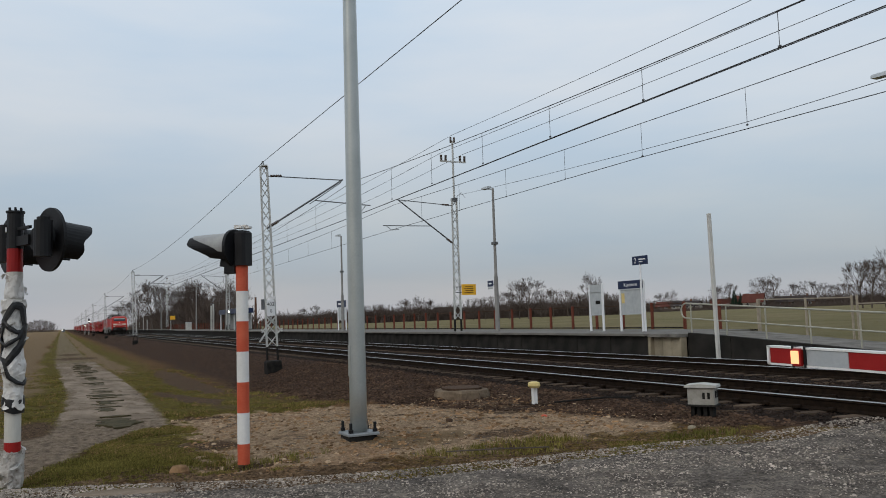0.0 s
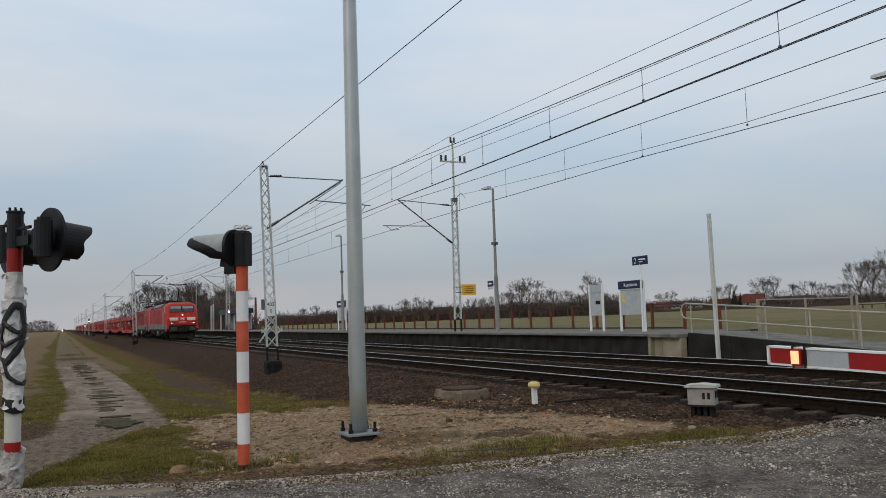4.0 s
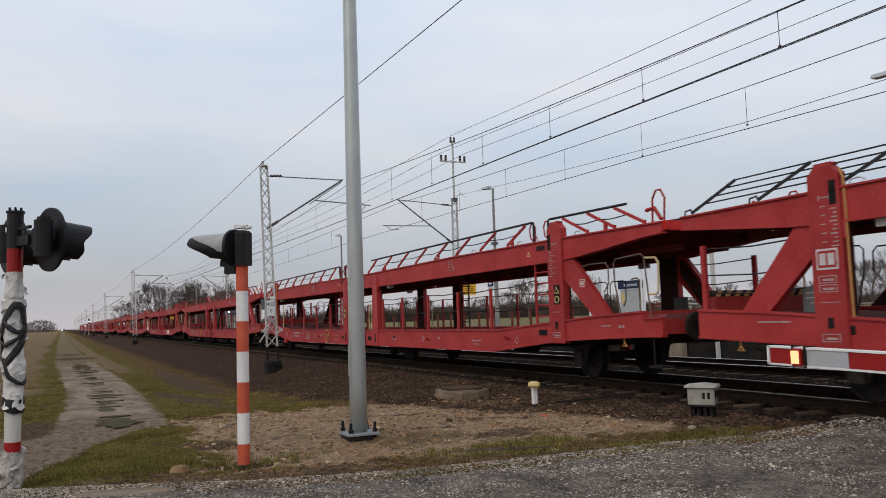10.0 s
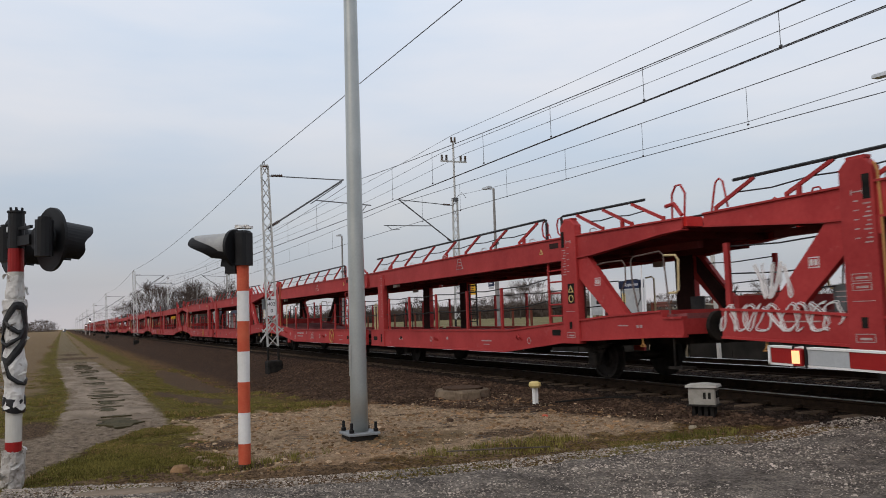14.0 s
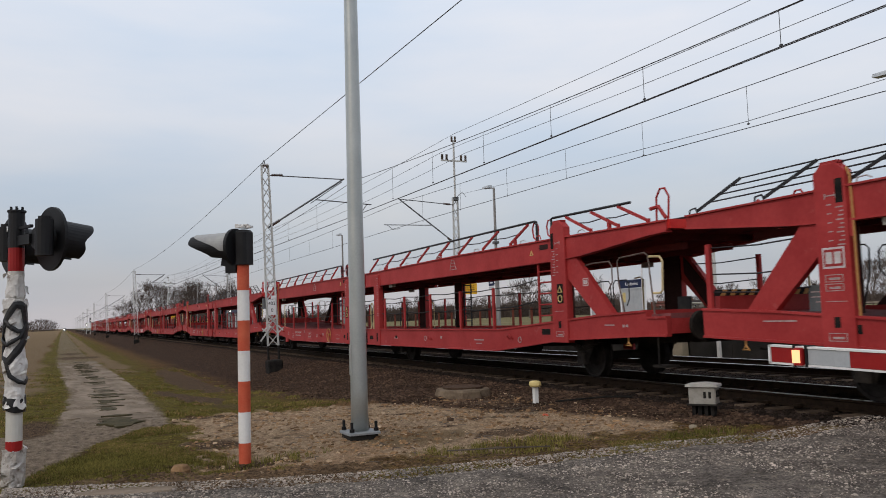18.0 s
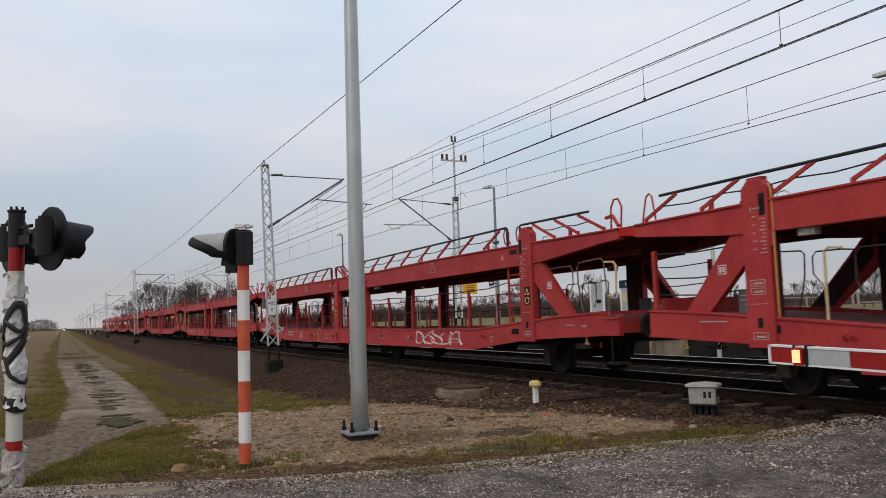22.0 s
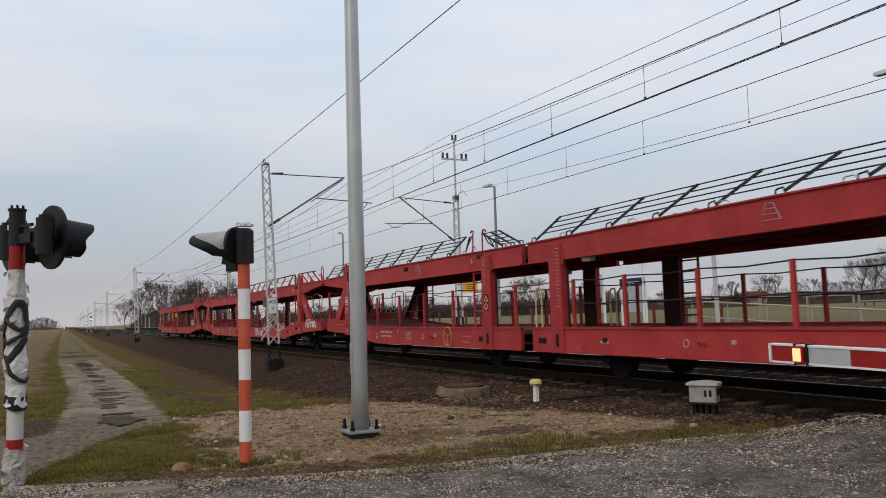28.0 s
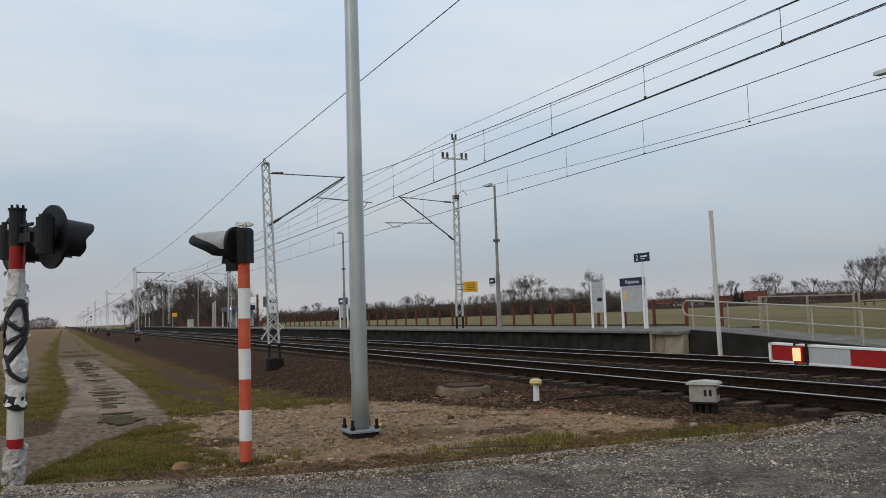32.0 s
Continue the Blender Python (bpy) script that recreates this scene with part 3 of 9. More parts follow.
def ground_material():
    m = bpy.data.materials.new("fields_sand_and_ballast")
    m.use_nodes = True
    n, l = m.node_tree.nodes, m.node_tree.links
    b = n["Principled BSDF"]
    b.inputs["Roughness"].default_value = 0.97
    b.inputs["Specular IOR Level"].default_value = 0.04
    co = n.new("ShaderNodeTexCoord")

    def tex(scale, detail=6.0, rough=0.6):
        t = n.new("ShaderNodeTexNoise")
        t.inputs["Scale"].default_value, t.inputs["Detail"].default_value, t.inputs["Roughness"].default_value = scale, detail, rough
        l.new(co.outputs["Object"], t.inputs["Vector"])
        return t.outputs["Fac"]

    def mixed(f, a, c):
        x = n.new("ShaderNodeMixRGB")
        for s, v in zip(x.inputs, (f, a, c)):
            if isinstance(v, tuple):
                s.default_value = (*v, 1)
            else:
                l.new(v, s)
        return x.outputs[0]

    def span(v, lo, hi):
        r = n.new("ShaderNodeMapRange")
        r.inputs["From Min"].default_value, r.inputs["From Max"].default_value = lo, hi
        l.new(v, r.inputs["Value"])
        return r.outputs[0]

    def zone(name):
        a = n.new("ShaderNodeAttribute")
        a.attribute_name = name
        s = n.new("ShaderNodeMath")
        s.operation = "MULTIPLY_ADD"
        s.inputs[1].default_value, s.inputs[2].default_value = 0.5, -0.25
        l.new(grain, s.inputs[0])
        t = n.new("ShaderNodeMath")
        l.new(a.outputs["Fac"], t.inputs[0])
        l.new(s.outputs[0], t.inputs[1])
        q = n.new("ShaderNodeMath")
        q.operation = "MULTIPLY_ADD"
        q.inputs[1].default_value = 0.9
        l.new(patchy, q.inputs[0])
        l.new(t.outputs[0], q.inputs[2])
        return span(q.outputs[0], 0.72, 1.18)

    def cells(scale, lo, hi):
        vo = n.new("ShaderNodeTexVoronoi")
        vo.inputs["Scale"].default_value = scale
        l.new(co.outputs["Object"], vo.inputs["Vector"])
        sc = n.new("ShaderNodeSeparateColor")
        l.new(vo.outputs["Color"], sc.inputs[0])
        r = n.new("ShaderNodeMapRange")
        r.inputs["To Min"].default_value, r.inputs["To Max"].default_value = lo, hi
        l.new(sc.outputs[0], r.inputs["Value"])
        return r.outputs[0], vo.outputs["Distance"]

    def toned(c, f):
        h = n.new("ShaderNodeHueSaturation")
        l.new(f, h.inputs["Value"])
        l.new(c, h.inputs["Color"])
        return h.outputs[0]

    patchy = tex(1.7, 9.0, 0.72)
    grain, fine, broad, vfine = tex(9.0), tex(38.0, 5.0, 0.7), tex(0.55), tex(120.0, 3.0, 0.7)
    dry = mixed(span(fine, 0.34, 0.66), (0.064, 0.036, 0.017), (0.232, 0.132, 0.061))
    lush = mixed(span(fine, 0.34, 0.66), (0.046, 0.039, 0.008), (0.206, 0.164, 0.040))
    col = toned(mixed(zone("green"), dry, lush), cells(34.0, 0.6, 1.35)[0])
    col = mixed(span(tex(3.1, 7.0, 0.7), 0.53, 0.62), col, (0.073, 0.043, 0.021))
    crop = mixed(span(tex(0.06), 0.35, 0.7), (0.159, 0.141, 0.070), (0.235, 0.190, 0.106))
    col = mixed(zone("crop"), col, crop)
    col = mixed(span(broad, 0.60, 0.78), col, (0.094, 0.051, 0.024))
    mud = mixed(span(grain, 0.33, 0.62), (0.103, 0.076, 0.054), (0.295, 0.228, 0.167))
    mud = mixed(span(fine, 0.56, 0.70), mud, (0.366, 0.287, 0.215))
    col = mixed(zone("path"), col, mud)
    sandy = mixed(span(grain, 0.34, 0.66), (0.247, 0.166, 0.103), (0.477, 0.344, 0.222))
    sandy = mixed(span(tex(2.6, 7.0, 0.7), 0.50, 0.68), sandy, (0.347, 0.238, 0.156))
    sandy = mixed(span(broad, 0.54, 0.70), sandy, (0.315, 0.190, 0.109))
    sandy = mixed(span(fine, 0.57, 0.66), sandy, (0.158, 0.102, 0.061))
    sandy = mixed(span(tex(14.0, 6.0, 0.75), 0.585, 0.65), sandy, (0.131, 0.084, 0.051))
    sandy = mixed(span(vfine, 0.66, 0.76), sandy, (0.630, 0.507, 0.378))
    clod, clod_d = cells(30.0, 0.76, 1.20)
    sandy = toned(sandy, clod)
    col = mixed(zone("sand"), col, sandy)
    grit = mixed(span(fine, 0.38, 0.62), (0.020, 0.013, 0.010), (0.096, 0.057, 0.037))
    grit = mixed(span(vfine, 0.64, 0.76), grit, (0.147, 0.097, 0.063))
    rock, rock_d = cells(21.0, 0.35, 1.75)
    grit = toned(grit, rock)
    col = mixed(zone("ballast"), col, grit)
    col = mixed(zone("oily"), col, mixed(span(fine, 0.38, 0.62), (0.009, 0.007, 0.006), (0.040, 0.027, 0.020)))
    rusty = mixed(span(fine, 0.36, 0.64), (0.130, 0.088, 0.050), (0.262, 0.184, 0.108))
    col = mixed(zone("tan"), col, rusty)
    soil = mixed(span(fine, 0.38, 0.62), (0.048, 0.032, 0.022), (0.156, 0.101, 0.062))
    soil = toned(soil, cells(42.0, 0.5, 1.6)[0])
    col = mixed(zone("litter"), col, soil)
    l.new(col, b.inputs["Base Color"])
    bp = n.new("ShaderNodeBump")
    bp.inputs["Strength"].default_value, bp.inputs["Distance"].default_value = 1.0, 0.085
    hm = n.new("ShaderNodeMath")
    hm.operation = "MULTIPLY_ADD"
    hm.inputs[1].default_value = 0.45
    l.new(fine, hm.inputs[0])
    l.new(grain, hm.inputs[2])
    hs = n.new("ShaderNodeMath")
    hs.operation = "MULTIPLY_ADD"
    hs.inputs[1].default_value = -0.5
    l.new(clod_d, hs.inputs[0])
    l.new(hm.outputs[0], hs.inputs[2])
    l.new(hs.outputs[0], bp.inputs["Height"])
    l.new(bp.outputs["Normal"], b.inputs["Normal"])
    return m


def ground():
    xs, ys = spread(-14.8, -7.4, 0.045, 4200, 1.10), spread(0.2, 8.2, 0.045, 4200, 1.10)
    ys = sorted(set(ys + [16.895, 16.905]))
    vs = [(x, y, land(x, y)) for x in xs for y in ys]
    k = len(ys)
    fs = [(i * k + j, (i + 1) * k + j, (i + 1) * k + j + 1, i * k + j + 1) for i in range(len(xs) - 1) for j in range(k - 1)]
    me = bpy.data.meshes.new("ground")
    me.from_pydata(vs, [], fs)
    me.polygons.foreach_set("use_smooth", [True] * len(fs))
    z = np.array([zones(x, y) for x, y, _ in vs], dtype=np.float32)
    for i, name in enumerate(("sand", "ballast", "path", "green", "crop", "litter", "tan", "oily")):
        me.attributes.new(name, "FLOAT", "POINT").data.foreach_set("value", np.ascontiguousarray(z[:, i]))
    me.materials.append(ground_material())
    tagged(new("ground", me), "sandy verge, dark ballast and winter fields", "ground", kind="structure")


ground()


def road():
    """The worn asphalt of the crossing road, with a ragged edge."""
    vs, fs, rows = [], [], 120
    for i in range(rows):
        y = -9 + i * 0.155
        e = road_edge(y) + 0.10 * noise.noise(Vector((0, y * 0.9, 1))) + 0.09 * noise.noise(Vector((0, y * 3.1, 5)))
        for j in range(16):
            x = e + (3.0 - e) * (j / 15) ** 1.4
            z = -0.165 + 0.12 * ease(6.5, 9.1, y) - (0.10 if j == 0 else 0) + 0.012 * noise.noise(Vector((x * 1.2, y * 1.2, 9)))
            vs.append((x, y, z))
    for i in range(rows - 1):
        fs += [(i * 16 + j, i * 16 + j + 1, (i + 1) * 16 + j + 1, (i + 1) * 16 + j) for j in range(15)]
    me = bpy.data.meshes.new("road")
    me.from_pydata(vs, [], fs)
    me.materials.append(M["asphalt"])
    me.polygons.foreach_set("use_smooth", [True] * len(fs))
    tagged(new("road", me), "worn grey asphalt road with ragged gravelly edge", "road", kind="structure")


road()



def slab_path():
    """The farm track along the line: uneven concrete slabs with ragged ends and earth-filled gaps."""
    p = thing("slab_path", (0, 0, 0), "rutted farm track of worn concrete slabs", "path", kind="structure")
    rnd = random.Random(5)
    x = -13.9
    for i in range(34):
        w = rnd.uniform(0.8, 1.5)
        a, c = path_left(x) + rnd.uniform(-0.12, 0.08), path_right(x) + rnd.uniform(-0.08, 0.12)
        a0 = a
        if i == 0:
            a += 0.75
        elif i == 1:
            a += 0.30
        z = land(x - w / 2, 1.0)
        n = 12
        top, low = [], []
        for k in range(n + 1):
            y = a + (c - a) * k / n
            j = 0.05 * noise.noise(Vector((x, y * 1.6, 2))) + (0.35 * (k / n - 0.5) if i == 0 else 0)
            up = land(x, 1.0) + 0.008 + 0.010 * noise.noise(Vector((y * 1.3, 6, 0))) - 0.02 * (ease(0.12, 0.0, k / n) + ease(0.9, 1.0, k / n)) - (0.012 if i == 0 else 0)
            top.append(((x - 0.002 + j, y, up), (x - w + 0.006 + 0.05 * noise.noise(Vector((x - w, y * 1.6, 2))), y, land(x - w, 1.0) + up - land(x, 1.0))))
        vs = [q[0] for q in top] + [q[1] for q in top] + [(q[0][0], q[0][1], z - 0.06) for q in top] + [(q[1][0], q[1][1], z - 0.06) for q in top]
        m = n + 1
        fs = []
        for k in range(n):
            fs += [(k, k + 1, m + k + 1, m + k), (2 * m + k, 2 * m + k + 1, k + 1, k), (m + k, m + k + 1, 3 * m + k + 1, 3 * m + k)]
        fs += [(0, m, 3 * m, 2 * m), (n, 2 * m + n, 3 * m + n, m + n)]
        part("slab", Build().add(vs, fs), "path_slab", p)
        for e in range(2):
            if rnd.random() < 0.15:
                continue
            y0, y1 = a0 + (c - a0) * rnd.uniform(0.30, 0.44), a0 + (c - a0) * rnd.uniform(0.56, 0.74)
            k = 18
            cx, rx = x - w * (0.25 + 0.5 * e), rnd.uniform(0.07, 0.20)
            if i == 0:
                cx, rx = x - w * (0.2 + 0.7 * e), 0.40
            ring = []
            for t in [2 * math.pi * h / k for h in range(k)]:
                n1 = 1 + 0.75 * noise.noise(Vector((i * 3.1 + e, 1.9 * math.cos(t), 1.9 * math.sin(t))))
                ring.append((cx + rx * math.cos(t) * n1, (y0 + y1) / 2 + (y1 - y0) / 2 * math.sin(t) * n1))
            zz = land(cx, 1.0)
            part("earth_patch", Build().hull([[(u, v, zz - 0.01) for u, v in ring], [(u, v, zz + 0.022) for u, v in ring]]), "wet_earth", p, "dark damp earth in a rut")
        x -= w


slab_path()

# ---- the two tracks ----


def track(yc, label):
    tr = thing("track", (0, yc, 0), label, "railway track", "railway tracks", "structure")
    for s in (-1, 1):
        y = s * 0.7525
        b = Build()
        web = [(-0.075, -0.172), (0.075, -0.172), (0.07, -0.155), (0.012, -0.135), (0.012, -0.05), (0.036, -0.035), (0.036, -0.006), (-0.036, -0.006), (-0.036, -0.035), (-0.012, -0.05), (-0.012, -0.135), (-0.07, -0.155)]
        b.hull([[(x, y + a, z) for a, z in web] for x in (-900, -400, -150, -60, 0, 60, 640)])
        rail = part("rail", b, "rust_steel", tr)
        h = Build()
        h.hull([[(x, y + a, z) for a, z in ((-0.037, -0.010), (0.037, -0.010), (0.012, 0.001), (-0.020, 0.001))] for x in (-900, 640)])
        part("rail_head", h, "rail_top", rail, "shiny worn running surface")
        j = Build()
        for i in range(16):
            x = -8.4 - i * 0.6 + 0.17
            j.soft_box(x - 0.06, x + 0.06, y - 0.15, y - 0.045, -0.165, -0.12, 0.015)
        if yc == NEAR:
            part("rail_fastening", j, "rust_steel", rail)
    one = Build()
    one.hull([[(-0.13, -1.25, -0.3), (0.13, -1.25, -0.3), (0.10, -1.25, -0.175), (-0.10, -1.25, -0.175)],
              [(-0.13, -0.4, -0.3), (0.13, -0.4, -0.3), (0.10, -0.4, -0.185), (-0.10, -0.4, -0.185)],
              [(-0.13, 0.4, -0.3), (0.13, 0.4, -0.3), (0.10, 0.4, -0.185), (-0.10, 0.4, -0.185)],
              [(-0.13, 1.25, -0.3), (0.13, 1.25, -0.3), (0.10, 1.25, -0.175), (-0.10, 1.25, -0.175)]])
    sl = one.mesh("sleeper", "sleeper", fix=True)
    for i in range(70):
        part("sleeper", sl, "sleeper", tr, at=(-1.2 - i * 0.6, 0, 0))
    rest = Build()
    for i in range(240):
        x = -1.2 - (70 + i) * 0.6
        rest.box(x - 0.12, x + 0.12, -1.25, 1.25, -0.3, -0.18)
    tagged(part("sleeper_row", rest, "sleeper", tr), kind="stuff")


track(NEAR, "railway track with shiny rails on dark ballast")
track(FAR, "railway track with dull rails beside the platform")

# ---- platform, ramp and their walls ----


def platform():
    pl = thing("platform", (0, 0, 0), "low concrete platform with pale paved top", "platform", kind="structure")
    b = Build()
    b.box(-262, PLAT_END, PLAT_Y + 0.30, 21.6, -0.3, PLAT_Z - 0.004)
    part("paving", b, "platform_top", pl)
    slab = Build().soft_box(-0.995, 0.995, PLAT_Y, PLAT_Y + 0.9, PLAT_Z - 0.07, PLAT_Z + 0.012, 0.012).mesh("edge_slab", "platform_top", fix=True)
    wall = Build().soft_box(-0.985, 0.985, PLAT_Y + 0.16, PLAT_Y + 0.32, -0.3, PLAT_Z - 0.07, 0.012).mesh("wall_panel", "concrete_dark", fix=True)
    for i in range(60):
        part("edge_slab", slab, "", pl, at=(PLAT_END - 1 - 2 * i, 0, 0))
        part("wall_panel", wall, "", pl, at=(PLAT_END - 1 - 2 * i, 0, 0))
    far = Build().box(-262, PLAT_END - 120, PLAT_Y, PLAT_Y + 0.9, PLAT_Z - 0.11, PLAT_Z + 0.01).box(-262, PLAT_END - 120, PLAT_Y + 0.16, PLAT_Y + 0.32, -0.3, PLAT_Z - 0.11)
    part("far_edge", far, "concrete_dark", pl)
    end = Build().soft_box(PLAT_END, PLAT_END + 0.12, PLAT_Y + 0.12, PLAT_Y + 0.36, -0.2, PLAT_Z - 0.1, 0.015)
    part("corner_post", end, "concrete_tan", pl, "tan concrete corner post")

    rp = thing("ramp", (0, 0, 0), "concrete access ramp with tan and dark side walls", "ramp", kind="structure")
    x0, x1 = PLAT_END, -5.4
    slope = lambda x: 0.60 - 0.066 * max(0.0, x + 19.2)
    b = Build().prism([(x0, -0.3), (x1, -0.3), (x1, slope(x1)), (-19.2, 0.6), (x0, 0.6)], 17.55, 19.9)
    part("ramp_surface", b, "concrete", rp)
    for i in range(3):
        a = PLAT_END + 0.14 + i * 0.42
        part("tan_panel", Build().soft_box(a, a + 0.408, PLAT_Y + 0.25, PLAT_Y + 0.5, -0.3, 0.5, 0.012), "concrete_tan", rp)
    part("landing", Build().soft_box(PLAT_END + 0.003, -19.5, PLAT_Y + 0.1, 17.55, 0.5, 0.6, 0.012), "concrete", rp)
    for i in range(8):
        a = -19.49 + i * 1.76
        c = min(a + 1.74, x1)
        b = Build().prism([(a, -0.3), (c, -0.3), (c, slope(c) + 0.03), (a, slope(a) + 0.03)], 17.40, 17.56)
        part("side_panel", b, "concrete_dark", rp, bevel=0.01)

    # handrail of the ramp
    y = 17.62
    hr = thing("handrail", (0, y, 0), "cream tubular steel handrail beside the ramp", "handrail")
    top = lambda x: slope(x) + 0.93
    for i in range(6):
        x = -19.55 + i * 1.47
        part("post", Build().tube((x, 0, slope(x) - 0.02), (x, 0, top(x)), 0.022, 8), "handrail", hr)
    xa, xb = -19.75, -11.6
    part("top_rail", Build().tube((xa, 0, top(xa)), (xb, 0, top(xb)), 0.025, 8), "handrail", hr)
    part("middle_rail", Build().tube((xa, 0, top(xa) - 0.46), (xb, 0, top(xb) - 0.46), 0.021, 8), "handrail", hr)
    arc = [(xa - 0.23 * math.sin(math.pi * k / 8), 0, top(xa) - 0.23 + 0.23 * math.cos(math.pi * k / 8)) for k in range(9)]
    part("rounded_end", Build().line(arc, 0.024, 8), "handrail", hr)
    bf = thing("handrail", (0, 21.45, 0), "weathered tan steel rail behind the ramp", "handrail")
    for x, w, z in ((-20.5, 0.05, 1.62), (-18.56, 0.03, 1.60), (-16.88, 0.03, 1.62), (-16.70, 0.03, 1.62), (-14.6, 0.03, 1.42), (-12.5, 0.03, 1.42)):
        part("post", Build().soft_box(x - w, x + w, -w, w, -0.2, z, 0.01), "rail_tan", bf)
    for x0_, z0_, x1_, z1_ in ((-20.46, 1.60, -16.9, 1.55), (-16.68, 1.36, -9.0, 1.39)):
        part("top_rail", Build().beam((x0_, 0, z0_), (x1_, 0, z1_), 0.04, 0.035), "rail_tan", bf)


platform()


def platform_fence():
    fe = thing("fence", (0, 21.45, PLAT_Z), "rust-red painted steel fence behind the platform", "fence", kind="")
    post = Build().soft_box(-0.05, 0.05, -0.05, 0.05, 0, 1.05, 0.01).mesh("post", "fence_red", fix=True)
    n = 90
    for i in range(n):
        part("post", post, "", fe, at=(-24.15 - 1.87 * i, 0, 0))
    L = -24.15 - 1.87 * (n - 1)
    part("top_rail", Build().box(L, -24.15, -0.012, 0.012, 0.97, 0.995), "rust_lid", fe)
    part("bottom_rail", Build().box(L, -24.15, -0.02, 0.02, 0.03, 0.08), "black_steel", fe)
    f2 = thing("fence", (0, 21.45, 0.2), "dark low fence rail beside the ramp", "fence")
    part("bottom_rail", Build().box(-24.1, -20.56, -0.02, 0.02, 0.35, 0.4), "black_steel", f2)
    for x in (-22.35,):
        part("post", Build().soft_box(x - 0.06, x + 0.06, -0.06, 0.06, -0.4, 1.42, 0.01), "fence_red" if x < -20 else "handrail", f2)


platform_fence()

# ---- things beside the crossing ----


def flash_signal(at, turn):
    """Black twin flashing-light head seen from behind, on a post wrapped in torn foil."""
    s = thing("crossing_signal", at, "crossing signal with black lamp heads, post wrapped in torn white foil", "crossing signal")
    b = Build()
    def wrap(prof, rough, seed):
        """A crumpled sleeve round the post."""
        n, rings = 26, []
        for i, (r, z) in enumerate(prof):
            ring = []
            for k in range(n):
                a = 2 * math.pi * k / n
                q = r + rough * (noise.noise(Vector((z * 6, 1.7 * math.cos(a), 1.7 * math.sin(a) + seed))) + 0.6 * noise.noise(Vector((z * 17, 4 * math.cos(a), 4 * math.sin(a) + seed))))
                rag = 0.05 * noise.noise(Vector((2.5 * math.cos(a), 2.5 * math.sin(a), seed + i))) if i in (0, len(prof) - 1) else 0.015 * noise.noise(Vector((a, z * 9, seed)))
                ring.append((q * math.cos(a), q * math.sin(a), z + rag))
            rings.append(ring)
        return Build().hull(rings)

    def levels(lo, hi, n, r0, swing, seed):
        return [(r0 + swing * noise.noise(Vector((z * 4.5, seed, 1))), z) for z in [lo + (hi - lo) * k / n for k in range(n + 1)]]

    part("post_tube", Build().tube((0, 0, 0), (0, 0, 2.19), 0.078, 20), "aged_white", s, "white painted post")
    part("foil_wrap", wrap(levels(0.03, 0.385, 12, 0.112, 0.022, 3), 0.024, 5), "foil_grubby", s, "torn muddy foil round the foot")
    part("foil_wrap", wrap(levels(0.80, 1.90, 30, 0.100, 0.024, 7), 0.020, 11), "foil", s, "torn dirty white foil")
    part("foil_wrap", wrap(levels(1.93, 2.16, 8, 0.090, 0.012, 4), 0.014, 17), "foil", s, "ragged foil collar")
    part("red_band", Build().tube((0, 0, 2.19), (0, 0, 2.43), 0.076, 16), "red_strong", s, smooth=False)
    part("upper_post", Build().tube((0, 0, 2.43), (0, 0, 2.80), 0.078, 16).tube((0, 0, 2.80), (0, 0, 2.82), 0.09, 16), "black_plastic", s)
    for k in range(6):
        a = k * math.pi / 3
        part("bolt", Build().tube((0.06 * math.cos(a), 0.06 * math.sin(a), 2.82), (0.06 * math.cos(a), 0.06 * math.sin(a), 2.855), 0.012, 6), "black_plastic", s)
    part("label_plate", Build().box(-0.02, 0.03, -0.09, -0.078, 2.60, 2.65), "sign_white", s)
    part("red_strap", Build().tube((0, 0, 0.375), (0, 0, 0.475), 0.0785, 20), "red_strong", s)
    # black tape wound over the foil in slanting loops; bearings in turns of the post, from the road side
    face = math.atan2(0.44, 9.40)

    def tape(rows, w, lift=0.0):
        pts = []
        for (b0, z0), (b1, z1) in zip(rows, rows[1:]):
            pts += [(b0 + (b1 - b0) * k / 6, z0 + (z1 - z0) * k / 6) for k in range(6)]
        pts.append(rows[-1])
        rings = []
        for k, (b_, z) in enumerate(pts):
            q, e = pts[min(k + 1, len(pts) - 1)], pts[max(k - 1, 0)]
            db, dz = (q[0] - e[0]) * 0.115, q[1] - e[1]
            ln = math.hypot(db, dz) or 1.0
            nb, nz = -dz / ln * w / 0.115, db / ln * w
            ww = 1 + 0.3 * noise.noise(Vector((b_ * 2, z * 6, w * 90)))
            rings.append([((r_) * math.cos(face + b_ + g * nb * ww), r_ * math.sin(face + b_ + g * nb * ww), z + g * nz * ww) for g, r_ in ((-1, 0.104 + lift), (-1, 0.117 + lift), (0, 0.121 + lift), (1, 0.117 + lift), (1, 0.104 + lift))])
        return part("tape", Build().hull(rings), "tape", s, "black adhesive tape")

    tape([(-2.2, 1.45), (-1.0, 1.68), (0.0, 1.85), (0.75, 1.83), (1.2, 1.60), (0.8, 1.48), (0.3, 1.40), (-0.6, 1.27), (-1.4, 1.30), (-2.4, 1.5)], 0.036)
    tape([(-1.1, 1.70), (-0.5, 1.63), (0.2, 1.575), (1.0, 1.58), (2.0, 1.66)], 0.022, 0.004)
    tape([(-1.5, 1.34), (-0.8, 1.25), (-0.4, 1.13), (0.3, 1.07), (0.9, 1.05), (1.8, 1.10)], 0.020)
    tape([(-2.6, 0.90), (-1.2, 0.86), (0.0, 0.83), (1.0, 0.83), (2.4, 0.88)], 0.068, -0.012)
    tape([(-1.9, 1.52), (-0.7, 1.44), (0.4, 1.52), (1.1, 1.66)], 0.020, 0.006)
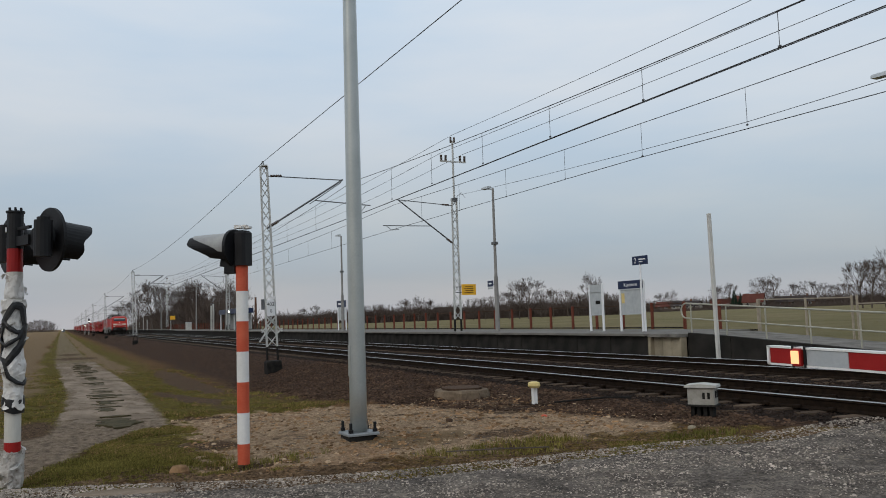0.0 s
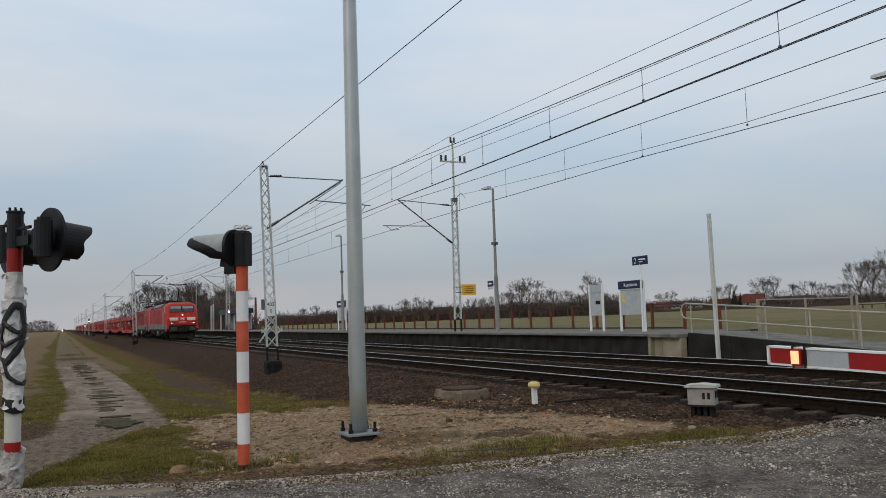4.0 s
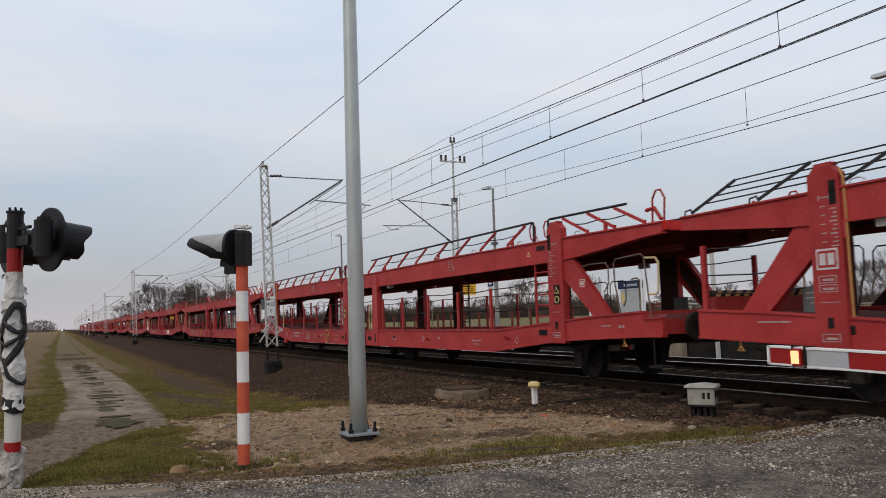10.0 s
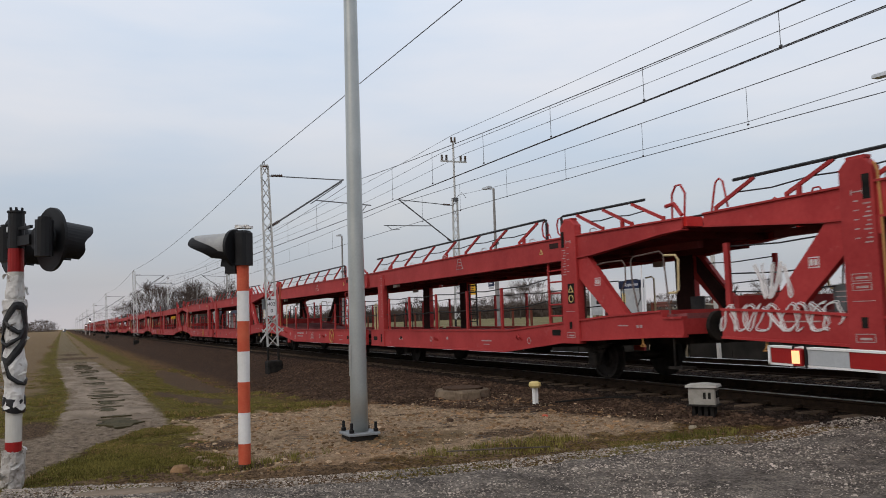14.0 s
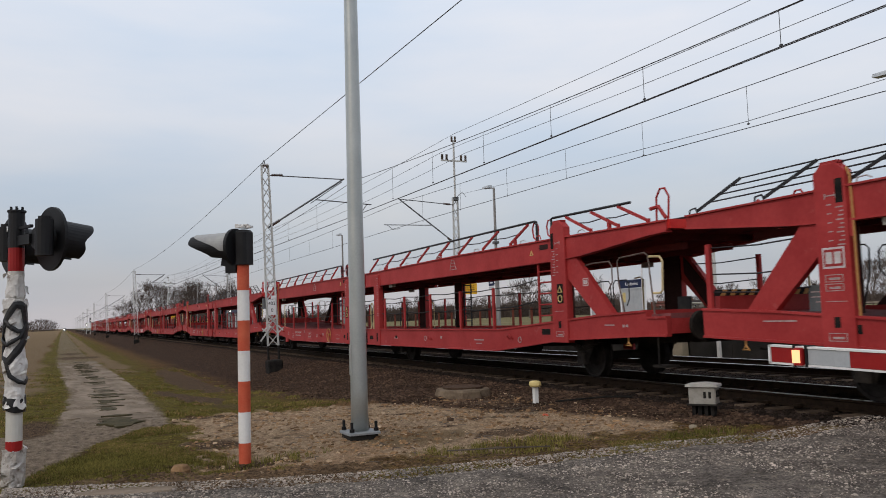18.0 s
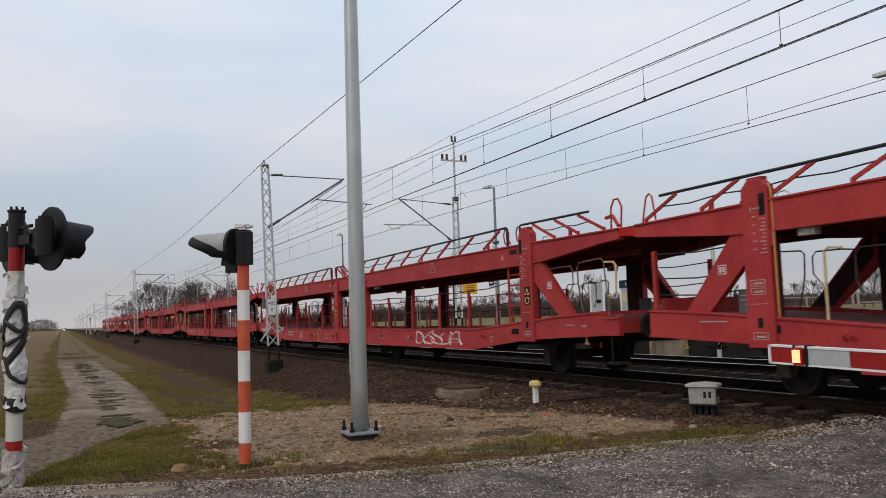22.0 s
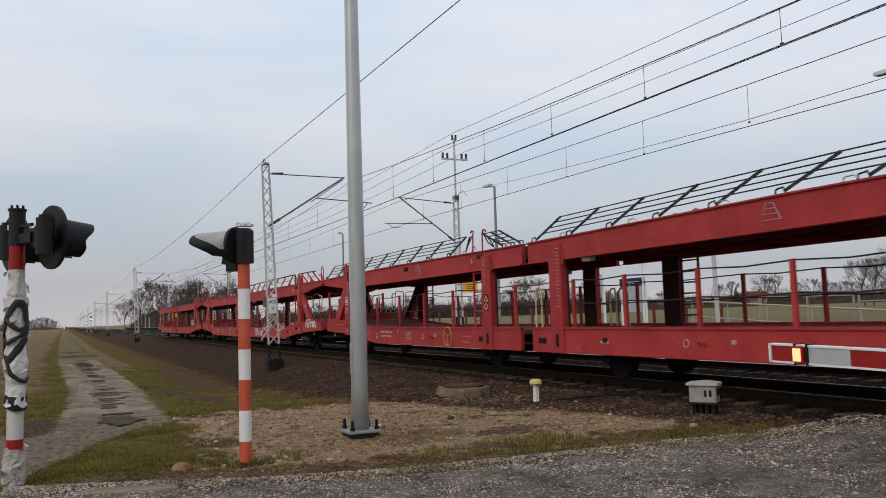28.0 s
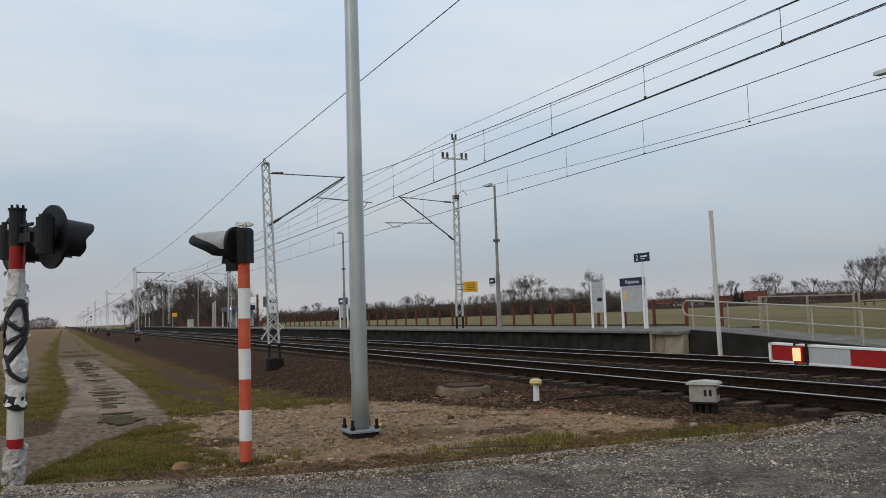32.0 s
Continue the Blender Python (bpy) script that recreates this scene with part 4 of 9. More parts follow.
    for k in range(22):
        z = random.choice((random.uniform(0.02, 0.40), random.uniform(1.0, 1.85), random.uniform(1.95, 2.16)))
        a = random.uniform(0, 6.28)
        d = Vector((math.cos(a), math.sin(a), random.uniform(-0.4, 0.6)))
        p = Vector((0.1 * math.cos(a), 0.1 * math.sin(a), z))
        side = Vector((-math.sin(a), math.cos(a), 0.5)) * 0.05
        q = p + d * random.uniform(0.015, 0.045)
        part("loose_flap", Build().add([p - side, p + side, q + side * 0.5, q - side * 0.3, p - side * 0.9 + Vector((0, 0, 0.006)), p + side * 0.9 + Vector((0, 0, 0.006)), q + Vector((0, 0, 0.006))], [(0, 1, 2, 3), (4, 6, 5)]), "foil", s)
    # two lamp units: backing disc, body, bracket and a long cut-away hood
    ca, sa = math.cos(turn), math.sin(turn)
    for side in (1, -1):
        o = Vector((0.0, 0, 2.50))
        ax = Vector((ca, sa, 0))
        acr = Vector((-sa, ca, 0))
        c = o + acr * (0.42 * side) + ax * 0.06
        head = part("lamp_unit", Build().disc(c + ax * 0.10, ax, 0.325, 0.03, 32), "black_plastic", s, "round black backing plate")
        part("housing", Build().disc(c + ax * 0.02, ax, 0.11, 0.16, 20, 0.15), "black_plastic", head)
        h = Build()
        n = 30
        vs, fs = [], []
        for k in range(n + 1):
            a = math.pi * (-0.36 + 1.72 * k / n)
            up = Vector((0, 0, 1))
            rad = acr * math.cos(a) + up * math.sin(a)
            far = 0.31 + 0.08 * math.sin(a) - 0.06 * math.exp(-(math.sin(a) / 0.35) ** 2)
            for r in (0.205, 0.192):
                vs += [c + ax * 0.11 + rad * r, c + ax * (0.11 + far) + rad * r * 0.92 - up * 0.03]
        for k in range(n):
            i = 4 * k
            fs += [(i, i + 1, i + 5, i + 4), (i + 2, i + 6, i + 7, i + 3), (i + 1, i + 3, i + 7, i + 5), (i, i + 4, i + 6, i + 2)]
        h.add(vs, fs)
        part("hood", h, "black_plastic", head)
        part("bracket", Build().beam(o + acr * 0.05 * side, o + acr * 0.34 * side, 0.05, 0.10).beam(o + acr * 0.06 * side + Vector((0, 0, 0.13)), o + acr * 0.34 * side + Vector((0, 0, 0.13)), 0.03, 0.03), "black_plastic", s)
        part("junction_box", Build().tube((0, 0, -0.19), (0, 0, 0.17), 0.085, 14).tube((0, 0, 0.17), (0, 0, 0.20), 0.06, 14), "black_plastic", s, at=Matrix.Translation(c + Vector((0.18, 0.03, 0))) @ Matrix.Rotation(turn, 4, "Z"))
    return s


flash_signal((-9.40, -0.44, -0.265), radians(116))


def striped_signal():
    """A red and white banded post with one hooded lamp."""
    g = -0.24
    s = thing("crossing_lamp_post", (-9.35, 1.86, g), "red and white banded post with one pale hooded lamp", "crossing signal")
    step = 0.342
    cuts = [0, 0.225] + [0.225 + step * i for i in range(1, 6)] + [2.24]
    for i in range(len(cuts) - 1):
        part("band", Build().tube((0, 0, cuts[i]), (0, 0, cuts[i + 1] - 0.001), 0.068, 20), "red_signal" if i % 2 == 0 else "white_signal", s)
    # lamp: looks along the road away from the line, towards lower x and y
    d = Vector((-0.72, -0.69, 0)).normalized()
    acr = Vector((-d.y, d.x, 0))
    up = Vector((0, 0, 1))
    o = Vector((0, 0, 2.435))
    part("housing", Build().soft_box(-0.075, 0.075, -0.095, 0.095, -0.21, 0.19, 0.03), "black_plastic", s, "black plastic lamp housing", at=Matrix.Translation(o - d * 0.02) @ Matrix.Rotation(math.atan2(d.y, d.x), 4, "Z"))
    part("backing_disc", Build().disc(o + d * 0.10 + up * 0.0, d, 0.215, 0.035, 28), "black_plastic", s)
    part("bracket", Build().beam(o + d * 0.06 - up * 0.24, o + d * 0.20 - up * 0.24, 0.12, 0.11), "black_plastic", s)
    part("lens", Build().disc(o + d * 0.125, d, 0.10, 0.02, 20), "lens_glass", s)
    def cowl(lo, hi, r0, r1, reach, lift, thick):
        """A hood open below: reach gives its length at each bearing round the lamp."""
        n, rings = 28, []
        for k in range(n + 1):
            a = math.pi * (lo + (hi - lo) * k / n)
            rad = acr * math.cos(a) + up * math.sin(a)
            f = reach(math.sin(a))
            t = f / 0.52
            rr = r0 + (r1 - r0) * t
            e = o + d * (0.12 + f) + rad * rr + up * lift * t
            q = o + d * 0.12 + rad * r0
            rings.append([q, e, e - rad * thick, q - rad * thick])
        return Build().hull(rings)

    part("hood", cowl(-0.10, 1.10, 0.178, 0.118, lambda h_: 0.08 + 0.42 * ease(-0.45, 0.80, h_), 0.055, 0.012), "grey_plastic", s, "pale grey lamp hood")
    part("hood_rim", cowl(-0.30, 1.30, 0.172, 0.128, lambda h_: 0.24 + 0.31 * ease(-0.9, 0.25, h_), 0.030, 0.02), "black_plastic", s, "black lower hood and rim")
    part("under_bracket", Build().beam(o + d * 0.12 - up * 0.19, o + d * 0.26 - up * 0.16, 0.10, 0.09), "black_plastic", s)
    c = Build()
    for i in range(5):
        p = Vector((0.02 + random.uniform(-0.07, 0.07), random.uniform(-0.07, 0.07), 2.645))
        c.hull([[p + Vector((random.uniform(0.03, 0.06) * math.cos(q), random.uniform(0.03, 0.06) * math.sin(q), zz)) for q in [j * 1.2566 for j in range(5)]] for zz in (0, random.uniform(0.02, 0.05))])
    part("foil_scrap", c, "foil", s, "scrap of white foil")


striped_signal()


def tall_pole():
    p = thing("steel_pole", (-10.30, 3.55, land(-10.3, 3.55) + 0.05), "tall grey tapered steel pole on a bolted base plate", "pole")
    n = 20
    rings = [[(r * math.cos(2 * math.pi * k / n), r * math.sin(2 * math.pi * k / n), z) for k in range(n)] for r, z in ((0.116, 0.03), (0.112, 0.6), (0.104, 3.0), (0.092, 6.0), (0.080, 9.0))]
    sh = part("shaft", Build().hull(rings), "grey_paint", p, smooth=True)
    part("base_plate", Build().soft_box(-0.215, 0.215, -0.215, 0.215, -0.01, 0.025, 0.012), "plate_grey", p)
    # dark colour stands in for the shadow line below the raised plate
    part("grout", Build().soft_box(-0.19, 0.19, -0.19, 0.19, -0.10, -0.01, 0.012), "concrete_dark", p)
    for a in (-0.165, 0.165):
        for c in (-0.165, 0.165):
            bo = part("bolt", Build().tube((a, c, 0.03), (a, c, 0.155), 0.021, 8).tube((a, c, 0.03), (a, c, 0.07), 0.036, 6), "black_plastic", p, "black capped anchor bolt")
    part("access_door", Build().soft_box(-0.045, 0.045, -0.114, -0.095, 0.75, 1.15, 0.003), "grey_paint", p)


tall_pole()


def barrier():
    """Lowered barrier boom with a lit red lamp near its tip."""
    y, x0 = 4.85, -4.524
    b = thing("barrier", (0, y, 0), "lowered red and white crossing barrier with a lit lamp", "barrier")
    z = lambda x: 0.968 - 0.026 * (x - x0)
    h = 0.0565
    for i, (a, c, m) in enumerate(((0.0, 0.32, "red_strong"), (0.32, 0.673, "boom_white"), (0.673, 1.40, "red_strong"), (1.40, 1.95, "boom_white"), (1.95, 2.5, "red_signal"), (2.5, 3.05, "white_signal"), (3.05, 3.6, "red_signal"), (3.6, 4.6, "white_signal"))):
        p, q = x0 + a, x0 + c - 0.002
        part("stripe", Build().prism([(p, z(p) - h), (q, z(q) - h), (q, z(q) + h), (p, z(p) + h)], -0.03, 0.03), m, b, bevel=0.006)
    xe = x0 + 4.6
    for s in (1, -1):
        part("edge_trim", Build().beam((x0 - 0.015, 0, z(x0) + s * (h + 0.007)), (xe, 0, z(xe) + s * (h + 0.007)), 0.075, 0.014), "white_signal", b)
    part("tip_trim", Build().beam((x0 - 0.012, 0, z(x0) - h - 0.012), (x0 - 0.012, 0, z(x0) + h + 0.012), 0.075, 0.02, (1, 0, 0)), "white_signal", b)
    lx = x0 + 0.272
    lamp = part("lamp", Build().soft_box(lx - 0.036, lx + 0.038, -0.075, -0.032, z(lx) - 0.064, z(lx) + 0.062, 0.010), "red_strong", b, "red lamp housing")
    part("lamp_lens", Build().box(lx - 0.032, lx + 0.030, -0.085, -0.074, z(lx) - 0.046, z(lx) + 0.046), "lamp_boom", lamp, "glowing orange-red lens")
    for a in (lx - 0.048, lx + 0.056):
        part("clamp", Build().box(a - 0.006, a + 0.006, -0.050, 0.045, z(lx) - 0.078, z(lx) + 0.078), "black_plastic", lamp)
    part("drive_post", Build().soft_box(xe - 0.2, xe + 0.3, -0.22, 0.22, -0.2, 1.15, 0.03), "grey_paint", b)


barrier()


def small_fixtures():
    # track-side junction cabinet
    c = thing("cable_cabinet", (-9.15, 8.38, -0.22), "weathered white cable cabinet on a dark pedestal by the track", "cabinet", turn=35)
    part("body", Build().soft_box(-0.19, 0.19, -0.13, 0.13, 0.19, 0.43, 0.015), "box_grey", c)
    part("lid", Build().prism([(-0.225, 0.43), (0.225, 0.43), (0.215, 0.465), (0.0, 0.485), (-0.215, 0.465)], -0.165, 0.165), "box_white", c, "overhanging pale lid")
    part("base_rim", Build().soft_box(-0.215, 0.215, -0.155, 0.155, 0.165, 0.19, 0.008), "concrete_dark", c)
    for x in (-0.13, -0.045, 0.045, 0.13):
        part("leg", Build().box(x - 0.025, x + 0.025, -0.10, 0.10, -0.1, 0.165), "tar", c)
    for y in (-0.06, 0.05):
        part("label_plate", Build().box(0.19, 0.196, y - 0.035, y + 0.035, 0.28, 0.38), "tar", c)
    for x in (0.04, 0.11):
        part("label_plate", Build().box(x - 0.018, x + 0.018, -0.137, -0.13, 0.27, 0.36), "concrete_dark", c)
    # stub with a yellow cap
    s = thing("marker_stub", (-12.1, 7.35, -0.2), "short white marker stub with pale yellow cap", "marker post")
    part("stem", Build().soft_box(-0.04, 0.04, -0.04, 0.04, -0.05, 0.30, 0.008), "white_signal", s)
    part("cap", Build().hull([[(r * math.cos(k * math.pi / 5), 0.8 * r * math.sin(k * math.pi / 5), z) for k in range(10)] for r, z in ((0.10, 0.28), (0.13, 0.31), (0.12, 0.36), (0.07, 0.38))]), "pale_yellow", s, "pale yellow domed cap")
    # old concrete manhole ring
    w = thing("manhole", (-14.3, 7.05, -0.27), "broken concrete manhole ring with rusty lid", "manhole")
    n = 18
    rg = lambda r, z, k0=0: [((r + 0.03 * noise.noise(Vector((k, z * 3, k0)))) * math.cos(2 * math.pi * k / n), (r + 0.03 * noise.noise(Vector((k, z * 3, k0)))) * math.sin(2 * math.pi * k / n), z + 0.03 * noise.noise(Vector((k * 1.7, 5, z)))) for k in range(n)]
    part("ring", Build().hull([rg(0.56, -0.1), rg(0.55, 0.10), rg(0.52, 0.19), rg(0.44, 0.20)]), "old_concrete", w)
    part("lid", Build().tube((-0.04, 0.02, 0.19), (-0.04, 0.02, 0.235), 0.40, 18), "rust_lid", w, "rusty round lid")
    part("broken_block", Build().soft_box(0.34, 0.62, -0.35, 0.1, -0.1, 0.21, 0.04), "old_concrete", w)
    # pale post beside the ramp
    p = thing("white_post", (-17.85, 17.02, -0.2), "tall pale square steel post in front of the ramp", "post")
    part("shaft", Build().beam((0, 0, 0), (-0.06, 0, 4.3), 0.095, 0.095, (0, 1, 0)), "post_white", p, bevel=0.008)
    part("footing", Build().soft_box(-0.16, 0.16, -0.16, 0.16, -0.1, 0.06, 0.02), "concrete", p)


small_fixtures()

# ---- overhead line ----


def lattice(h, w0, w1, material, parent, foot=0.9):
    """Two legs of a lattice mast, side by side across the line, and the zigzag between them."""
    for s in (-1, 1):
        part("leg", Build().beam((0, s * w0 / 2, foot), (0, s * w1 / 2, h), 0.12, 0.055, (0, 1, 0)), material, parent)
        part("leg_foot", Build().beam((0, s * w0 / 2 * 1.02, -0.1), (0, s * w0 / 2, foot), 0.125, 0.06, (0, 1, 0)), "tar", parent, "tarred black foot")
    n = int((h - foot) / 0.42)
    b = Build()
    for i in range(n):
        za, zb = foot + (h - foot) * i / n, foot + (h - foot) * (i + 1) / n
        wa, wb = (w0 + (w1 - w0) * (z - foot) / (h - foot) for z in (za, zb))
        s = 1 if i % 2 else -1
        b.beam((0.05, s * wa / 2, za), (0.05, -s * wb / 2, zb), 0.035, 0.014, (1, 0, 0))
        b.beam((-0.05, -s * wa / 2, za), (-0.05, s * wb / 2, zb), 0.035, 0.014, (1, 0, 0))
    part("lacing", b, material, parent)["kind"] = "stuff"


def insulator(b, p, q, r=0.05):
    p, q = Vector(p), Vector(q)
    for i in range(6):
        c = p.lerp(q, (i + 0.5) / 6)
        b.disc(c, q - p, r, (q - p).length / 12, 10)
    b.tube(p, q, r * 0.45, 8)


MAST_Y, MAST_LEAN = 7.10, 1.93          # the masts lean a little away from the track


def near_mast(x, full):
    z0 = land(x, MAST_Y)
    m = thing("catenary_mast", (x, MAST_Y + 0.25, 0), "pale lattice overhead line mast with black foot", "catenary mast", "overhead line masts")
    m.matrix_basis = pose(x, MAST_Y + 0.25, 0, MAST_LEAN)
    level = Matrix.Rotation(radians(-MAST_LEAN), 4, "X") @ Matrix.Translation((0, -0.25, 0))
    found = Build().soft_box(-0.32, 0.32, -0.28, 0.28, z0 - 0.3, -0.12, 0.05)
    part("foundation", found, "tar", m, "tarred concrete foundation block")
    lattice(7.45, 0.40, 0.26, "mast_steel", m, 0.42)
    part("cap", Build().box(-0.18, 0.18, -0.10, 0.10, 7.42, 7.47), "mast_steel", m)
    arch = [(-0.16 - 0.0 + 0.16 * math.cos(a), 0, 7.5 + 0.16 * math.sin(a)) for a in [k * math.pi / 8 for k in range(9)]]
    part("wire_hook", Build().line(arch, 0.018, 6), "mast_dark", m)
    dy = NEAR - MAST_Y
    b = Build()
    b.line([(0, 0.1, 7.05), (0, dy - 0.45, 7.02)], 0.022, 8).line([(0, 0.12, 5.0), (0, dy - 0.42, 7.04)], 0.035, 8)
    b.line([(0, dy * 0.56, 6.15), (0, dy + 0.75, 6.02)], 0.022, 8).line([(0, dy + 0.55, 6.02), (0, dy + 0.25, 5.62), (0, dy - 0.1, 5.6)], 0.016, 8)
    b.line([(0, dy * 0.50, 6.0), (0, dy - 0.5, 6.92)], 0.018, 6)
    part("cantilever", b, "mast_dark", m, "dark tubular cantilever arm", at=level)
    ins = Build()
    insulator(ins, (0, 0.25, 7.06), (0, 0.7, 7.09))
    insulator(ins, (0, 0.2, 5.06), (0, 0.55, 5.28), 0.06)
    part("insulator", ins, "ceramic", m, at=level)
    if full:
        pl = part("sign_plate", Build().box(0.08, 0.10, -0.15, 0.15, 1.60, 2.20), "sign_white", m, "white kilometre plate")
        face = Matrix.Rotation(radians(90), 4, "Z") @ Matrix.Rotation(radians(90), 4, "X")
        lettering("digits", "402", 0.19, "black_plastic", pl, Matrix.Translation((0.103, 0, 2.04)) @ face)
        lettering("digits", "0", 0.19, "black_plastic", pl, Matrix.Translation((0.103, 0, 1.78)) @ face)
        part("top_plate", Build().box(0.07, 0.09, -0.02, 0.18, 2.22, 2.34), "sign_white", m)
        x_ = Build()
        for s in (-1, 1):
            x_.beam((0.11, s * 0.40, 0.98), (0.11, -s * 0.20, 1.58), 0.05, 0.02, (1, 0, 0))
            x_.beam((0.10, s * 0.42, 1.10), (0.10, s * 0.20, 0.92), 0.05, 0.02, (1, 0, 0))
        x_.beam((0.11, -0.50, 0.62), (0.11, -0.10, 1.15), 0.06, 0.02, (1, 0, 0))
        part("cross_brace", x_, "mast_steel", m)
        part("small_box", Build().soft_box(-0.05, 0.07, -0.34, -0.24, 1.85, 2.25, 0.01), "mast_dark", m)
    return m


NEAR_X = [-31.25 - 64.5 * i for i in range(11)]
for i, x in enumerate(NEAR_X[:9]):
    near_mast(x, i == 0)


def far_mast(x, full):
    y = 18.6
    m = thing("catenary_mast", (x, y, PLAT_Z), "pale lattice overhead line mast on the platform", "catenary mast", "platform line masts")
    lattice(6.9, 0.36, 0.26, "mast_steel", m, 0.62)
    part("upper_pole", Build().tube((0, 0, 6.8), (0, 0, 10.0), 0.055, 8), "mast_steel", m)
    part("collar", Build().box(-0.15, 0.15, -0.13, 0.13, 6.78, 6.95), "mast_dark", m)
    part("cross_arm", Build().box(-0.04, 0.04, -0.75, 0.75, 8.85, 8.92), "mast_steel", m)
    b = Build()
    for a in (-0.68, -0.42, 0.42, 0.68):
        insulator(b, (0, a, 8.92), (0, a, 9.22), 0.07)
    for a in (-0.1, 0.1):
        insulator(b, (0, a, 9.9), (0, a, 10.2), 0.06)
    part("insulator", b, "ceramic", m, "brown pin insulators")
    dy = FAR - y
    b = Build()
    b.line([(0, -0.1, 6.55), (0, dy + 0.25, 6.75)], 0.022, 8).line([(0, -0.12, 4.55), (0, dy + 0.15, 6.78)], 0.035, 8)
    b.line([(0, dy * 0.42, 5.45), (0, dy - 0.65, 5.42)], 0.022, 8).line([(0, dy - 0.5, 5.42), (0, dy - 0.2, 5.2), (0, dy + 0.2, 5.24)], 0.016, 8)
    part("cantilever", b, "mast_dark", m, "dark tubular cantilever arm")
    ins = Build()
    insulator(ins, (0, -0.3, 6.57), (0, -0.7, 6.59))
    insulator(ins, (0, -0.2, 4.6), (0, -0.5, 4.8), 0.06)
    part("cantilever_insulator", ins, "ceramic", m)
    part("stay", Build().line([(0.05, 0, 6.9), (0.35, 0.25, 7.2), (0.5, 0.4, 6.9)], 0.014, 6), "mast_dark", m)
    if full:
        s = thing("yellow_sign", (x + 0.12, y + 0.62, PLAT_Z + 1.86), "yellow warning sign fixed to the mast", "sign")
        part("plate", Build().soft_box(-0.015, 0.015, -0.42, 0.42, 0, 0.56, 0.01), "yellow", s)
        for i in range(4):
            part("text_bar", Build().box(0.0155, 0.02, -0.26 + 0.05 * (i % 2), 0.26, 0.11 + 0.1 * i, 0.14 + 0.1 * i), "rust_lid", s)
        part("clamp", Build().box(-0.03, 0.01, -0.75, -0.40, 0.12, 0.16).box(-0.03, 0.01, -0.75, -0.40, 0.4, 0.44), "mast_dark", s)


FAR_X = [-37.9 - 64.3 * i for i in range(9)]
for i, x in enumerate(FAR_X[:8]):
    far_mast(x, i == 0)


def cable(name, rows, r, label, parent=None, n=10):
    """A wire through the given points, sagging a little between them."""
    b = Build()
    pts = []
    for (p, q, sag) in rows:
        p, q = Vector(p), Vector(q)
        for k in range(n):
            t = k / n
            pts.append(p.lerp(q, t) - Vector((0, 0, 4 * sag * t * (1 - t))))
    pts.append(Vector(rows[-1][1]))
    b.line(pts, r, 5)
    return tagged(part(name, b, "wire", None), label, "wire", "overhead wires")


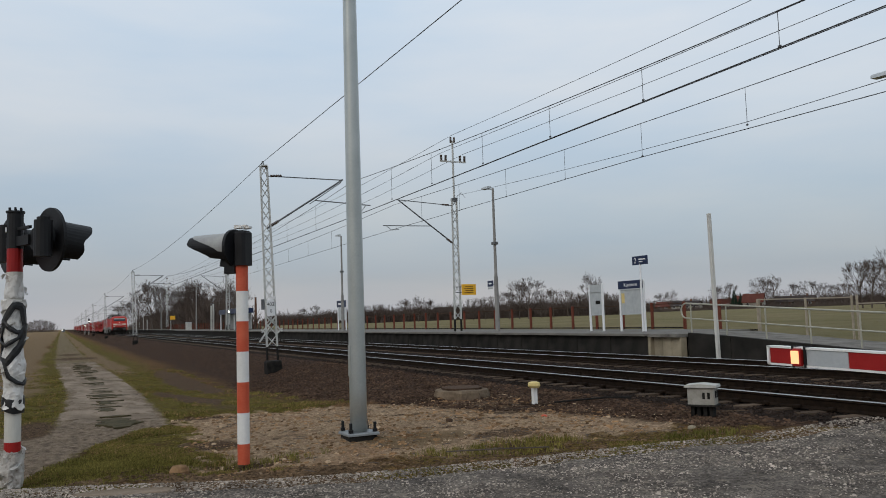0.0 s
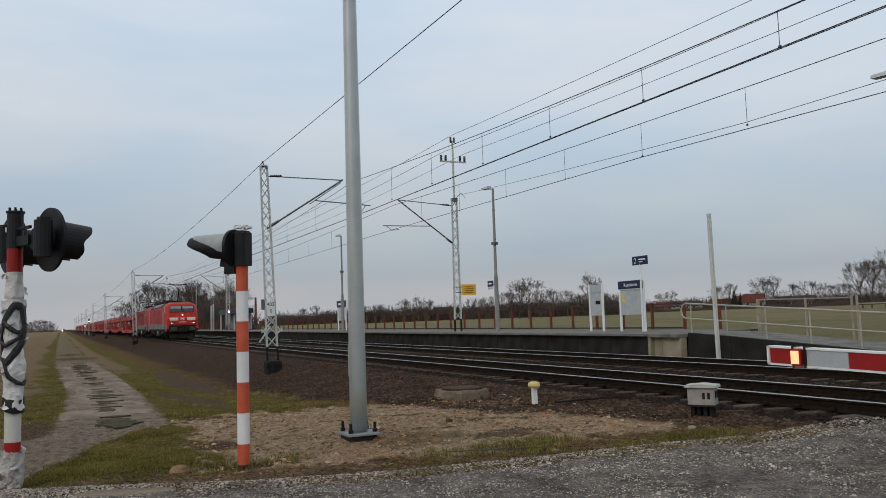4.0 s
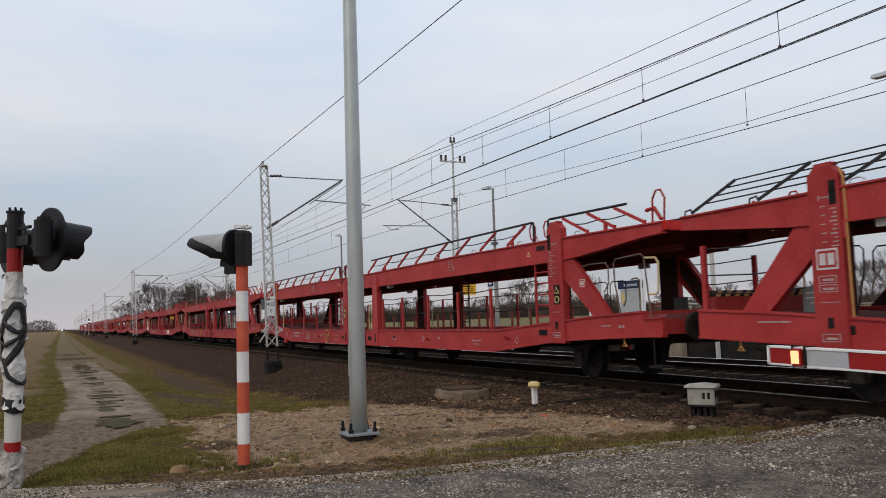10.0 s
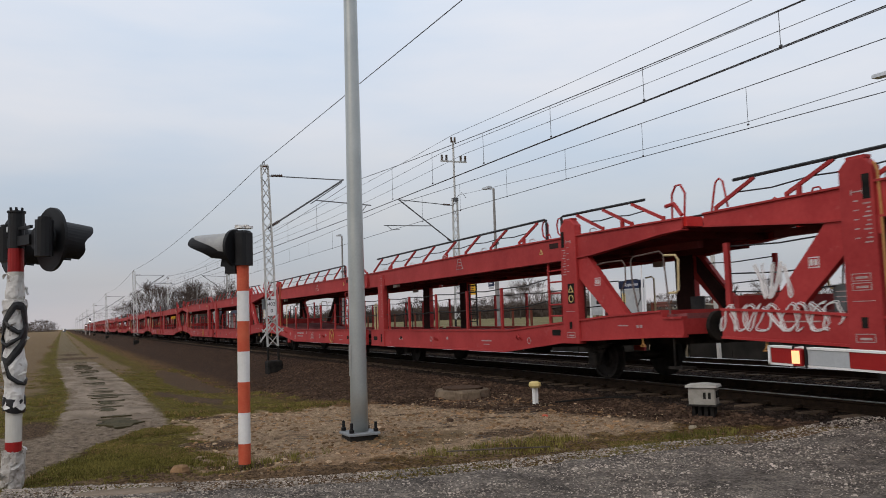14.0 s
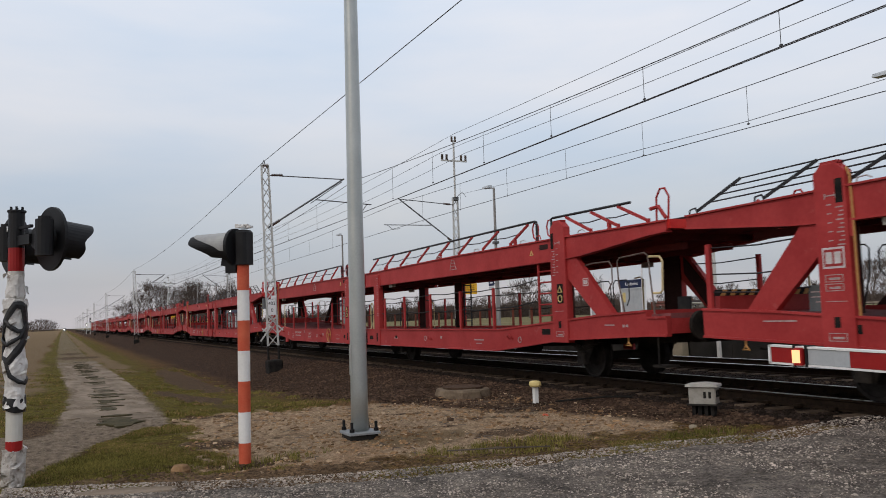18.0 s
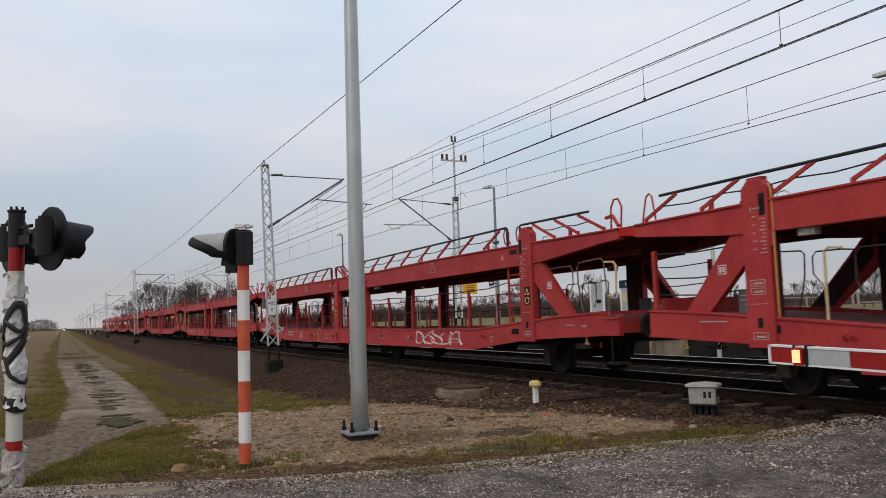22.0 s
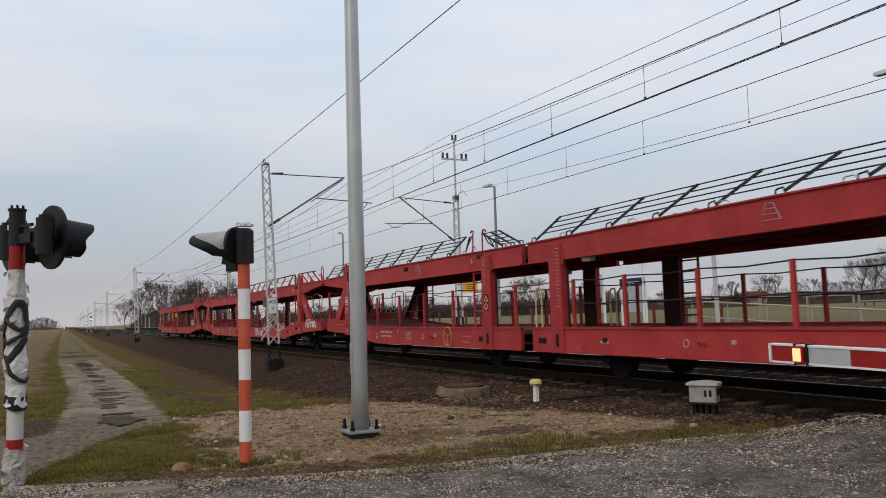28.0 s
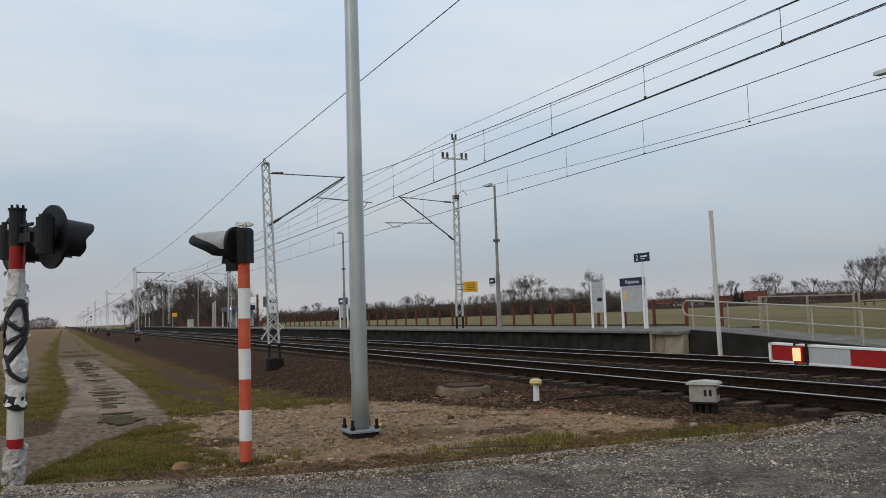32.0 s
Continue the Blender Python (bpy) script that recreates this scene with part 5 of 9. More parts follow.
def overhead():
    nx = [33.25] + NEAR_X
    mess = [((a, NEAR + 0.0, 6.98), (c, NEAR, 6.98), 0.84) for a, c in zip(nx, nx[1:])]
    cable("messenger_wire", mess, 0.011, "dark messenger wire above the near track", n=16)
    con = [((a, NEAR + (0.2 if i % 2 else -0.2), 5.62), (c, NEAR + (-0.2 if i % 2 else 0.2), 5.62), -0.02) for i, (a, c) in enumerate(zip(nx, nx[1:]))]
    cable("contact_wire", con, 0.011, "dark contact wire above the near track", n=2)
    c2 = [((a, NEAR + 0.07 + (0.2 if i % 2 else -0.2), 5.64), (c, NEAR + 0.07 + (-0.2 if i % 2 else 0.2), 5.60), -0.02) for i, (a, c) in enumerate(zip(nx, nx[1:]))]
    cable("contact_wire", c2, 0.009, "dark contact wire above the near track", n=2)
    fx = [16.0] + FAR_X
    mess = [((a, FAR, 7.10), (c, FAR, 7.10), 0.35) for a, c in zip(fx, fx[1:])]
    cable("messenger_wire", mess, 0.011, "dark messenger wire above the far track", n=16)
    con = [((16.0, FAR + 2.4, 5.81), (-18.7, FAR + 0.05, 5.81), 0.0), ((-18.7, FAR + 0.05, 5.81), (FAR_X[0], FAR - 0.2, 5.81), 0.0)]
    con += [((a, FAR + (0.2 if i % 2 else -0.2), 5.81), (c, FAR + (-0.2 if i % 2 else 0.2), 5.81), 0.02) for i, (a, c) in enumerate(zip(FAR_X, FAR_X[1:]))]
    cable("contact_wire", con, 0.011, "dark contact wire above the far track", n=2)
    cable("return_wire", [((fx[1] + 0.5, 18.54, 7.62), (-14.6, FAR, 5.89), 0.06), ((-14.6, FAR, 5.89), (12.0, FAR - 0.3, 5.86), 0.0)], 0.008, "thin wire from the platform mast")
    cable("earth_wire", [((a, MAST_Y, 7.40 if a > 0 else 7.62), (c, MAST_Y, 7.62), 0.0 if a > 0 else 0.5) for a, c in zip(nx, nx[1:])], 0.011, "dark earth wire over the mast tops", n=8)
    gx = [30.0] + FAR_X
    for dy, z in ((0.0, 10.92), (-0.68, 9.92), (0.68, 9.95)):
        cable("feeder_wire", [((a, 18.6 + dy, z), (c, 18.6 + dy, z), 0.50) for a, c in zip(gx, gx[1:])], 0.011, "thin power line over the platform masts")
    # droppers
    for xs, yc, top, low, sag in ((nx, NEAR, 6.98, 5.62, 0.84), (fx, FAR, 7.10, 5.81, 0.35)):
        for k, (a, c) in enumerate(zip(xs[:5], xs[1:6])):
            for i in range(1, 18 if k == 0 else 12):
                x = (-2.45 - 3.5 * (i - 9) if yc == NEAR else -2.55 - 4.0 * (i - 9)) if k == 0 else a + (c - a) * i / 12
                t = (x - a) / (c - a)
                if not 0.02 < t < 0.98:
                    continue
                z = top - 4 * sag * t * (1 - t)
                d = Build().tube((x, yc, low), (x, yc, z), 0.006, 4)
                d.box(x - 0.03, x + 0.03, yc - 0.012, yc + 0.012, low - 0.01, low + 0.025)
                tagged(part("dropper", d, "wire", None), "thin dropper between messenger and contact wire", "wire", "droppers")


overhead()

# ---- things on the platform ----


def platform_lamp(x, h=6.9, arm=-1, y=18.6):
    p = thing("platform_lamp", (x, y, PLAT_Z), "grey platform lamp post with a flat lantern", "lamp post", "platform lamps")
    part("pole", Build().tube((0, 0, 0), (0, 0, 2.6), 0.11, 12, 0.10).tube((0, 0, 2.6), (0, 0, h - 0.05), 0.075, 12, 0.055), "lamp_post_grey", p)
    part("arm", Build().tube((0, 0, h - 0.08), (0.55 * arm, -0.1, h + 0.0), 0.03, 8), "galv", p)
    part("lantern", Build().hull([[(0.25 * arm, -0.18, h - 0.02), (0.25 * arm, 0.06, h - 0.02), (0.25 * arm, 0.04, h + 0.10), (0.25 * arm, -0.16, h + 0.10)], [(0.85 * arm, -0.20, h + 0.0), (0.85 * arm, 0.04, h + 0.0), (0.85 * arm, 0.02, h + 0.09), (0.85 * arm, -0.18, h + 0.09)]]), "galv", p, "flat pale lantern")
    part("band", Build().soft_box(-0.14, 0.14, -0.12, 0.12, h - 2.75, h - 2.62, 0.02), "mast_dark", p)
    return p


for x in (-33.68, -57.0, -103.5, -128.5, -177.0):
    platform_lamp(x, 6.85 if x > -40 else 7.0)
platform_lamp(-12.63, 6.38, -1, 18.6)


def small_name_sign(x, y, z):
    s = thing("name_sign", (x, y, z), "small navy station sign on the lamp post", "sign")
    part("plate", Build().soft_box(-0.30, 0.24, -0.16, -0.13, 0.12, 0.40, 0.008), "navy", s)
    part("text_bar", Build().box(-0.18, 0.12, -0.165, -0.1605, 0.23, 0.29), "sign_white", s)
    part("under_plate", Build().box(-0.28, 0.20, -0.155, -0.135, 0.0, 0.09), "paper", s)
    part("clamp", Build().box(-0.12, 0.12, -0.135, 0.0, 0.2, 0.24), "mast_dark", s)


small_name_sign(-33.95, 18.6, PLAT_Z + 2.0)


def info_board(x0, x1, y, navy_top, label):
    s = thing("information_board", ((x0 + x1) / 2, y, PLAT_Z), label, "information board", "platform boards")
    w = (x1 - x0) / 2
    hi = 1.88
    for a in (-w, w):
        part("post", Build().soft_box(a - 0.04, a + 0.04, -0.035, 0.035, 0, hi if navy_top else hi - 0.02, 0.008), "sign_white", s)
    fr = Build().box(-w + 0.04, w - 0.04, -0.03, 0.03, 0.62, 0.66).box(-w + 0.04, w - 0.04, -0.03, 0.03, 1.53, 1.57)
    part("frame", fr, "galv", s)
    part("back_panel", Build().box(-w + 0.04, w - 0.04, -0.012, 0.02, 0.66, 1.53), "paper", s)
    if navy_top:
        tp = part("name_plate", Build().box(-w - 0.06, w + 0.02, -0.04, 0.02, 1.58, 1.88), "navy", s, "navy station name plate")
        lettering("name_lettering", "Kupienino", 0.19, "sign_white", tp, Matrix.Translation((0.0, -0.043, 1.725)) @ Matrix.Rotation(radians(90), 4, "X"))
        part("timetable", Build().box(-w + 0.30, -w + 0.55 + 0.15, -0.018, -0.0125, 0.72, 1.46), "paper", s)
        part("timetable", Build().box(0.08, w - 0.1, -0.018, -0.0125, 0.70, 1.48), "paper", s)
        part("yellow_sheet", Build().box(-w + 0.10, -w + 0.28, -0.02, -0.0125, 1.05, 1.42), "pale_yellow", s)
    else:
        part("poster", Build().box(-w + 0.08, w - 0.08, -0.018, -0.0125, 0.70, 1.30), "paper", s)
        part("dark_print", Build().box(-0.02, w - 0.14, -0.022, -0.0185, 1.06, 1.20), "concrete_dark", s)
        part("top_panel", Build().box(-w + 0.04, w - 0.04, -0.012, 0.02, 1.57, 1.84), "paper", s)


info_board(-25.02, -23.64, 19.15, True, "white framed timetable board with navy station name")
info_board(-27.05, -26.2, 19.2, False, "narrow white framed poster board on the platform")


def track_sign():
    s = thing("platform_number_sign", (-23.66, 19.06, PLAT_Z), "navy platform number sign on a thin white pole", "sign")
    part("pole", Build().tube((0, 0, 0), (0.02, 0, 2.45), 0.035, 10), "sign_white", s)
    pl = part("plate", Build().soft_box(-0.40, 0.46, -0.03, 0.0, 2.42, 2.74, 0.006), "navy", s)
    rot = Matrix.Rotation(radians(90), 4, "X")
    lettering("digit", "2", 0.28, "sign_white", pl, Matrix.Translation((-0.22, -0.034, 2.57)) @ rot)
    part("text_bar", Build().box(-0.02, 0.36, -0.034, -0.0305, 2.59, 2.64), "sign_white", pl)
    part("text_bar", Build().box(-0.02, 0.22, -0.034, -0.0305, 2.51, 2.54), "sign_white", pl)


track_sign()


def station_sign(x):
    s = thing("station_sign", (x, 19.3, PLAT_Z), "navy station name sign on two white posts", "sign")
    for a in (-0.95, 0.95):
        part("post", Build().tube((a, 0, 0), (a, 0, 2.2), 0.05, 10), "sign_white", s)
    part("plate", Build().soft_box(-1.1, 1.1, -0.06, -0.03, 1.75, 2.25, 0.008), "navy", s)
    part("text_bar", Build().box(-0.7, 0.7, -0.065, -0.0605, 1.93, 2.07), "sign_white", s)
    part("panel", Build().box(-0.8, 0.8, -0.03, 0.0, 0.75, 1.7), "paper", s)


station_sign(-59.3)


def shelter(x):
    s = thing("waiting_shelter", (x, 19.9, PLAT_Z), "small waiting shelter with a blue roof edge and glass walls", "shelter")
    part("roof", Build().soft_box(-6.7, 6.7, -0.9, 0.9, 2.02, 2.6, 0.04), "navy", s)
    for a in (-6.3, -2.1, -0.4, 3.0, 6.3):
        part("post", Build().box(a - 0.06, a + 0.06, -0.75, -0.63, 0, 2.02), "sign_white", s)
    part("back_wall", Build().box(-2.0, 6.2, 0.7, 0.75, 0.1, 2.02), "paper", s)
    part("end_wall", Build().box(-2.16, -2.11, -0.6, 0.7, 0.1, 2.02), "paper", s)
    part("lit_sign", Build().box(0.5, 1.1, -0.93, -0.905, 2.18, 2.46), "lamp_far", s)
    part("bin", Build().soft_box(4.2, 5.4, -0.7, -0.2, 0, 0.9, 0.03), "sign_white", s)


shelter(-104.5)


def far_posts():
    for x, h in ((-215, 2.9), (-205, 2.4), (-113.5, 3.3), (-111.8, 3.5)):
        p = thing("marker_post", (x, 18.4, PLAT_Z), "pale marker post standing on the platform", "post", "marker posts")
        part("shaft", Build().soft_box(-0.10, 0.10, -0.10, 0.10, 0, h, 0.02), "box_white", p)
    c = thing("cabinet", (-143.5, 19.5, PLAT_Z), "white equipment cabinet on the platform", "cabinet")
    part("body", Build().soft_box(-0.8, 0.8, -0.4, 0.4, 0, 1.2, 0.03), "box_white", c)
    part("roof", Build().box(-0.86, 0.86, -0.46, 0.46, 1.2, 1.27), "galv", c)
    sg = thing("yellow_sign", (-157, 18.5, PLAT_Z + 1.9), "yellow warning sign on a far platform mast", "sign")
    part("plate", Build().soft_box(-0.02, 0.02, -0.45, 0.45, 0, 0.7, 0.01), "yellow", sg)
    part("pole", Build().tube((-0.07, -0.3, -1.9), (-0.07, -0.3, 0.6), 0.05, 8), "mast_steel", sg)
    for x, y, h in ((-262, 7.3, 7), (-290, 6.9, 5)):
        p = thing("signal_post", (x, y, -0.6), "pale track-side signal post with a small lamp", "signal")
        part("shaft", Build().tube((0, 0, 0), (0, 0, h * 0.7), 0.09, 8), "mast_steel", p)
        part("head", Build().soft_box(-0.2, 0.2, -0.2, 0.2, h * 0.5, h * 0.7, 0.03), "black_plastic", p)
        part("lamp", Build().disc((0.22, 0, h * 0.58), (1, 0, 0), 0.12, 0.05, 12), "lamp_far", p)
    p = thing("far_light", (-700, 1.2, -0.7), "pair of distant vehicle headlights on the path", "light")
    part("lamp", Build().disc((0, -0.6, 1.3), (1, 0, 0), 0.34, 0.1, 12), "lamp_far", p)
    part("body", Build().soft_box(-4, -0.1, -1.2, 1.2, 0, 2.4, 0.2), "loco_grey", p)


far_posts()

# ---- the train: two electric locomotives and seventeen double-deck car carriers ----
LOCO_L, WAG_P = 19.58, 31.04


def outline(uf, wf, us, w):
    """Plan outline of a locomotive body at one height, from its front's set-back and half-widths."""
    L = LOCO_L
    ctrl = ((-uf - 0.03, -wf * 0.94), (-uf - 0.05, -wf - 0.62 * (w - wf)), (-us - 0.10, -w))
    bow = []
    for k in range(6):
        t = k / 5
        bow.append(tuple((1 - t) ** 2 * a + 2 * t * (1 - t) * b + t * t * c for a, b, c in zip(*ctrl)))
    half = [(-uf, 0.0), (-uf, -wf * 0.5)] + bow + [(-L - x, y) for x, y in reversed(bow)] + [(-L + uf, -wf * 0.5), (-L + uf, 0.0)]
    return half + [(x, -y) for x, y in half[-2:0:-1]]


HULL = [(1.03, 0.40, 1.26, 0.58, 1.485), (1.5, 0.36, 1.28, 0.48, 1.49), (2.0, 0.40, 1.27, 0.52, 1.49), (2.5, 0.66, 1.25, 0.80, 1.49),
        (2.68, 0.77, 1.24, 0.98, 1.488), (3.22, 1.07, 1.19, 1.50, 1.475), (3.36, 1.16, 1.12, 1.62, 1.40), (3.52, 1.34, 1.0, 1.85, 1.22), (3.64, 1.75, 0.75, 2.3, 0.98)]


def front_u(z, off=0.0):
    for a, b in zip(HULL, HULL[1:]):
        if a[0] <= z <= b[0]:
            t = (z - a[0]) / (b[0] - a[0])
            return a[1] + (b[1] - a[1]) * t - off
    return HULL[0][1] - off


def front_plate(b, y0, y1, z0, z1, thick=0.02, end=0):
    """A plate lying on the sloping front."""
    zs = [z0] + [h[0] for h in HULL if z0 + 0.005 < h[0] < z1 - 0.005] + [z1]
    flip = (lambda x: x) if not end else (lambda x: -LOCO_L - x)
    b.hull([[(flip(-front_u(z, o)), y, z) for y, o in ((y0, thick), (y1, thick), (y1, -0.03), (y0, -0.03))] for z in zs])
    return b


def wheelset(name, parent, x, r, material="wheel_steel"):
    """An axle with its two wheels."""
    w = part(name, Build().tube((0, -0.7, 0), (0, 0.7, 0), 0.09, 10), "black_steel", parent, "axle with two dull steel wheels", at=(x, 0, r))
    for s in (-1, 1):
        k = Build()
        prof = [(r + 0.03, -0.09), (r + 0.03, -0.06), (r, -0.05), (r, 0.075), (r * 0.88, 0.08), (r * 0.84, 0.045), (r * 0.45, 0.04), (r * 0.36, 0.09), (0.05, 0.095)]
        k.hull([[(q * math.cos(2 * math.pi * i / 26), s * (0.75 + d), q * math.sin(2 * math.pi * i / 26)) for i in range(26)] for q, d in prof])
        part("wheel", k, material, w)
    return w


def locomotive(name, label, grey, raised, red="red_train"):
    o = thing(name, (0, NEAR, 0), label, "locomotive", "locomotives")
    L = LOCO_L
    rings = [[(x, y, z) for x, y in outline(uf, wf, us, w)] for z, uf, wf, us, w in HULL]
    part("body_shell", Build().hull(rings), red, o, "traffic red body shell", bevel=0.03)
    part("roof_top", Build().box(-L + 1.9, -1.9, -0.95, 0.95, 3.62, 3.70), "roof_grey", o, "light grey roof")
    for s in (-1, 1):
        # lower grey band
        part("lower_band", Build().prism([(-0.72, 1.03), (-0.70, 1.46), (-3.75, 1.46), (-3.85, 1.57), (-L + 3.85, 1.57), (-L + 3.75, 1.46), (-L + 0.70, 1.46), (-L + 0.72, 1.03)], s * 1.478, s * 1.497), grey, o, "dusty grey lower band")
        for e in (0, 1):
            X = lambda u: -u if not e else -L + u
            part("cab_skirt", Build().prism([(X(0.73), 0.82), (X(1.66), 0.82), (X(1.82), 1.028), (X(0.72), 1.028)], s * 1.44, s * 1.494), grey, o, bevel=0.01)
            part("red_corner", Build().prism([(X(0.30), 1.04), (X(0.72), 0.82), (X(0.70), 1.46), (X(0.44), 1.46)], s * 1.30, s * 1.492), red, o)
            win = part("side_window", Build().prism([(X(1.60), 2.62), (X(2.22), 2.60), (X(2.26), 2.68), (X(2.26), 3.20), (X(2.19), 3.27), (X(1.66), 3.27), (X(1.60), 3.2)], s * 1.476, s * 1.5), "black_plastic", o)
            part("pane", Build().box(*sorted((X(1.645), X(2.215))), *sorted((s * 1.49, s * 1.505)), 2.655, 3.23), "side_glass", win)
            # door with its two long grab rails
            part("cab_door", Build().box(*sorted((X(2.46), X(3.12))), *sorted((s * 1.48, s * 1.499)), 1.10, 3.18), red, o, bevel=0.008)
            for u, z0, z1 in ((2.37, 1.28, 2.86), (3.25, 1.30, 2.92)):
                part("grab_rail", Build().line([(X(u), s * 1.49, z0), (X(u), s * 1.56, z0 + 0.05), (X(u), s * 1.56, z1 - 0.05), (X(u), s * 1.49, z1)], 0.013, 6), "hand_metal", o)
            for z in (2.25, 1.72):
                part("door_handle", Build().line([(X(2.54), s * 1.495, z), (X(2.54), s * 1.545, z + 0.04), (X(2.54), s * 1.545, z + 0.17), (X(2.54), s * 1.495, z + 0.21)], 0.02, 6), red, o)
            for u in (2.45, 3.13):
                part("door_seam", Build().box(*sorted((X(u - 0.008), X(u + 0.008))), *sorted((s * 1.488, s * 1.4985)), 1.08, 3.19), "black_steel", o)
            part("door_seam", Build().box(*sorted((X(2.45), X(3.13))), *sorted((s * 1.488, s * 1.4985)), 3.185, 3.20), "black_steel", o)
            part("door_recess", Build().soft_box(*sorted((X(2.42), X(2.90))), *sorted((s * 1.485, s * 1.503)), 1.12, 1.32, 0.02), "tar", o)
            part("step", Build().box(*sorted((X(2.46), X(2.86))), *sorted((s * 1.2, s * 1.46)), 0.42, 0.46).box(*sorted((X(2.46), X(2.86))), *sorted((s * 1.2, s * 1.46)), 0.72, 0.76).box(*sorted((X(2.44), X(2.47))), *sorted((s * 1.25, s * 1.45)), 0.42, 1.03).box(*sorted((X(2.85), X(2.88))), *sorted((s * 1.25, s * 1.45)), 0.42, 1.03), "black_steel", o)
            part("white_plate", Build().box(*sorted((X(3.38), X(3.62))), *sorted((s * 1.497, s * 1.5)), 1.10, 1.32), "mark_white", o)
            part("marker_lamp", Build().box(*sorted((X(3.45), X(3.6))), *sorted((s * 1.48, s * 1.52)), 2.98, 3.06), red, o)
        # ribbed red side wall
        n = 13
        prof = []
        for i in range(n):
            z = 1.60 + 1.42 * i / n
            d = 1.42 / n
            prof += [(1.487, z), (1.487, z + d * 0.42), (1.530, z + d * 0.60), (1.530, z + d * 0.76), (1.49, z + d * 0.90)]
        prof += [(1.487, 3.04), (1.46, 3.04), (1.46, 1.6)]
        lv = Build().hull([[(x, s * y, z) for y, z in prof] for x in (-3.84, -L + 3.84)])
        part("ribbed_side", lv, "red_soot" if raised else "red_soot_dirty", o, "ribbed red side wall streaked with black soot")
        part("eave_strip", Build().box(-L + 3.6, -3.6, *sorted((s * 1.47, s * 1.496)), 3.06, 3.24), red, o)
        part("gutter", Build().box(-L + 3.4, -3.4, *sorted((s * 1.46, s * 1.51)), 3.235, 3.26), "black_steel", o)
        # roof cover: pale panels in the middle, dark vents towards the ends
        p0, p1, p2 = (s * 1.482, 3.25), (s * 1.315, 3.545), (s * 1.0, 3.70)
        cuts = [(-3.75, -4.95, "vent_dark"), (-5.0, -6.2, "vent_dark"), (-6.25, -8.5, "roof_grey"), (-8.55, -10.95, "roof_grey"), (-11.0, -13.25, "roof_grey"), (-13.3, -14.5, "vent_dark"), (-14.55, -15.8, "vent_dark")]
        for a, c, m in cuts:
            q = Build().add([(a, *p0), (c, *p0), (c, *p1), (a, *p1), (a, *p2), (c, *p2), (a, s * 1.40, 3.22), (c, s * 1.40, 3.22), (a, s * 0.96, 3.62), (c, s * 0.96, 3.62)],
                            [(0, 1, 2, 3), (3, 2, 5, 4), (6, 8, 9, 7), (0, 3, 4, 8, 6), (1, 7, 9, 5, 2), (0, 6, 7, 1), (4, 5, 9, 8)])
            part("roof_panel", q, m, o, bevel=0.012)
        fr = Build()
        for a in (-3.72, -4.97, -6.22, -13.27, -14.52, -15.83):
            fr.beam((a, s * 1.487, 3.25), (a, s * 1.32, 3.555), 0.05, 0.03)
        part("vent_frame", fr, "roof_grey", o)
        ck = Build().box(-0.05, 0.05, *sorted((s * 1.45, s * 1.52)), 3.26, 3.31).mesh("roof_clip", "black_steel", fix=True)
        for i in range(14):
            part("roof_clip", ck, "", o, at=(-4.2 - i * 0.85, 0, 0))
        # lettering becomes plain bars and boxes
        stc = Build()
        for a, c, z, h in ((-9.52, -9.86, 1.315, 0.085), (-9.90, -10.14, 1.315, 0.085), (-10.17, -10.25, 1.315, 0.07), (-9.25, -9.48, 1.325, 0.05), (-10.28, -10.5, 1.325, 0.05), (-9.45, -9.95, 1.235, 0.035),
                           (-9.58, -9.66, 1.10, 0.06), (-9.70, -9.78, 1.11, 0.06), (-9.84, -9.97, 1.10, 0.05), (-7.25, -7.85, 1.38, 0.012), (-7.25, -7.85, 1.44, 0.012), (-7.3, -7.8, 1.405, 0.02),
                           (-4.2, -4.55, 1.38, 0.03), (-11.7, -11.9, 1.36, 0.03), (-14.6, -14.8, 1.34, 0.03), (-14.9, -15.1, 1.30, 0.02), (-8.5, -8.6, 1.06, 0.05), (-7.2, -7.28, 1.06, 0.07), (-11.3, -11.34, 1.06, 0.07), (-11.4, -11.44, 1.06, 0.07)):
            stc.box(c, a, *sorted((s * 1.496, s * 1.5)), z, z + h)
        for i in range(6):
            stc.box(-5.9 + 0.02 * (i % 2), -5.6, *sorted((s * 1.496, s * 1.5)), 1.12 + i * 0.06, 1.128 + i * 0.06)
            stc.box(-5.32, -5.27, *sorted((s * 1.496, s * 1.5)), 1.12 + i * 0.055, 1.145 + i * 0.055)
            stc.box(-5.22, -5.06 + 0.02 * (i % 3), *sorted((s * 1.496, s * 1.5)), 1.12 + i * 0.055, 1.145 + i * 0.055)
        part("stencil_bar", stc, "stencil", o, "small unreadable white stencilling")["kind"] = "stuff"
        for a, c, z, h in ((-6.42, -6.64, 1.10, 0.24), (-12.0, -12.1, 1.08, 0.16)):
            part("white_plate", Build().box(c, a, *sorted((s * 1.496, s * 1.5)), z, z + h), "stencil", o)
        lg = Build()
        lx, lz = -9.95, 2.35
        for dx0, dx1, z0, z1 in ((-0.29, 0.29, -0.205, -0.17), (-0.29, 0.29, 0.17, 0.205), (-0.19, -0.145, -0.13, 0.13), (-0.115, -0.03, -0.13, 0.13), (0.03, 0.075, -0.13, 0.13), (0.105, 0.19, -0.13, 0.13)):
            lg.box(lx + dx0, lx + dx1, *sorted((s * 1.52, s * 1.535)), lz + z0, lz + z1)
        part("emblem", lg, "stencil", o, "pale emblem of plain bars")
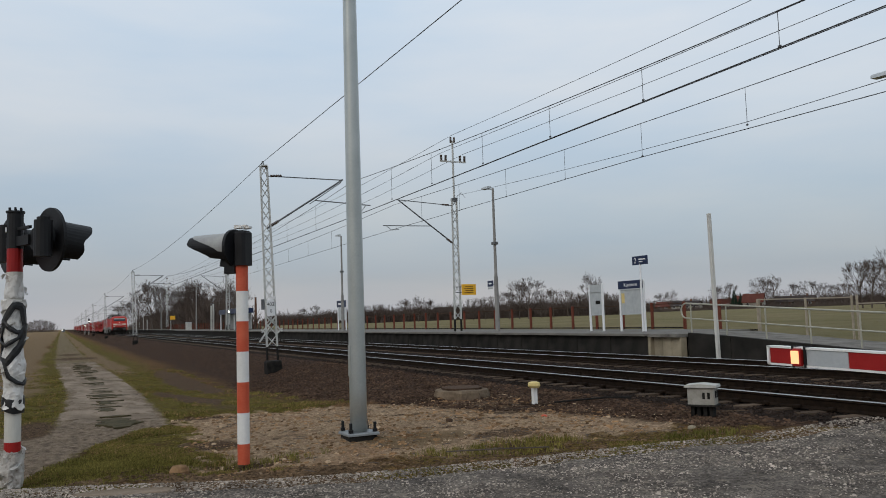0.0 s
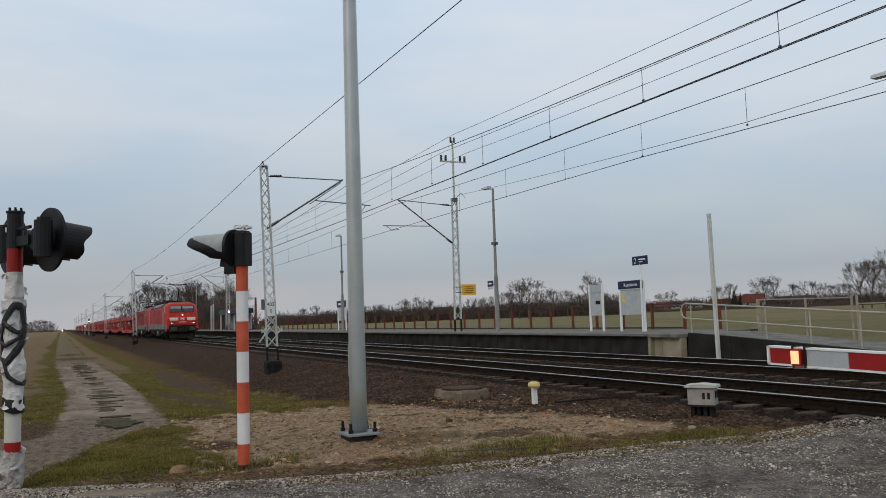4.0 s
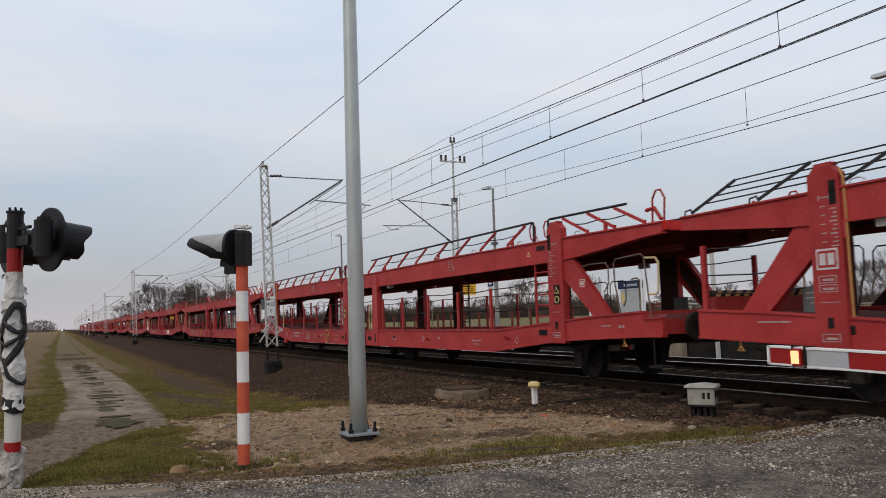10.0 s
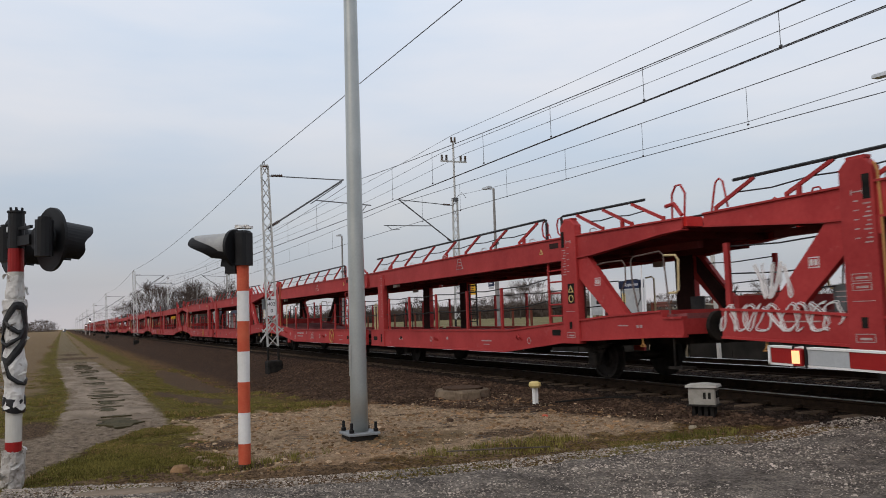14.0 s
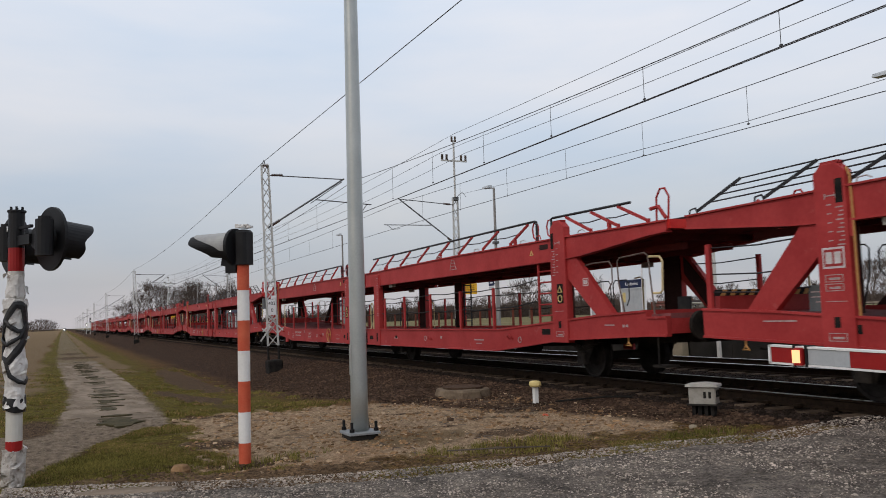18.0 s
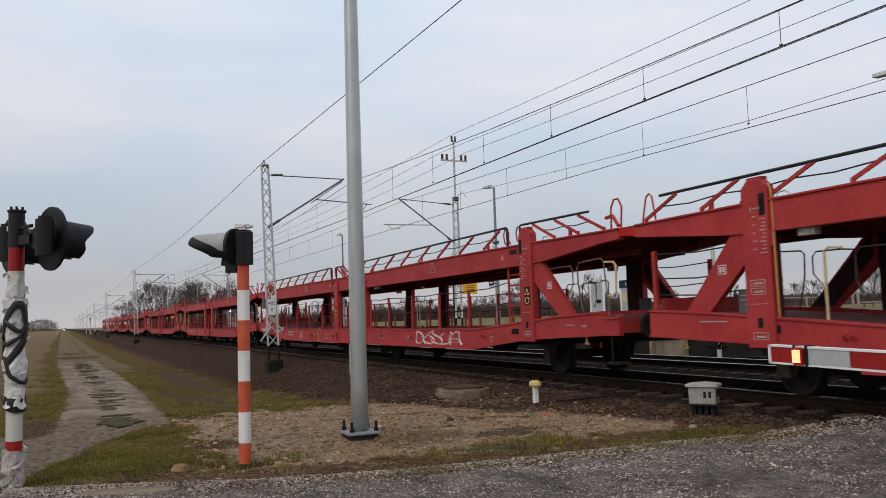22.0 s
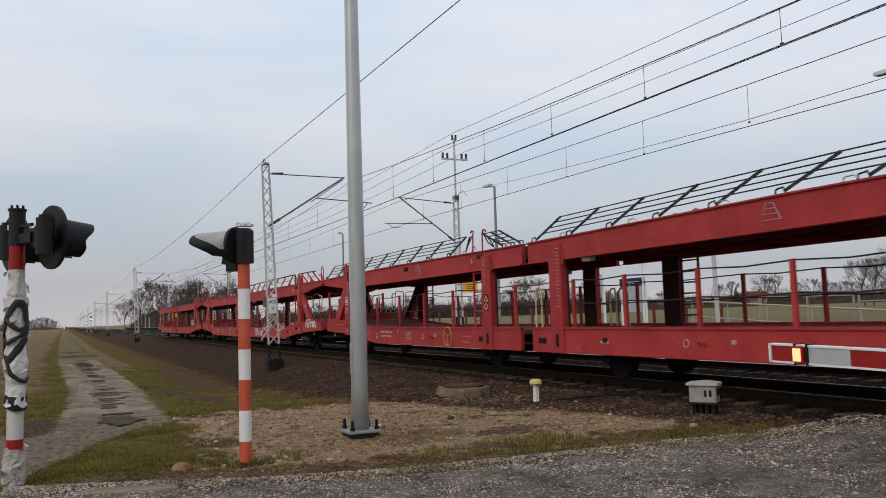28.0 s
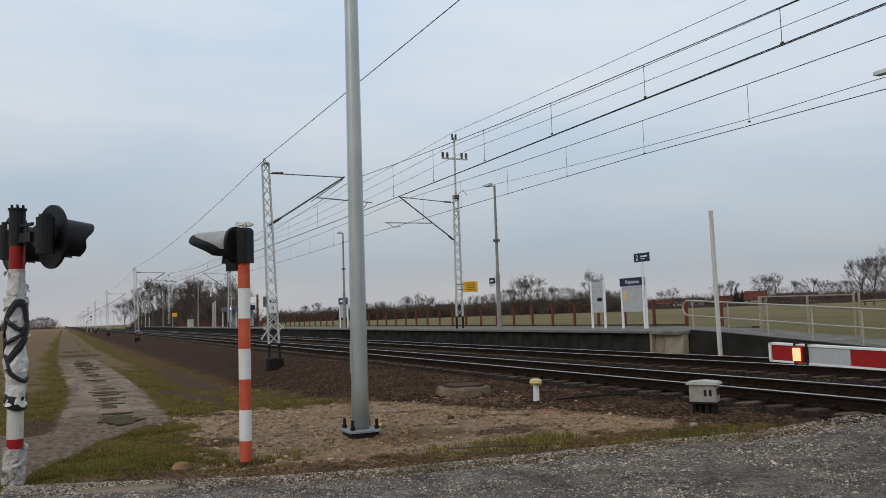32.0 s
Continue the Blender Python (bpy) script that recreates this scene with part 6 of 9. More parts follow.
        for a in (-8.9, -9.3):
            part("pale_grille", Build().soft_box(a - 0.09, a + 0.09, *sorted((s * 1.40, s * 1.43)), 0.56, 0.86, 0.015), "box_white", o, "pale ribbed grille")
        part("tank", Build().disc((-7.2, s * 1.3, 0.86), (0, 1, 0), 0.10, 0.24, 16), "black_steel", o)
        pl = Build()
        for a, c, z in ((-6.6, -7.4, 0.84), (-11.7, -13.0, 0.86), (-12.2, -13.4, 0.70)):
            pl.line([(a, s * 1.36, z), (a - 0.1, s * 1.38, z + 0.04), (c + 0.1, s * 1.38, z + 0.04), (c, s * 1.36, z - 0.06)], 0.018, 6)
        part("air_pipe", pl, "black_steel", o)
        part("under_frame", Build().box(-L + 0.9, -0.9, *sorted((s * 1.25, s * 1.42)), 0.88, 1.03), "black_steel", o)
        for a, c, z in ((-8.0, -9.1, 0.36), (-9.2, -10.9, 0.30), (-11.0, -11.7, 0.4), (-7.4, -7.9, 0.45)):
            part("under_box", Build().soft_box(c, a, *sorted((s * 0.9, s * 1.40)), z, 0.9, 0.03), "black_steel", o)
    for e in (0, 1):
        X = lambda u: -u if not e else -L + u
        sgn = 1 if not e else -1
        # windscreen, blind, wipers
        ws = part("windscreen_frame", front_plate(Build(), -1.13, 1.13, 2.66, 3.30, 0.012, e), "black_plastic", o, "black windscreen surround")
        for a, c in ((-1.07, -0.06), (0.06, 1.07)):
            part("pane", front_plate(Build(), a, c, 2.71, 3.03, 0.024, e), "cab_glass", ws)
            part("blind", front_plate(Build(), a, c, 3.035, 3.26, 0.022, e), "cab_blind", ws, "pale sun blind behind the glass")
        for y in (-0.62, 0.12):
            part("wiper", Build().line([(X(front_u(2.62, 0.06)), y + 0.3, 2.60), (X(front_u(2.72, 0.06)), y + 0.02, 2.74), (X(front_u(3.1, 0.06)), y - 0.12 * sgn, 3.12)], 0.018, 5), "black_plastic", o)
        for y0, y1 in ((-1.02, -0.70), (-0.28, 0.28), (0.70, 1.02)):
            part("front_grip", front_plate(Build(), y0, y1, 2.52, 2.555, 0.05, e), red, o)
        part("roof_antenna", Build().tube((X(2.0), 0.35, 3.64), (X(2.0), 0.35, 4.0), 0.02, 6), "hand_metal", o)
        for y0, y1 in ((-1.2, -0.42), (0.42, 1.2)):
            part("front_panel", front_plate(Build(), y0, y1, 1.86, 2.15, 0.022, e), "beige", o, "beige front panel")
        em = part("front_emblem", front_plate(Build(), -0.21, 0.21, 1.895, 2.135, 0.02, e), "mark_white", o, "white framed red emblem with white bars")
        part("emblem_field", front_plate(Build(), -0.185, 0.185, 1.92, 2.11, 0.024, e), red, em)
        for y0, y1 in ((-0.14, -0.025), (0.025, 0.14)):
            part("emblem_bar", front_plate(Build(), y0, y1, 1.945, 2.085, 0.028, e), "mark_white", em)
        for i in range(7):
            y0 = -0.36 + i * 0.105
            part("number_bar", front_plate(Build(), y0, y0 + 0.07, 1.67, 1.75, 0.012, e), "mark_white", o)
        part("front_socket", Build().soft_box(*sorted((X(0.40), X(0.26))), -0.2, 0.2, 1.46, 1.54, 0.02), red, o)
        for y in (-0.95, 0.95):
            hl = part("headlight", front_plate(Build(), y - 0.19, y + 0.19, 1.515, 1.695, 0.016, e), "black_plastic", o, "black headlight surround")
            lit = "lamp_white" if (raised and e == 0) else "lens_glass"
            out = -0.09 if y < 0 else 0.09
            part("lamp", Build().disc((X(0.34), y + out, 1.605), (1, 0, 0), 0.058, 0.05, 18), lit, hl, "round headlight")
            part("lamp", Build().disc((X(0.34), y - out, 1.605), (1, 0, 0), 0.060, 0.05, 18), "lens_glass", hl, "round tail light")
        tl = part("top_light", Build().disc((X(0.53), 0, 2.40), (1, 0, 0.3 * sgn), 0.062, 0.06, 18), "lamp_white" if (raised and e == 0) else "lens_glass", o, "round top headlight")
        # buffers, beam, coupling and plough
        part("buffer_beam", Build().soft_box(*sorted((X(0.335), X(0.95))), -1.29, 1.29, 0.76, 1.36, 0.03), "black_steel", o)
        part("beam_lip", Build().box(*sorted((X(0.30), X(0.6))), -1.25, 1.25, 1.345, 1.395), "black_steel", o)
        for y in (-0.875, 0.875):
            bu = part("buffer", Build().tube((X(0.95), y, 1.06), (X(0.12), y, 1.06), 0.11, 14), "black_steel", o)
            part("buffer_plate", Build().soft_box(*sorted((X(0.10), X(0.0))), y - 0.29, y + 0.29, 0.88, 1.24, 0.04), "buffer", bu, "greasy rectangular buffer plate")
        part("coupling", Build().box(*sorted((X(0.6), X(0.25))), -0.09, 0.09, 0.88, 1.05).line([(X(0.32), 0, 0.95), (X(0.18), 0.05, 0.7), (X(0.22), 0, 0.5)], 0.04, 8), "black_steel", o)
        for yy, zl in ((0.42, 0.5), (-0.45, 0.6)):
            part("brake_hose", Build().line([(X(0.33), yy, 1.1), (X(0.22), yy + 0.02, 0.78), (X(0.45), yy + 0.04, zl)], 0.025, 6), "black_steel", o)
        part("plough", Build().hull([[(X(0.55), -1.2, 0.18), (X(0.55), 1.2, 0.18), (X(0.70), 1.2, 0.18), (X(0.70), -1.2, 0.18)], [(X(0.75), -1.25, 0.62), (X(0.75), 1.25, 0.62), (X(0.9), 1.25, 0.62), (X(0.9), -1.25, 0.62)]]), "black_steel", o)
        for y in (-1.1, 1.1):
            part("rail_guard", Build().box(*sorted((X(0.7), X(0.9))), y - 0.1, y + 0.1, 0.3, 0.9), "black_steel", o)
        # bogie
        bx = -4.84 if not e else -L + 4.84
        bg = part("bogie", Build().box(bx - 2.1, bx + 2.1, -1.22, -1.02, 0.55, 0.82).box(bx - 2.1, bx + 2.1, 1.02, 1.22, 0.55, 0.82).box(bx - 0.4, bx + 0.4, -1.2, 1.2, 0.4, 0.9).box(bx - 1.7, bx - 1.2, -1.25, 1.25, 0.45, 0.72).box(bx + 1.2, bx + 1.7, -1.25, 1.25, 0.45, 0.72), "black_steel", o)
        for y in (-1.28, 1.28):
            for dx in (-1.45, 1.45):
                part("axle_box", Build().soft_box(bx + dx - 0.2, bx + dx + 0.2, y - 0.08, y + 0.08, 0.42, 0.82, 0.04), "black_steel", bg)
            for dx in (-0.55, 0.55):
                part("spring", Build().disc((bx + dx, y, 0.74), (0, 0, 1), 0.13, 0.30, 12), "black_steel", bg)
            part("damper", Build().tube((bx - 1.0, y * 1.03, 0.72), (bx + 0.2, y * 1.03, 0.66), 0.06, 8), "loco_grey", bg)
        for dx in (-1.45, 1.45):
            wheelset("wheelset", o, bx + dx, 0.625)
    # roof gear: long slotted channels and bars on insulators, boxes, cables, pantographs
    for i in range(12):
        x = -7.0 - i * 0.51
        for dx, y in ((0.0, -0.62), (-0.2, 0.35)):
            b = Build()
            insulator(b, (x + dx, y, 3.69), (x + dx, y, 3.90), 0.075)
            part("roof_insulator", b, "black_steel", o)
    for y, x0, x1, z in ((-0.70, -7.4, -10.9, 3.96), (-0.48, -8.2, -12.6, 3.93), (0.35, -6.6, -12.9, 3.95)):
        b = Build().box(x1, x0, y - 0.05, y + 0.05, z + 0.045, z + 0.065).box(x1, x0, y - 0.05, y + 0.05, z - 0.035, z - 0.015)
        k = 0
        while x0 - k * 0.28 > x1 + 0.14:
            b.box(x0 - k * 0.28 - 0.16, x0 - k * 0.28, y - 0.045, y + 0.045, z - 0.02, z + 0.05)
            k += 1
        part("roof_channel", b, "black_steel", o, "long black slotted roof channel")
    for x, y, w, h in ((-3.75, -0.35, 0.25, 0.20), (-4.5, -0.3, 0.35, 0.16), (-5.4, -0.4, 0.3, 0.22), (-15.0, -0.35, 0.35, 0.18), (-6.95, -0.5, 0.22, 0.22), (-8.5, -0.4, 0.35, 0.2), (-9.8, 0.1, 0.6, 0.16), (-11.9, -0.45, 0.3, 0.22), (-12.7, -0.5, 0.2, 0.26)):
        part("roof_box", Build().soft_box(x - w, x + w, y - 0.24, y + 0.24, 3.69, 3.69 + h, 0.04), "black_steel", o)
    rr = random.Random(11)
    cab = Build()
    for i in range(18):
        x = -3.9 - i * 0.69
        y = rr.uniform(-0.8, -0.3)
        cab.line([(x, y, 3.72), (x - 0.08, y, 3.84 + rr.uniform(0, 0.06)), (x - 0.3, y + 0.05, 3.88 + rr.uniform(-0.05, 0.06)), (x - 0.55, y + 0.1, 3.84), (x - 0.62, y + 0.1, 3.72)], 0.024, 6)
    part("roof_cable", cab, "black_steel", o, "tangle of black roof cables")
    for x in (-6.35, -13.25):
        b = Build()
        b.line([(x + 0.5, -0.6, 3.84), (x + 0.2, -0.6, 3.92), (x - 0.1, -0.6, 4.0), (x - 0.4, -0.6, 3.98)], 0.03, 8)
        part("roof_switch", b, "black_steel", o, "black roof isolating switch")
        for dx, z1 in ((0.4, 3.90), (-0.35, 3.98)):
            b = Build()
            insulator(b, (x + dx, -0.6, 3.68), (x + dx, -0.6, z1), 0.08)
            part("roof_insulator", b, "black_steel", o)
    for k, (u0, sg) in enumerate(((4.35, 1), (LOCO_L - 4.35, -1))):
        up = raised and k == 0
        b = Build()
        bz = 3.84
        for y in (-0.5, 0.5):
            b.beam((-u0 - 0.75, y, bz), (-u0 + 0.75, y, bz), 0.06, 0.06)
        b.beam((-u0 - 0.7, -0.5, bz), (-u0 - 0.7, 0.5, bz), 0.06, 0.06).beam((-u0 + 0.6, -0.5, bz), (-u0 + 0.6, 0.5, bz), 0.06, 0.06)
        pg = part("pantograph", b, "black_steel", o, "black raised pantograph" if up else "black folded pantograph")
        if up:
            knee, top, foot = (-2.85, 0, 4.98), (-4.45, 0, 5.46), (-4.15, 0, 3.90)
        else:
            dz = 0.10 if raised else 0.0
            knee, top, foot = (-u0 + 1.85 * sg, 0, 4.08 - dz), (-u0 - 1.0 * sg, 0, 4.18 - dz), (-u0 - 0.9 * sg, 0, 3.90)
        a = Build().tube(foot, knee, 0.06, 8).tube((foot[0] + 0.3 * sg, 0.12, foot[2]), (knee[0] + 0.12, 0.1, knee[2] - 0.06), 0.022, 6)
        part("lower_arm", a, "black_steel", pg)
        if not up:
            part("knee_joint", Build().soft_box(knee[0] - 0.09, knee[0] + 0.09, -0.22, 0.22, 4.0 - dz, 4.11 - dz, 0.03), "black_steel", pg)
            rd = Build()
            for y in (-0.42, 0.42):
                rd.line([(-u0 - 3.2 * sg, y, 3.86), (-u0 - 2.6 * sg, y, 4.06 - dz), (-u0 - 1.3 * sg, y, 4.12 - dz), (-u0 - 0.7 * sg, y, 3.90)], 0.03, 6)
            for i in range(8):
                q, y = -u0 + (1.2 - i * 0.42) * sg, -0.46 + 0.13 * (i * 3 % 8)
                rd.line([(q + 0.22, y, 3.84), (q + 0.20, y, 3.96), (q + 0.08, y, 4.05 - dz * 0.6), (q - 0.10, y + 0.06, 4.06 - dz * 0.6), (q - 0.24, y + 0.08, 3.95), (q - 0.26, y + 0.08, 3.84)], 0.022, 6)
            part("spring_gear", rd, "black_steel", pg, "black rods of the pantograph's springs")
        a = Build()
        for y in (-0.25, 0.25):
            a.tube((knee[0], y * (0.3 if up else 0.9), knee[2]), (top[0], y, top[2]), 0.028 if up else 0.036, 6)
        a.tube((top[0], -0.45, top[2]), (top[0], 0.45, top[2]), 0.025, 6)
        part("upper_arm", a, "black_steel", pg)
        a = Build()
        for dx in (-0.28, 0.28):
            pts = [(top[0] + dx, y, top[2] + 0.14 - 0.45 * max(0.0, abs(y) - 0.62) ** 1.5) for y in (-0.98, -0.9, -0.8, -0.62, 0, 0.62, 0.8, 0.9, 0.98)]
            a.line(pts, 0.026, 6)
            a.line([(top[0] + dx, -0.4, top[2] + 0.13), (top[0], -0.4, top[2])], 0.018, 5).line([(top[0] + dx, 0.4, top[2] + 0.13), (top[0], 0.4, top[2])], 0.018, 5)
        part("collector_head", a, "black_steel", pg)
    rot = Matrix.Rotation(radians(90), 4, "X")
    lettering("cab_digit", "2" if raised else "1", 0.20, "mark_white", o, Matrix.Translation((-1.92, -1.496, 1.60)) @ rot)
    return o


loco_a = locomotive("locomotive", "red electric locomotive with lit headlights and raised pantograph", "loco_grey", True)
loco_b = locomotive("locomotive", "red electric locomotive, dirtier, with folded pantographs", "loco_grey_dirty", False, "red_train_dirty")


# ---- car carriers ----
def bent(u, us, zs):
    return float(np.interp(u, us, zs))


def sill_line(u):
    """Top and bottom of the side sill, u metres behind a wagon's front."""
    v = min(u - 0.56, WAG_P - 0.56 - u)
    return bent(v, (0.0, 1.6, 5.4), (1.32, 1.25, 0.985)), bent(v, (0.0, 2.8, 5.6), (0.89, 0.78, 0.50))


def beam_line(u):
    """Top and bottom of the upper deck's edge beam."""
    v = min(u, WAG_P - u)
    return bent(v, (0.0, 3.0, 8.0, 15.5), (2.84, 2.87, 2.89, 2.84)), bent(v, (0.0, 0.5, 2.6, 3.3, 8.0, 15.5), (2.66, 2.64, 2.45, 2.42, 2.40, 2.40))


def carrier(wires, label):
    """A two-part wagon, each part on two axles; its two sides are alike when it is turned round."""
    o = thing("car_carrier", (0, NEAR, 0), label, "car carrier", "car carrier wagons")
    P = WAG_P
    UNITS = ((0.15, 15.12, 0.06, 15.21), (15.62, P - 0.72, 15.48, P - 0.43))      # sill from, to; beam from, to
    for s in (-1, 1):
        X = (lambda u: -u) if s < 0 else (lambda u: u - P)
        Y = lambda y: s * y

        def plate(name, outline_, y0, y1, material, parent, text="", bevel=0.0):
            return part(name, Build().prism([(X(u), z) for u, z in outline_], Y(y0), Y(y1)), material, parent, text, bevel)

        def slab(b, u0, u1, y0, y1, z0, z1):
            return b.box(*sorted((X(u0), X(u1))), *sorted((Y(y0), Y(y1))), z0, z1)

        def rod(b, pts, r, n=6):
            return b.line([(X(u), Y(y), z) for u, y, z in pts], r, n)

        def triangle(b, u, z, w, h, y, r=0.012):
            return rod(b, [(u - w, y, z), (u, y, z + h), (u + w, y, z), (u - w, y, z)], r, 4)

        def ring(b, u, z, r, y, thick=0.012):
            return rod(b, [(u + r * math.cos(k * math.pi / 7), y, z + r * math.sin(k * math.pi / 7)) for k in range(15)], thick, 4)

        beams, sills = [], []
        for s0, s1, b0, b1 in UNITS:
            # side sill with its flanges
            us = [s0, *[u for u in (0.66, 2.16, 3.36, 5.96, 6.16, 10.0, 21.0, P - 6.16, P - 5.96, P - 3.36, P - 2.16) if s0 < u < s1], s1]
            low = [(u, sill_line(u)[1]) for u in us]
            top = [(u, sill_line(u)[0]) for u in us]
            if s0 < 1:                                    # the front end steps down
                top = [(s0, top[0][1] - 0.12), (0.64, sill_line(0.64)[0] - 0.12)] + [q for q in top if q[0] > 0.65]
            sill = plate("side_sill", top + low[::-1], 1.40, 1.485, "red_wagon", o, "worn red side sill")
            sills.append(sill)
            for run in (top, low):
                part("sill_flange", Build().hull([[(X(u), Y(y), z + d) for y, d in ((1.39, -0.018), (1.512, -0.018), (1.512, 0.018), (1.39, 0.018))] for u, z in run]), "red_wagon", sill)
            # upper deck's edge beam with its flanges
            us = [b0, *[u for u in (0.5, 2.6, 3.3, 8.0, P - 8.0, P - 3.3, P - 2.6, P - 0.5) if b0 < u < b1], b1]
            beam = plate("deck_beam", [(u, beam_line(u)[0]) for u in us] + [(u, beam_line(u)[1]) for u in us[::-1]], 1.37, 1.47, "red_wagon", o, "red upper deck edge beam")
            beams.append(beam)
            for k in (0, 1):
                part("beam_flange", Build().hull([[(X(u), Y(y), beam_line(u)[k] + d) for y, d in ((1.34, -0.014), (1.505, -0.014), (1.505, 0.014), (1.34, 0.014))] for u in us]), "red_wagon", beam)
        # posts: the two portals with their braces, the two by the joint
        for a, b_, foot_, brace in ((3.10, 3.62, 0.72, (2.95, 1.62)), (P - 3.48, P - 2.99, 0.72, (P - 2.85, P - 1.62))):
            m = (a + b_) / 2
            post = plate("portal_post", [(a - 0.01, foot_), (b_ + 0.01, foot_), (b_, 3.08), (m + 0.12, 3.20), (m - 0.12, 3.20), (a, 3.08)], 1.36, 1.522, "red_wagon", o, bevel=0.012)
            part("post_cap", slab(Build(), m - 0.14, m + 0.14, 1.37, 1.50, 3.195, 3.235), "red_wagon", post)
            # dark sheet: the shade under the deck, painted on the post's inside
            plate("inner_plate", [(a - 0.03, 1.2), (b_ + 0.03, 1.2), (b_ + 0.03, 2.55), (a - 0.03, 2.55)], 1.335, 1.358, "deck_shade", post, "dark sheet painting the shade on the inner face")
            t_, f_ = brace
            w = 0.54 if f_ < t_ else -0.54
            plate("brace", [(t_ + 0.15 * (1 if w > 0 else -1), 2.50), (t_ + 0.15 * (1 if w > 0 else -1), 2.02), (f_ + w, 1.26), (f_, 1.26), (t_ - w * 0.18, 2.50)], 1.36, 1.468, "red_wagon", post)
            # the same painted shade on the inside of the brace
            plate("inner_plate", [(t_, 2.46), (t_, 2.10), (f_ + w * 0.95, 1.30), (f_ + w * 0.08, 1.30)], 1.337, 1.358, "deck_shade", post, "dark sheet painting the shade on the inner face")
            part("post_slot", slab(slab(Build(), m - 0.04, m + 0.05, 1.518, 1.527, 1.02, 1.16), *(sorted((b_ - 0.13, b_ - 0.03)) if m < 15 else (a + 0.04, a + 0.15)), 1.518, 1.527, 2.66, 2.98), "tar", post, "dark slots in the post")
            st = Build()
            e = b_ - 0.16 if m < 15 else a + 0.05
            for i in range(10):
                slab(st, e, e + 0.11 - 0.03 * (i % 3), 1.522, 1.526, 2.10 + i * 0.055, 2.118 + i * 0.055)
                if i % 2:
                    slab(st, m - 0.02, m + 0.05, 1.522, 1.526, 2.1 + i * 0.06, 2.115 + i * 0.06)
            slab(st, m - 0.10, m + 0.08, 1.522, 1.526, 2.76, 2.775)
            slab(st, m - 0.10, m - 0.085, 1.522, 1.526, 2.73, 2.80)
            slab(st, m + 0.065, m + 0.08, 1.522, 1.526, 2.73, 2.80)
            for z, h in ((1.62, 0.09), (1.50, 0.09), (0.84, 0.10)):
                if m > 15 or z < 1:
                    slab(slab(slab(slab(st, m - 0.13, m + 0.15, 1.522, 1.526, z, z + 0.010), m - 0.13, m + 0.15, 1.522, 1.526, z + h, z + h + 0.010), m - 0.13, m - 0.12, 1.522, 1.526, z, z + h), m + 0.14, m + 0.15, 1.522, 1.526, z, z + h)
                    slab(st, m - 0.08, m + 0.09, 1.522, 1.526, z + 0.03, z + 0.06)
            slab(st, m - 0.16, m + 0.16, 1.522, 1.526, 1.36, 1.369)
            part("stencil_bar", st, "stencil", post, "small white stencilled boxes and bars")["kind"] = "stuff"
            # framed emblem: on the rear portal of the wired wagons, on the brace of the rest
            if wires and m > 15:
                e0, e1, z0, z1, ye = m - 0.17, m + 0.17, 1.80, 2.08, 1.524
            else:
                g = t_ + (f_ - t_) * 0.33
                e0, e1, z0, z1, ye = g - 0.03 - 0.09, g - 0.03 + 0.09, 1.84, 1.99, 1.47
            em = part("emblem", slab(Build(), e0, e1, ye - 0.004, ye, z0, z1), "mark_white", post, "white framed emblem with red bars")
            w_, h_ = e1 - e0, z1 - z0
            part("emblem_field", slab(Build(), e0 + 0.07 * w_, e1 - 0.07 * w_, ye, ye + 0.003, z0 + 0.1 * h_, z1 - 0.1 * h_), "red_wagon", em)
            lt = Build()
            for c, d, k0, k1 in ((0.16, 0.45, 0.22, 0.78), (0.55, 0.84, 0.22, 0.78)):
                slab(lt, e0 + c * w_, e0 + d * w_, ye + 0.003, ye + 0.006, z0 + k0 * h_, z0 + k1 * h_)
            part("emblem_bar", lt, "mark_white", em)
        for a, b_ in ((13.87, 14.33), (16.92, 17.38)):
            jp = plate("joint_post", [(a, 0.47), (b_ + 0.03, 0.47), (b_, 1.1), (b_ - 0.01, 2.74), (a + 0.01, 2.74), (a, 1.1)], 1.36, 1.52, "red_wagon", o, bevel=0.012)
            # painted shade on the joint post's inside, as a dark sheet
            plate("inner_plate", [(a - 0.02, 0.95), (b_ + 0.02, 0.95), (b_ + 0.02, 2.45), (a - 0.02, 2.45)], 1.335, 1.358, "deck_shade", jp, "dark sheet painting the shade on the inner face")
            st = Build()
            e = a + 0.06 if a < 15 else b_ - 0.20
            for i in range(17):
                slab(st, e, e + (0.16 if a < 15 else 0.12) - 0.04 * (i % 3), 1.52, 1.524, (1.42 if a < 15 else 2.0) + i * (0.075 if a < 15 else 0.04), (1.432 if a < 15 else 2.012) + i * (0.075 if a < 15 else 0.04))
            part("stencil_bar", st, "stencil", jp)["kind"] = "stuff"
            part("post_slot", slab(Build(), a + 0.17, a + 0.27, 1.515, 1.525, 0.60, 0.86), "tar", jp, "dark slot in the post foot")
        # black plates with yellow warnings
        for m, z in ((3.30, 1.52), (17.13, 1.40)):
            wp = part("warning_plate", slab(Build(), m - 0.10, m + 0.12, 1.521, 1.527, z, z + 0.40), "tar" if m < 10 else "deck_under", o, "dark plate with yellow warning signs")
            part("warning_mark", ring(triangle(Build(), m + 0.01, z + 0.23, 0.075, 0.13, 1.53, 0.013), m + 0.01, z + 0.10, 0.07, 1.53), "pale_yellow", wp)
        tr_ = Build()
        for m in (4.45, 17.95):
            triangle(tr_, m, 2.60, 0.055, 0.10, 1.475, 0.012)
        part("warning_mark", tr_, "pale_yellow", o)
        # dark slots in sills and beams
        for u in (3.96, P - 3.40, 14.72, 17.50):
            zb = sill_line(u)[1]
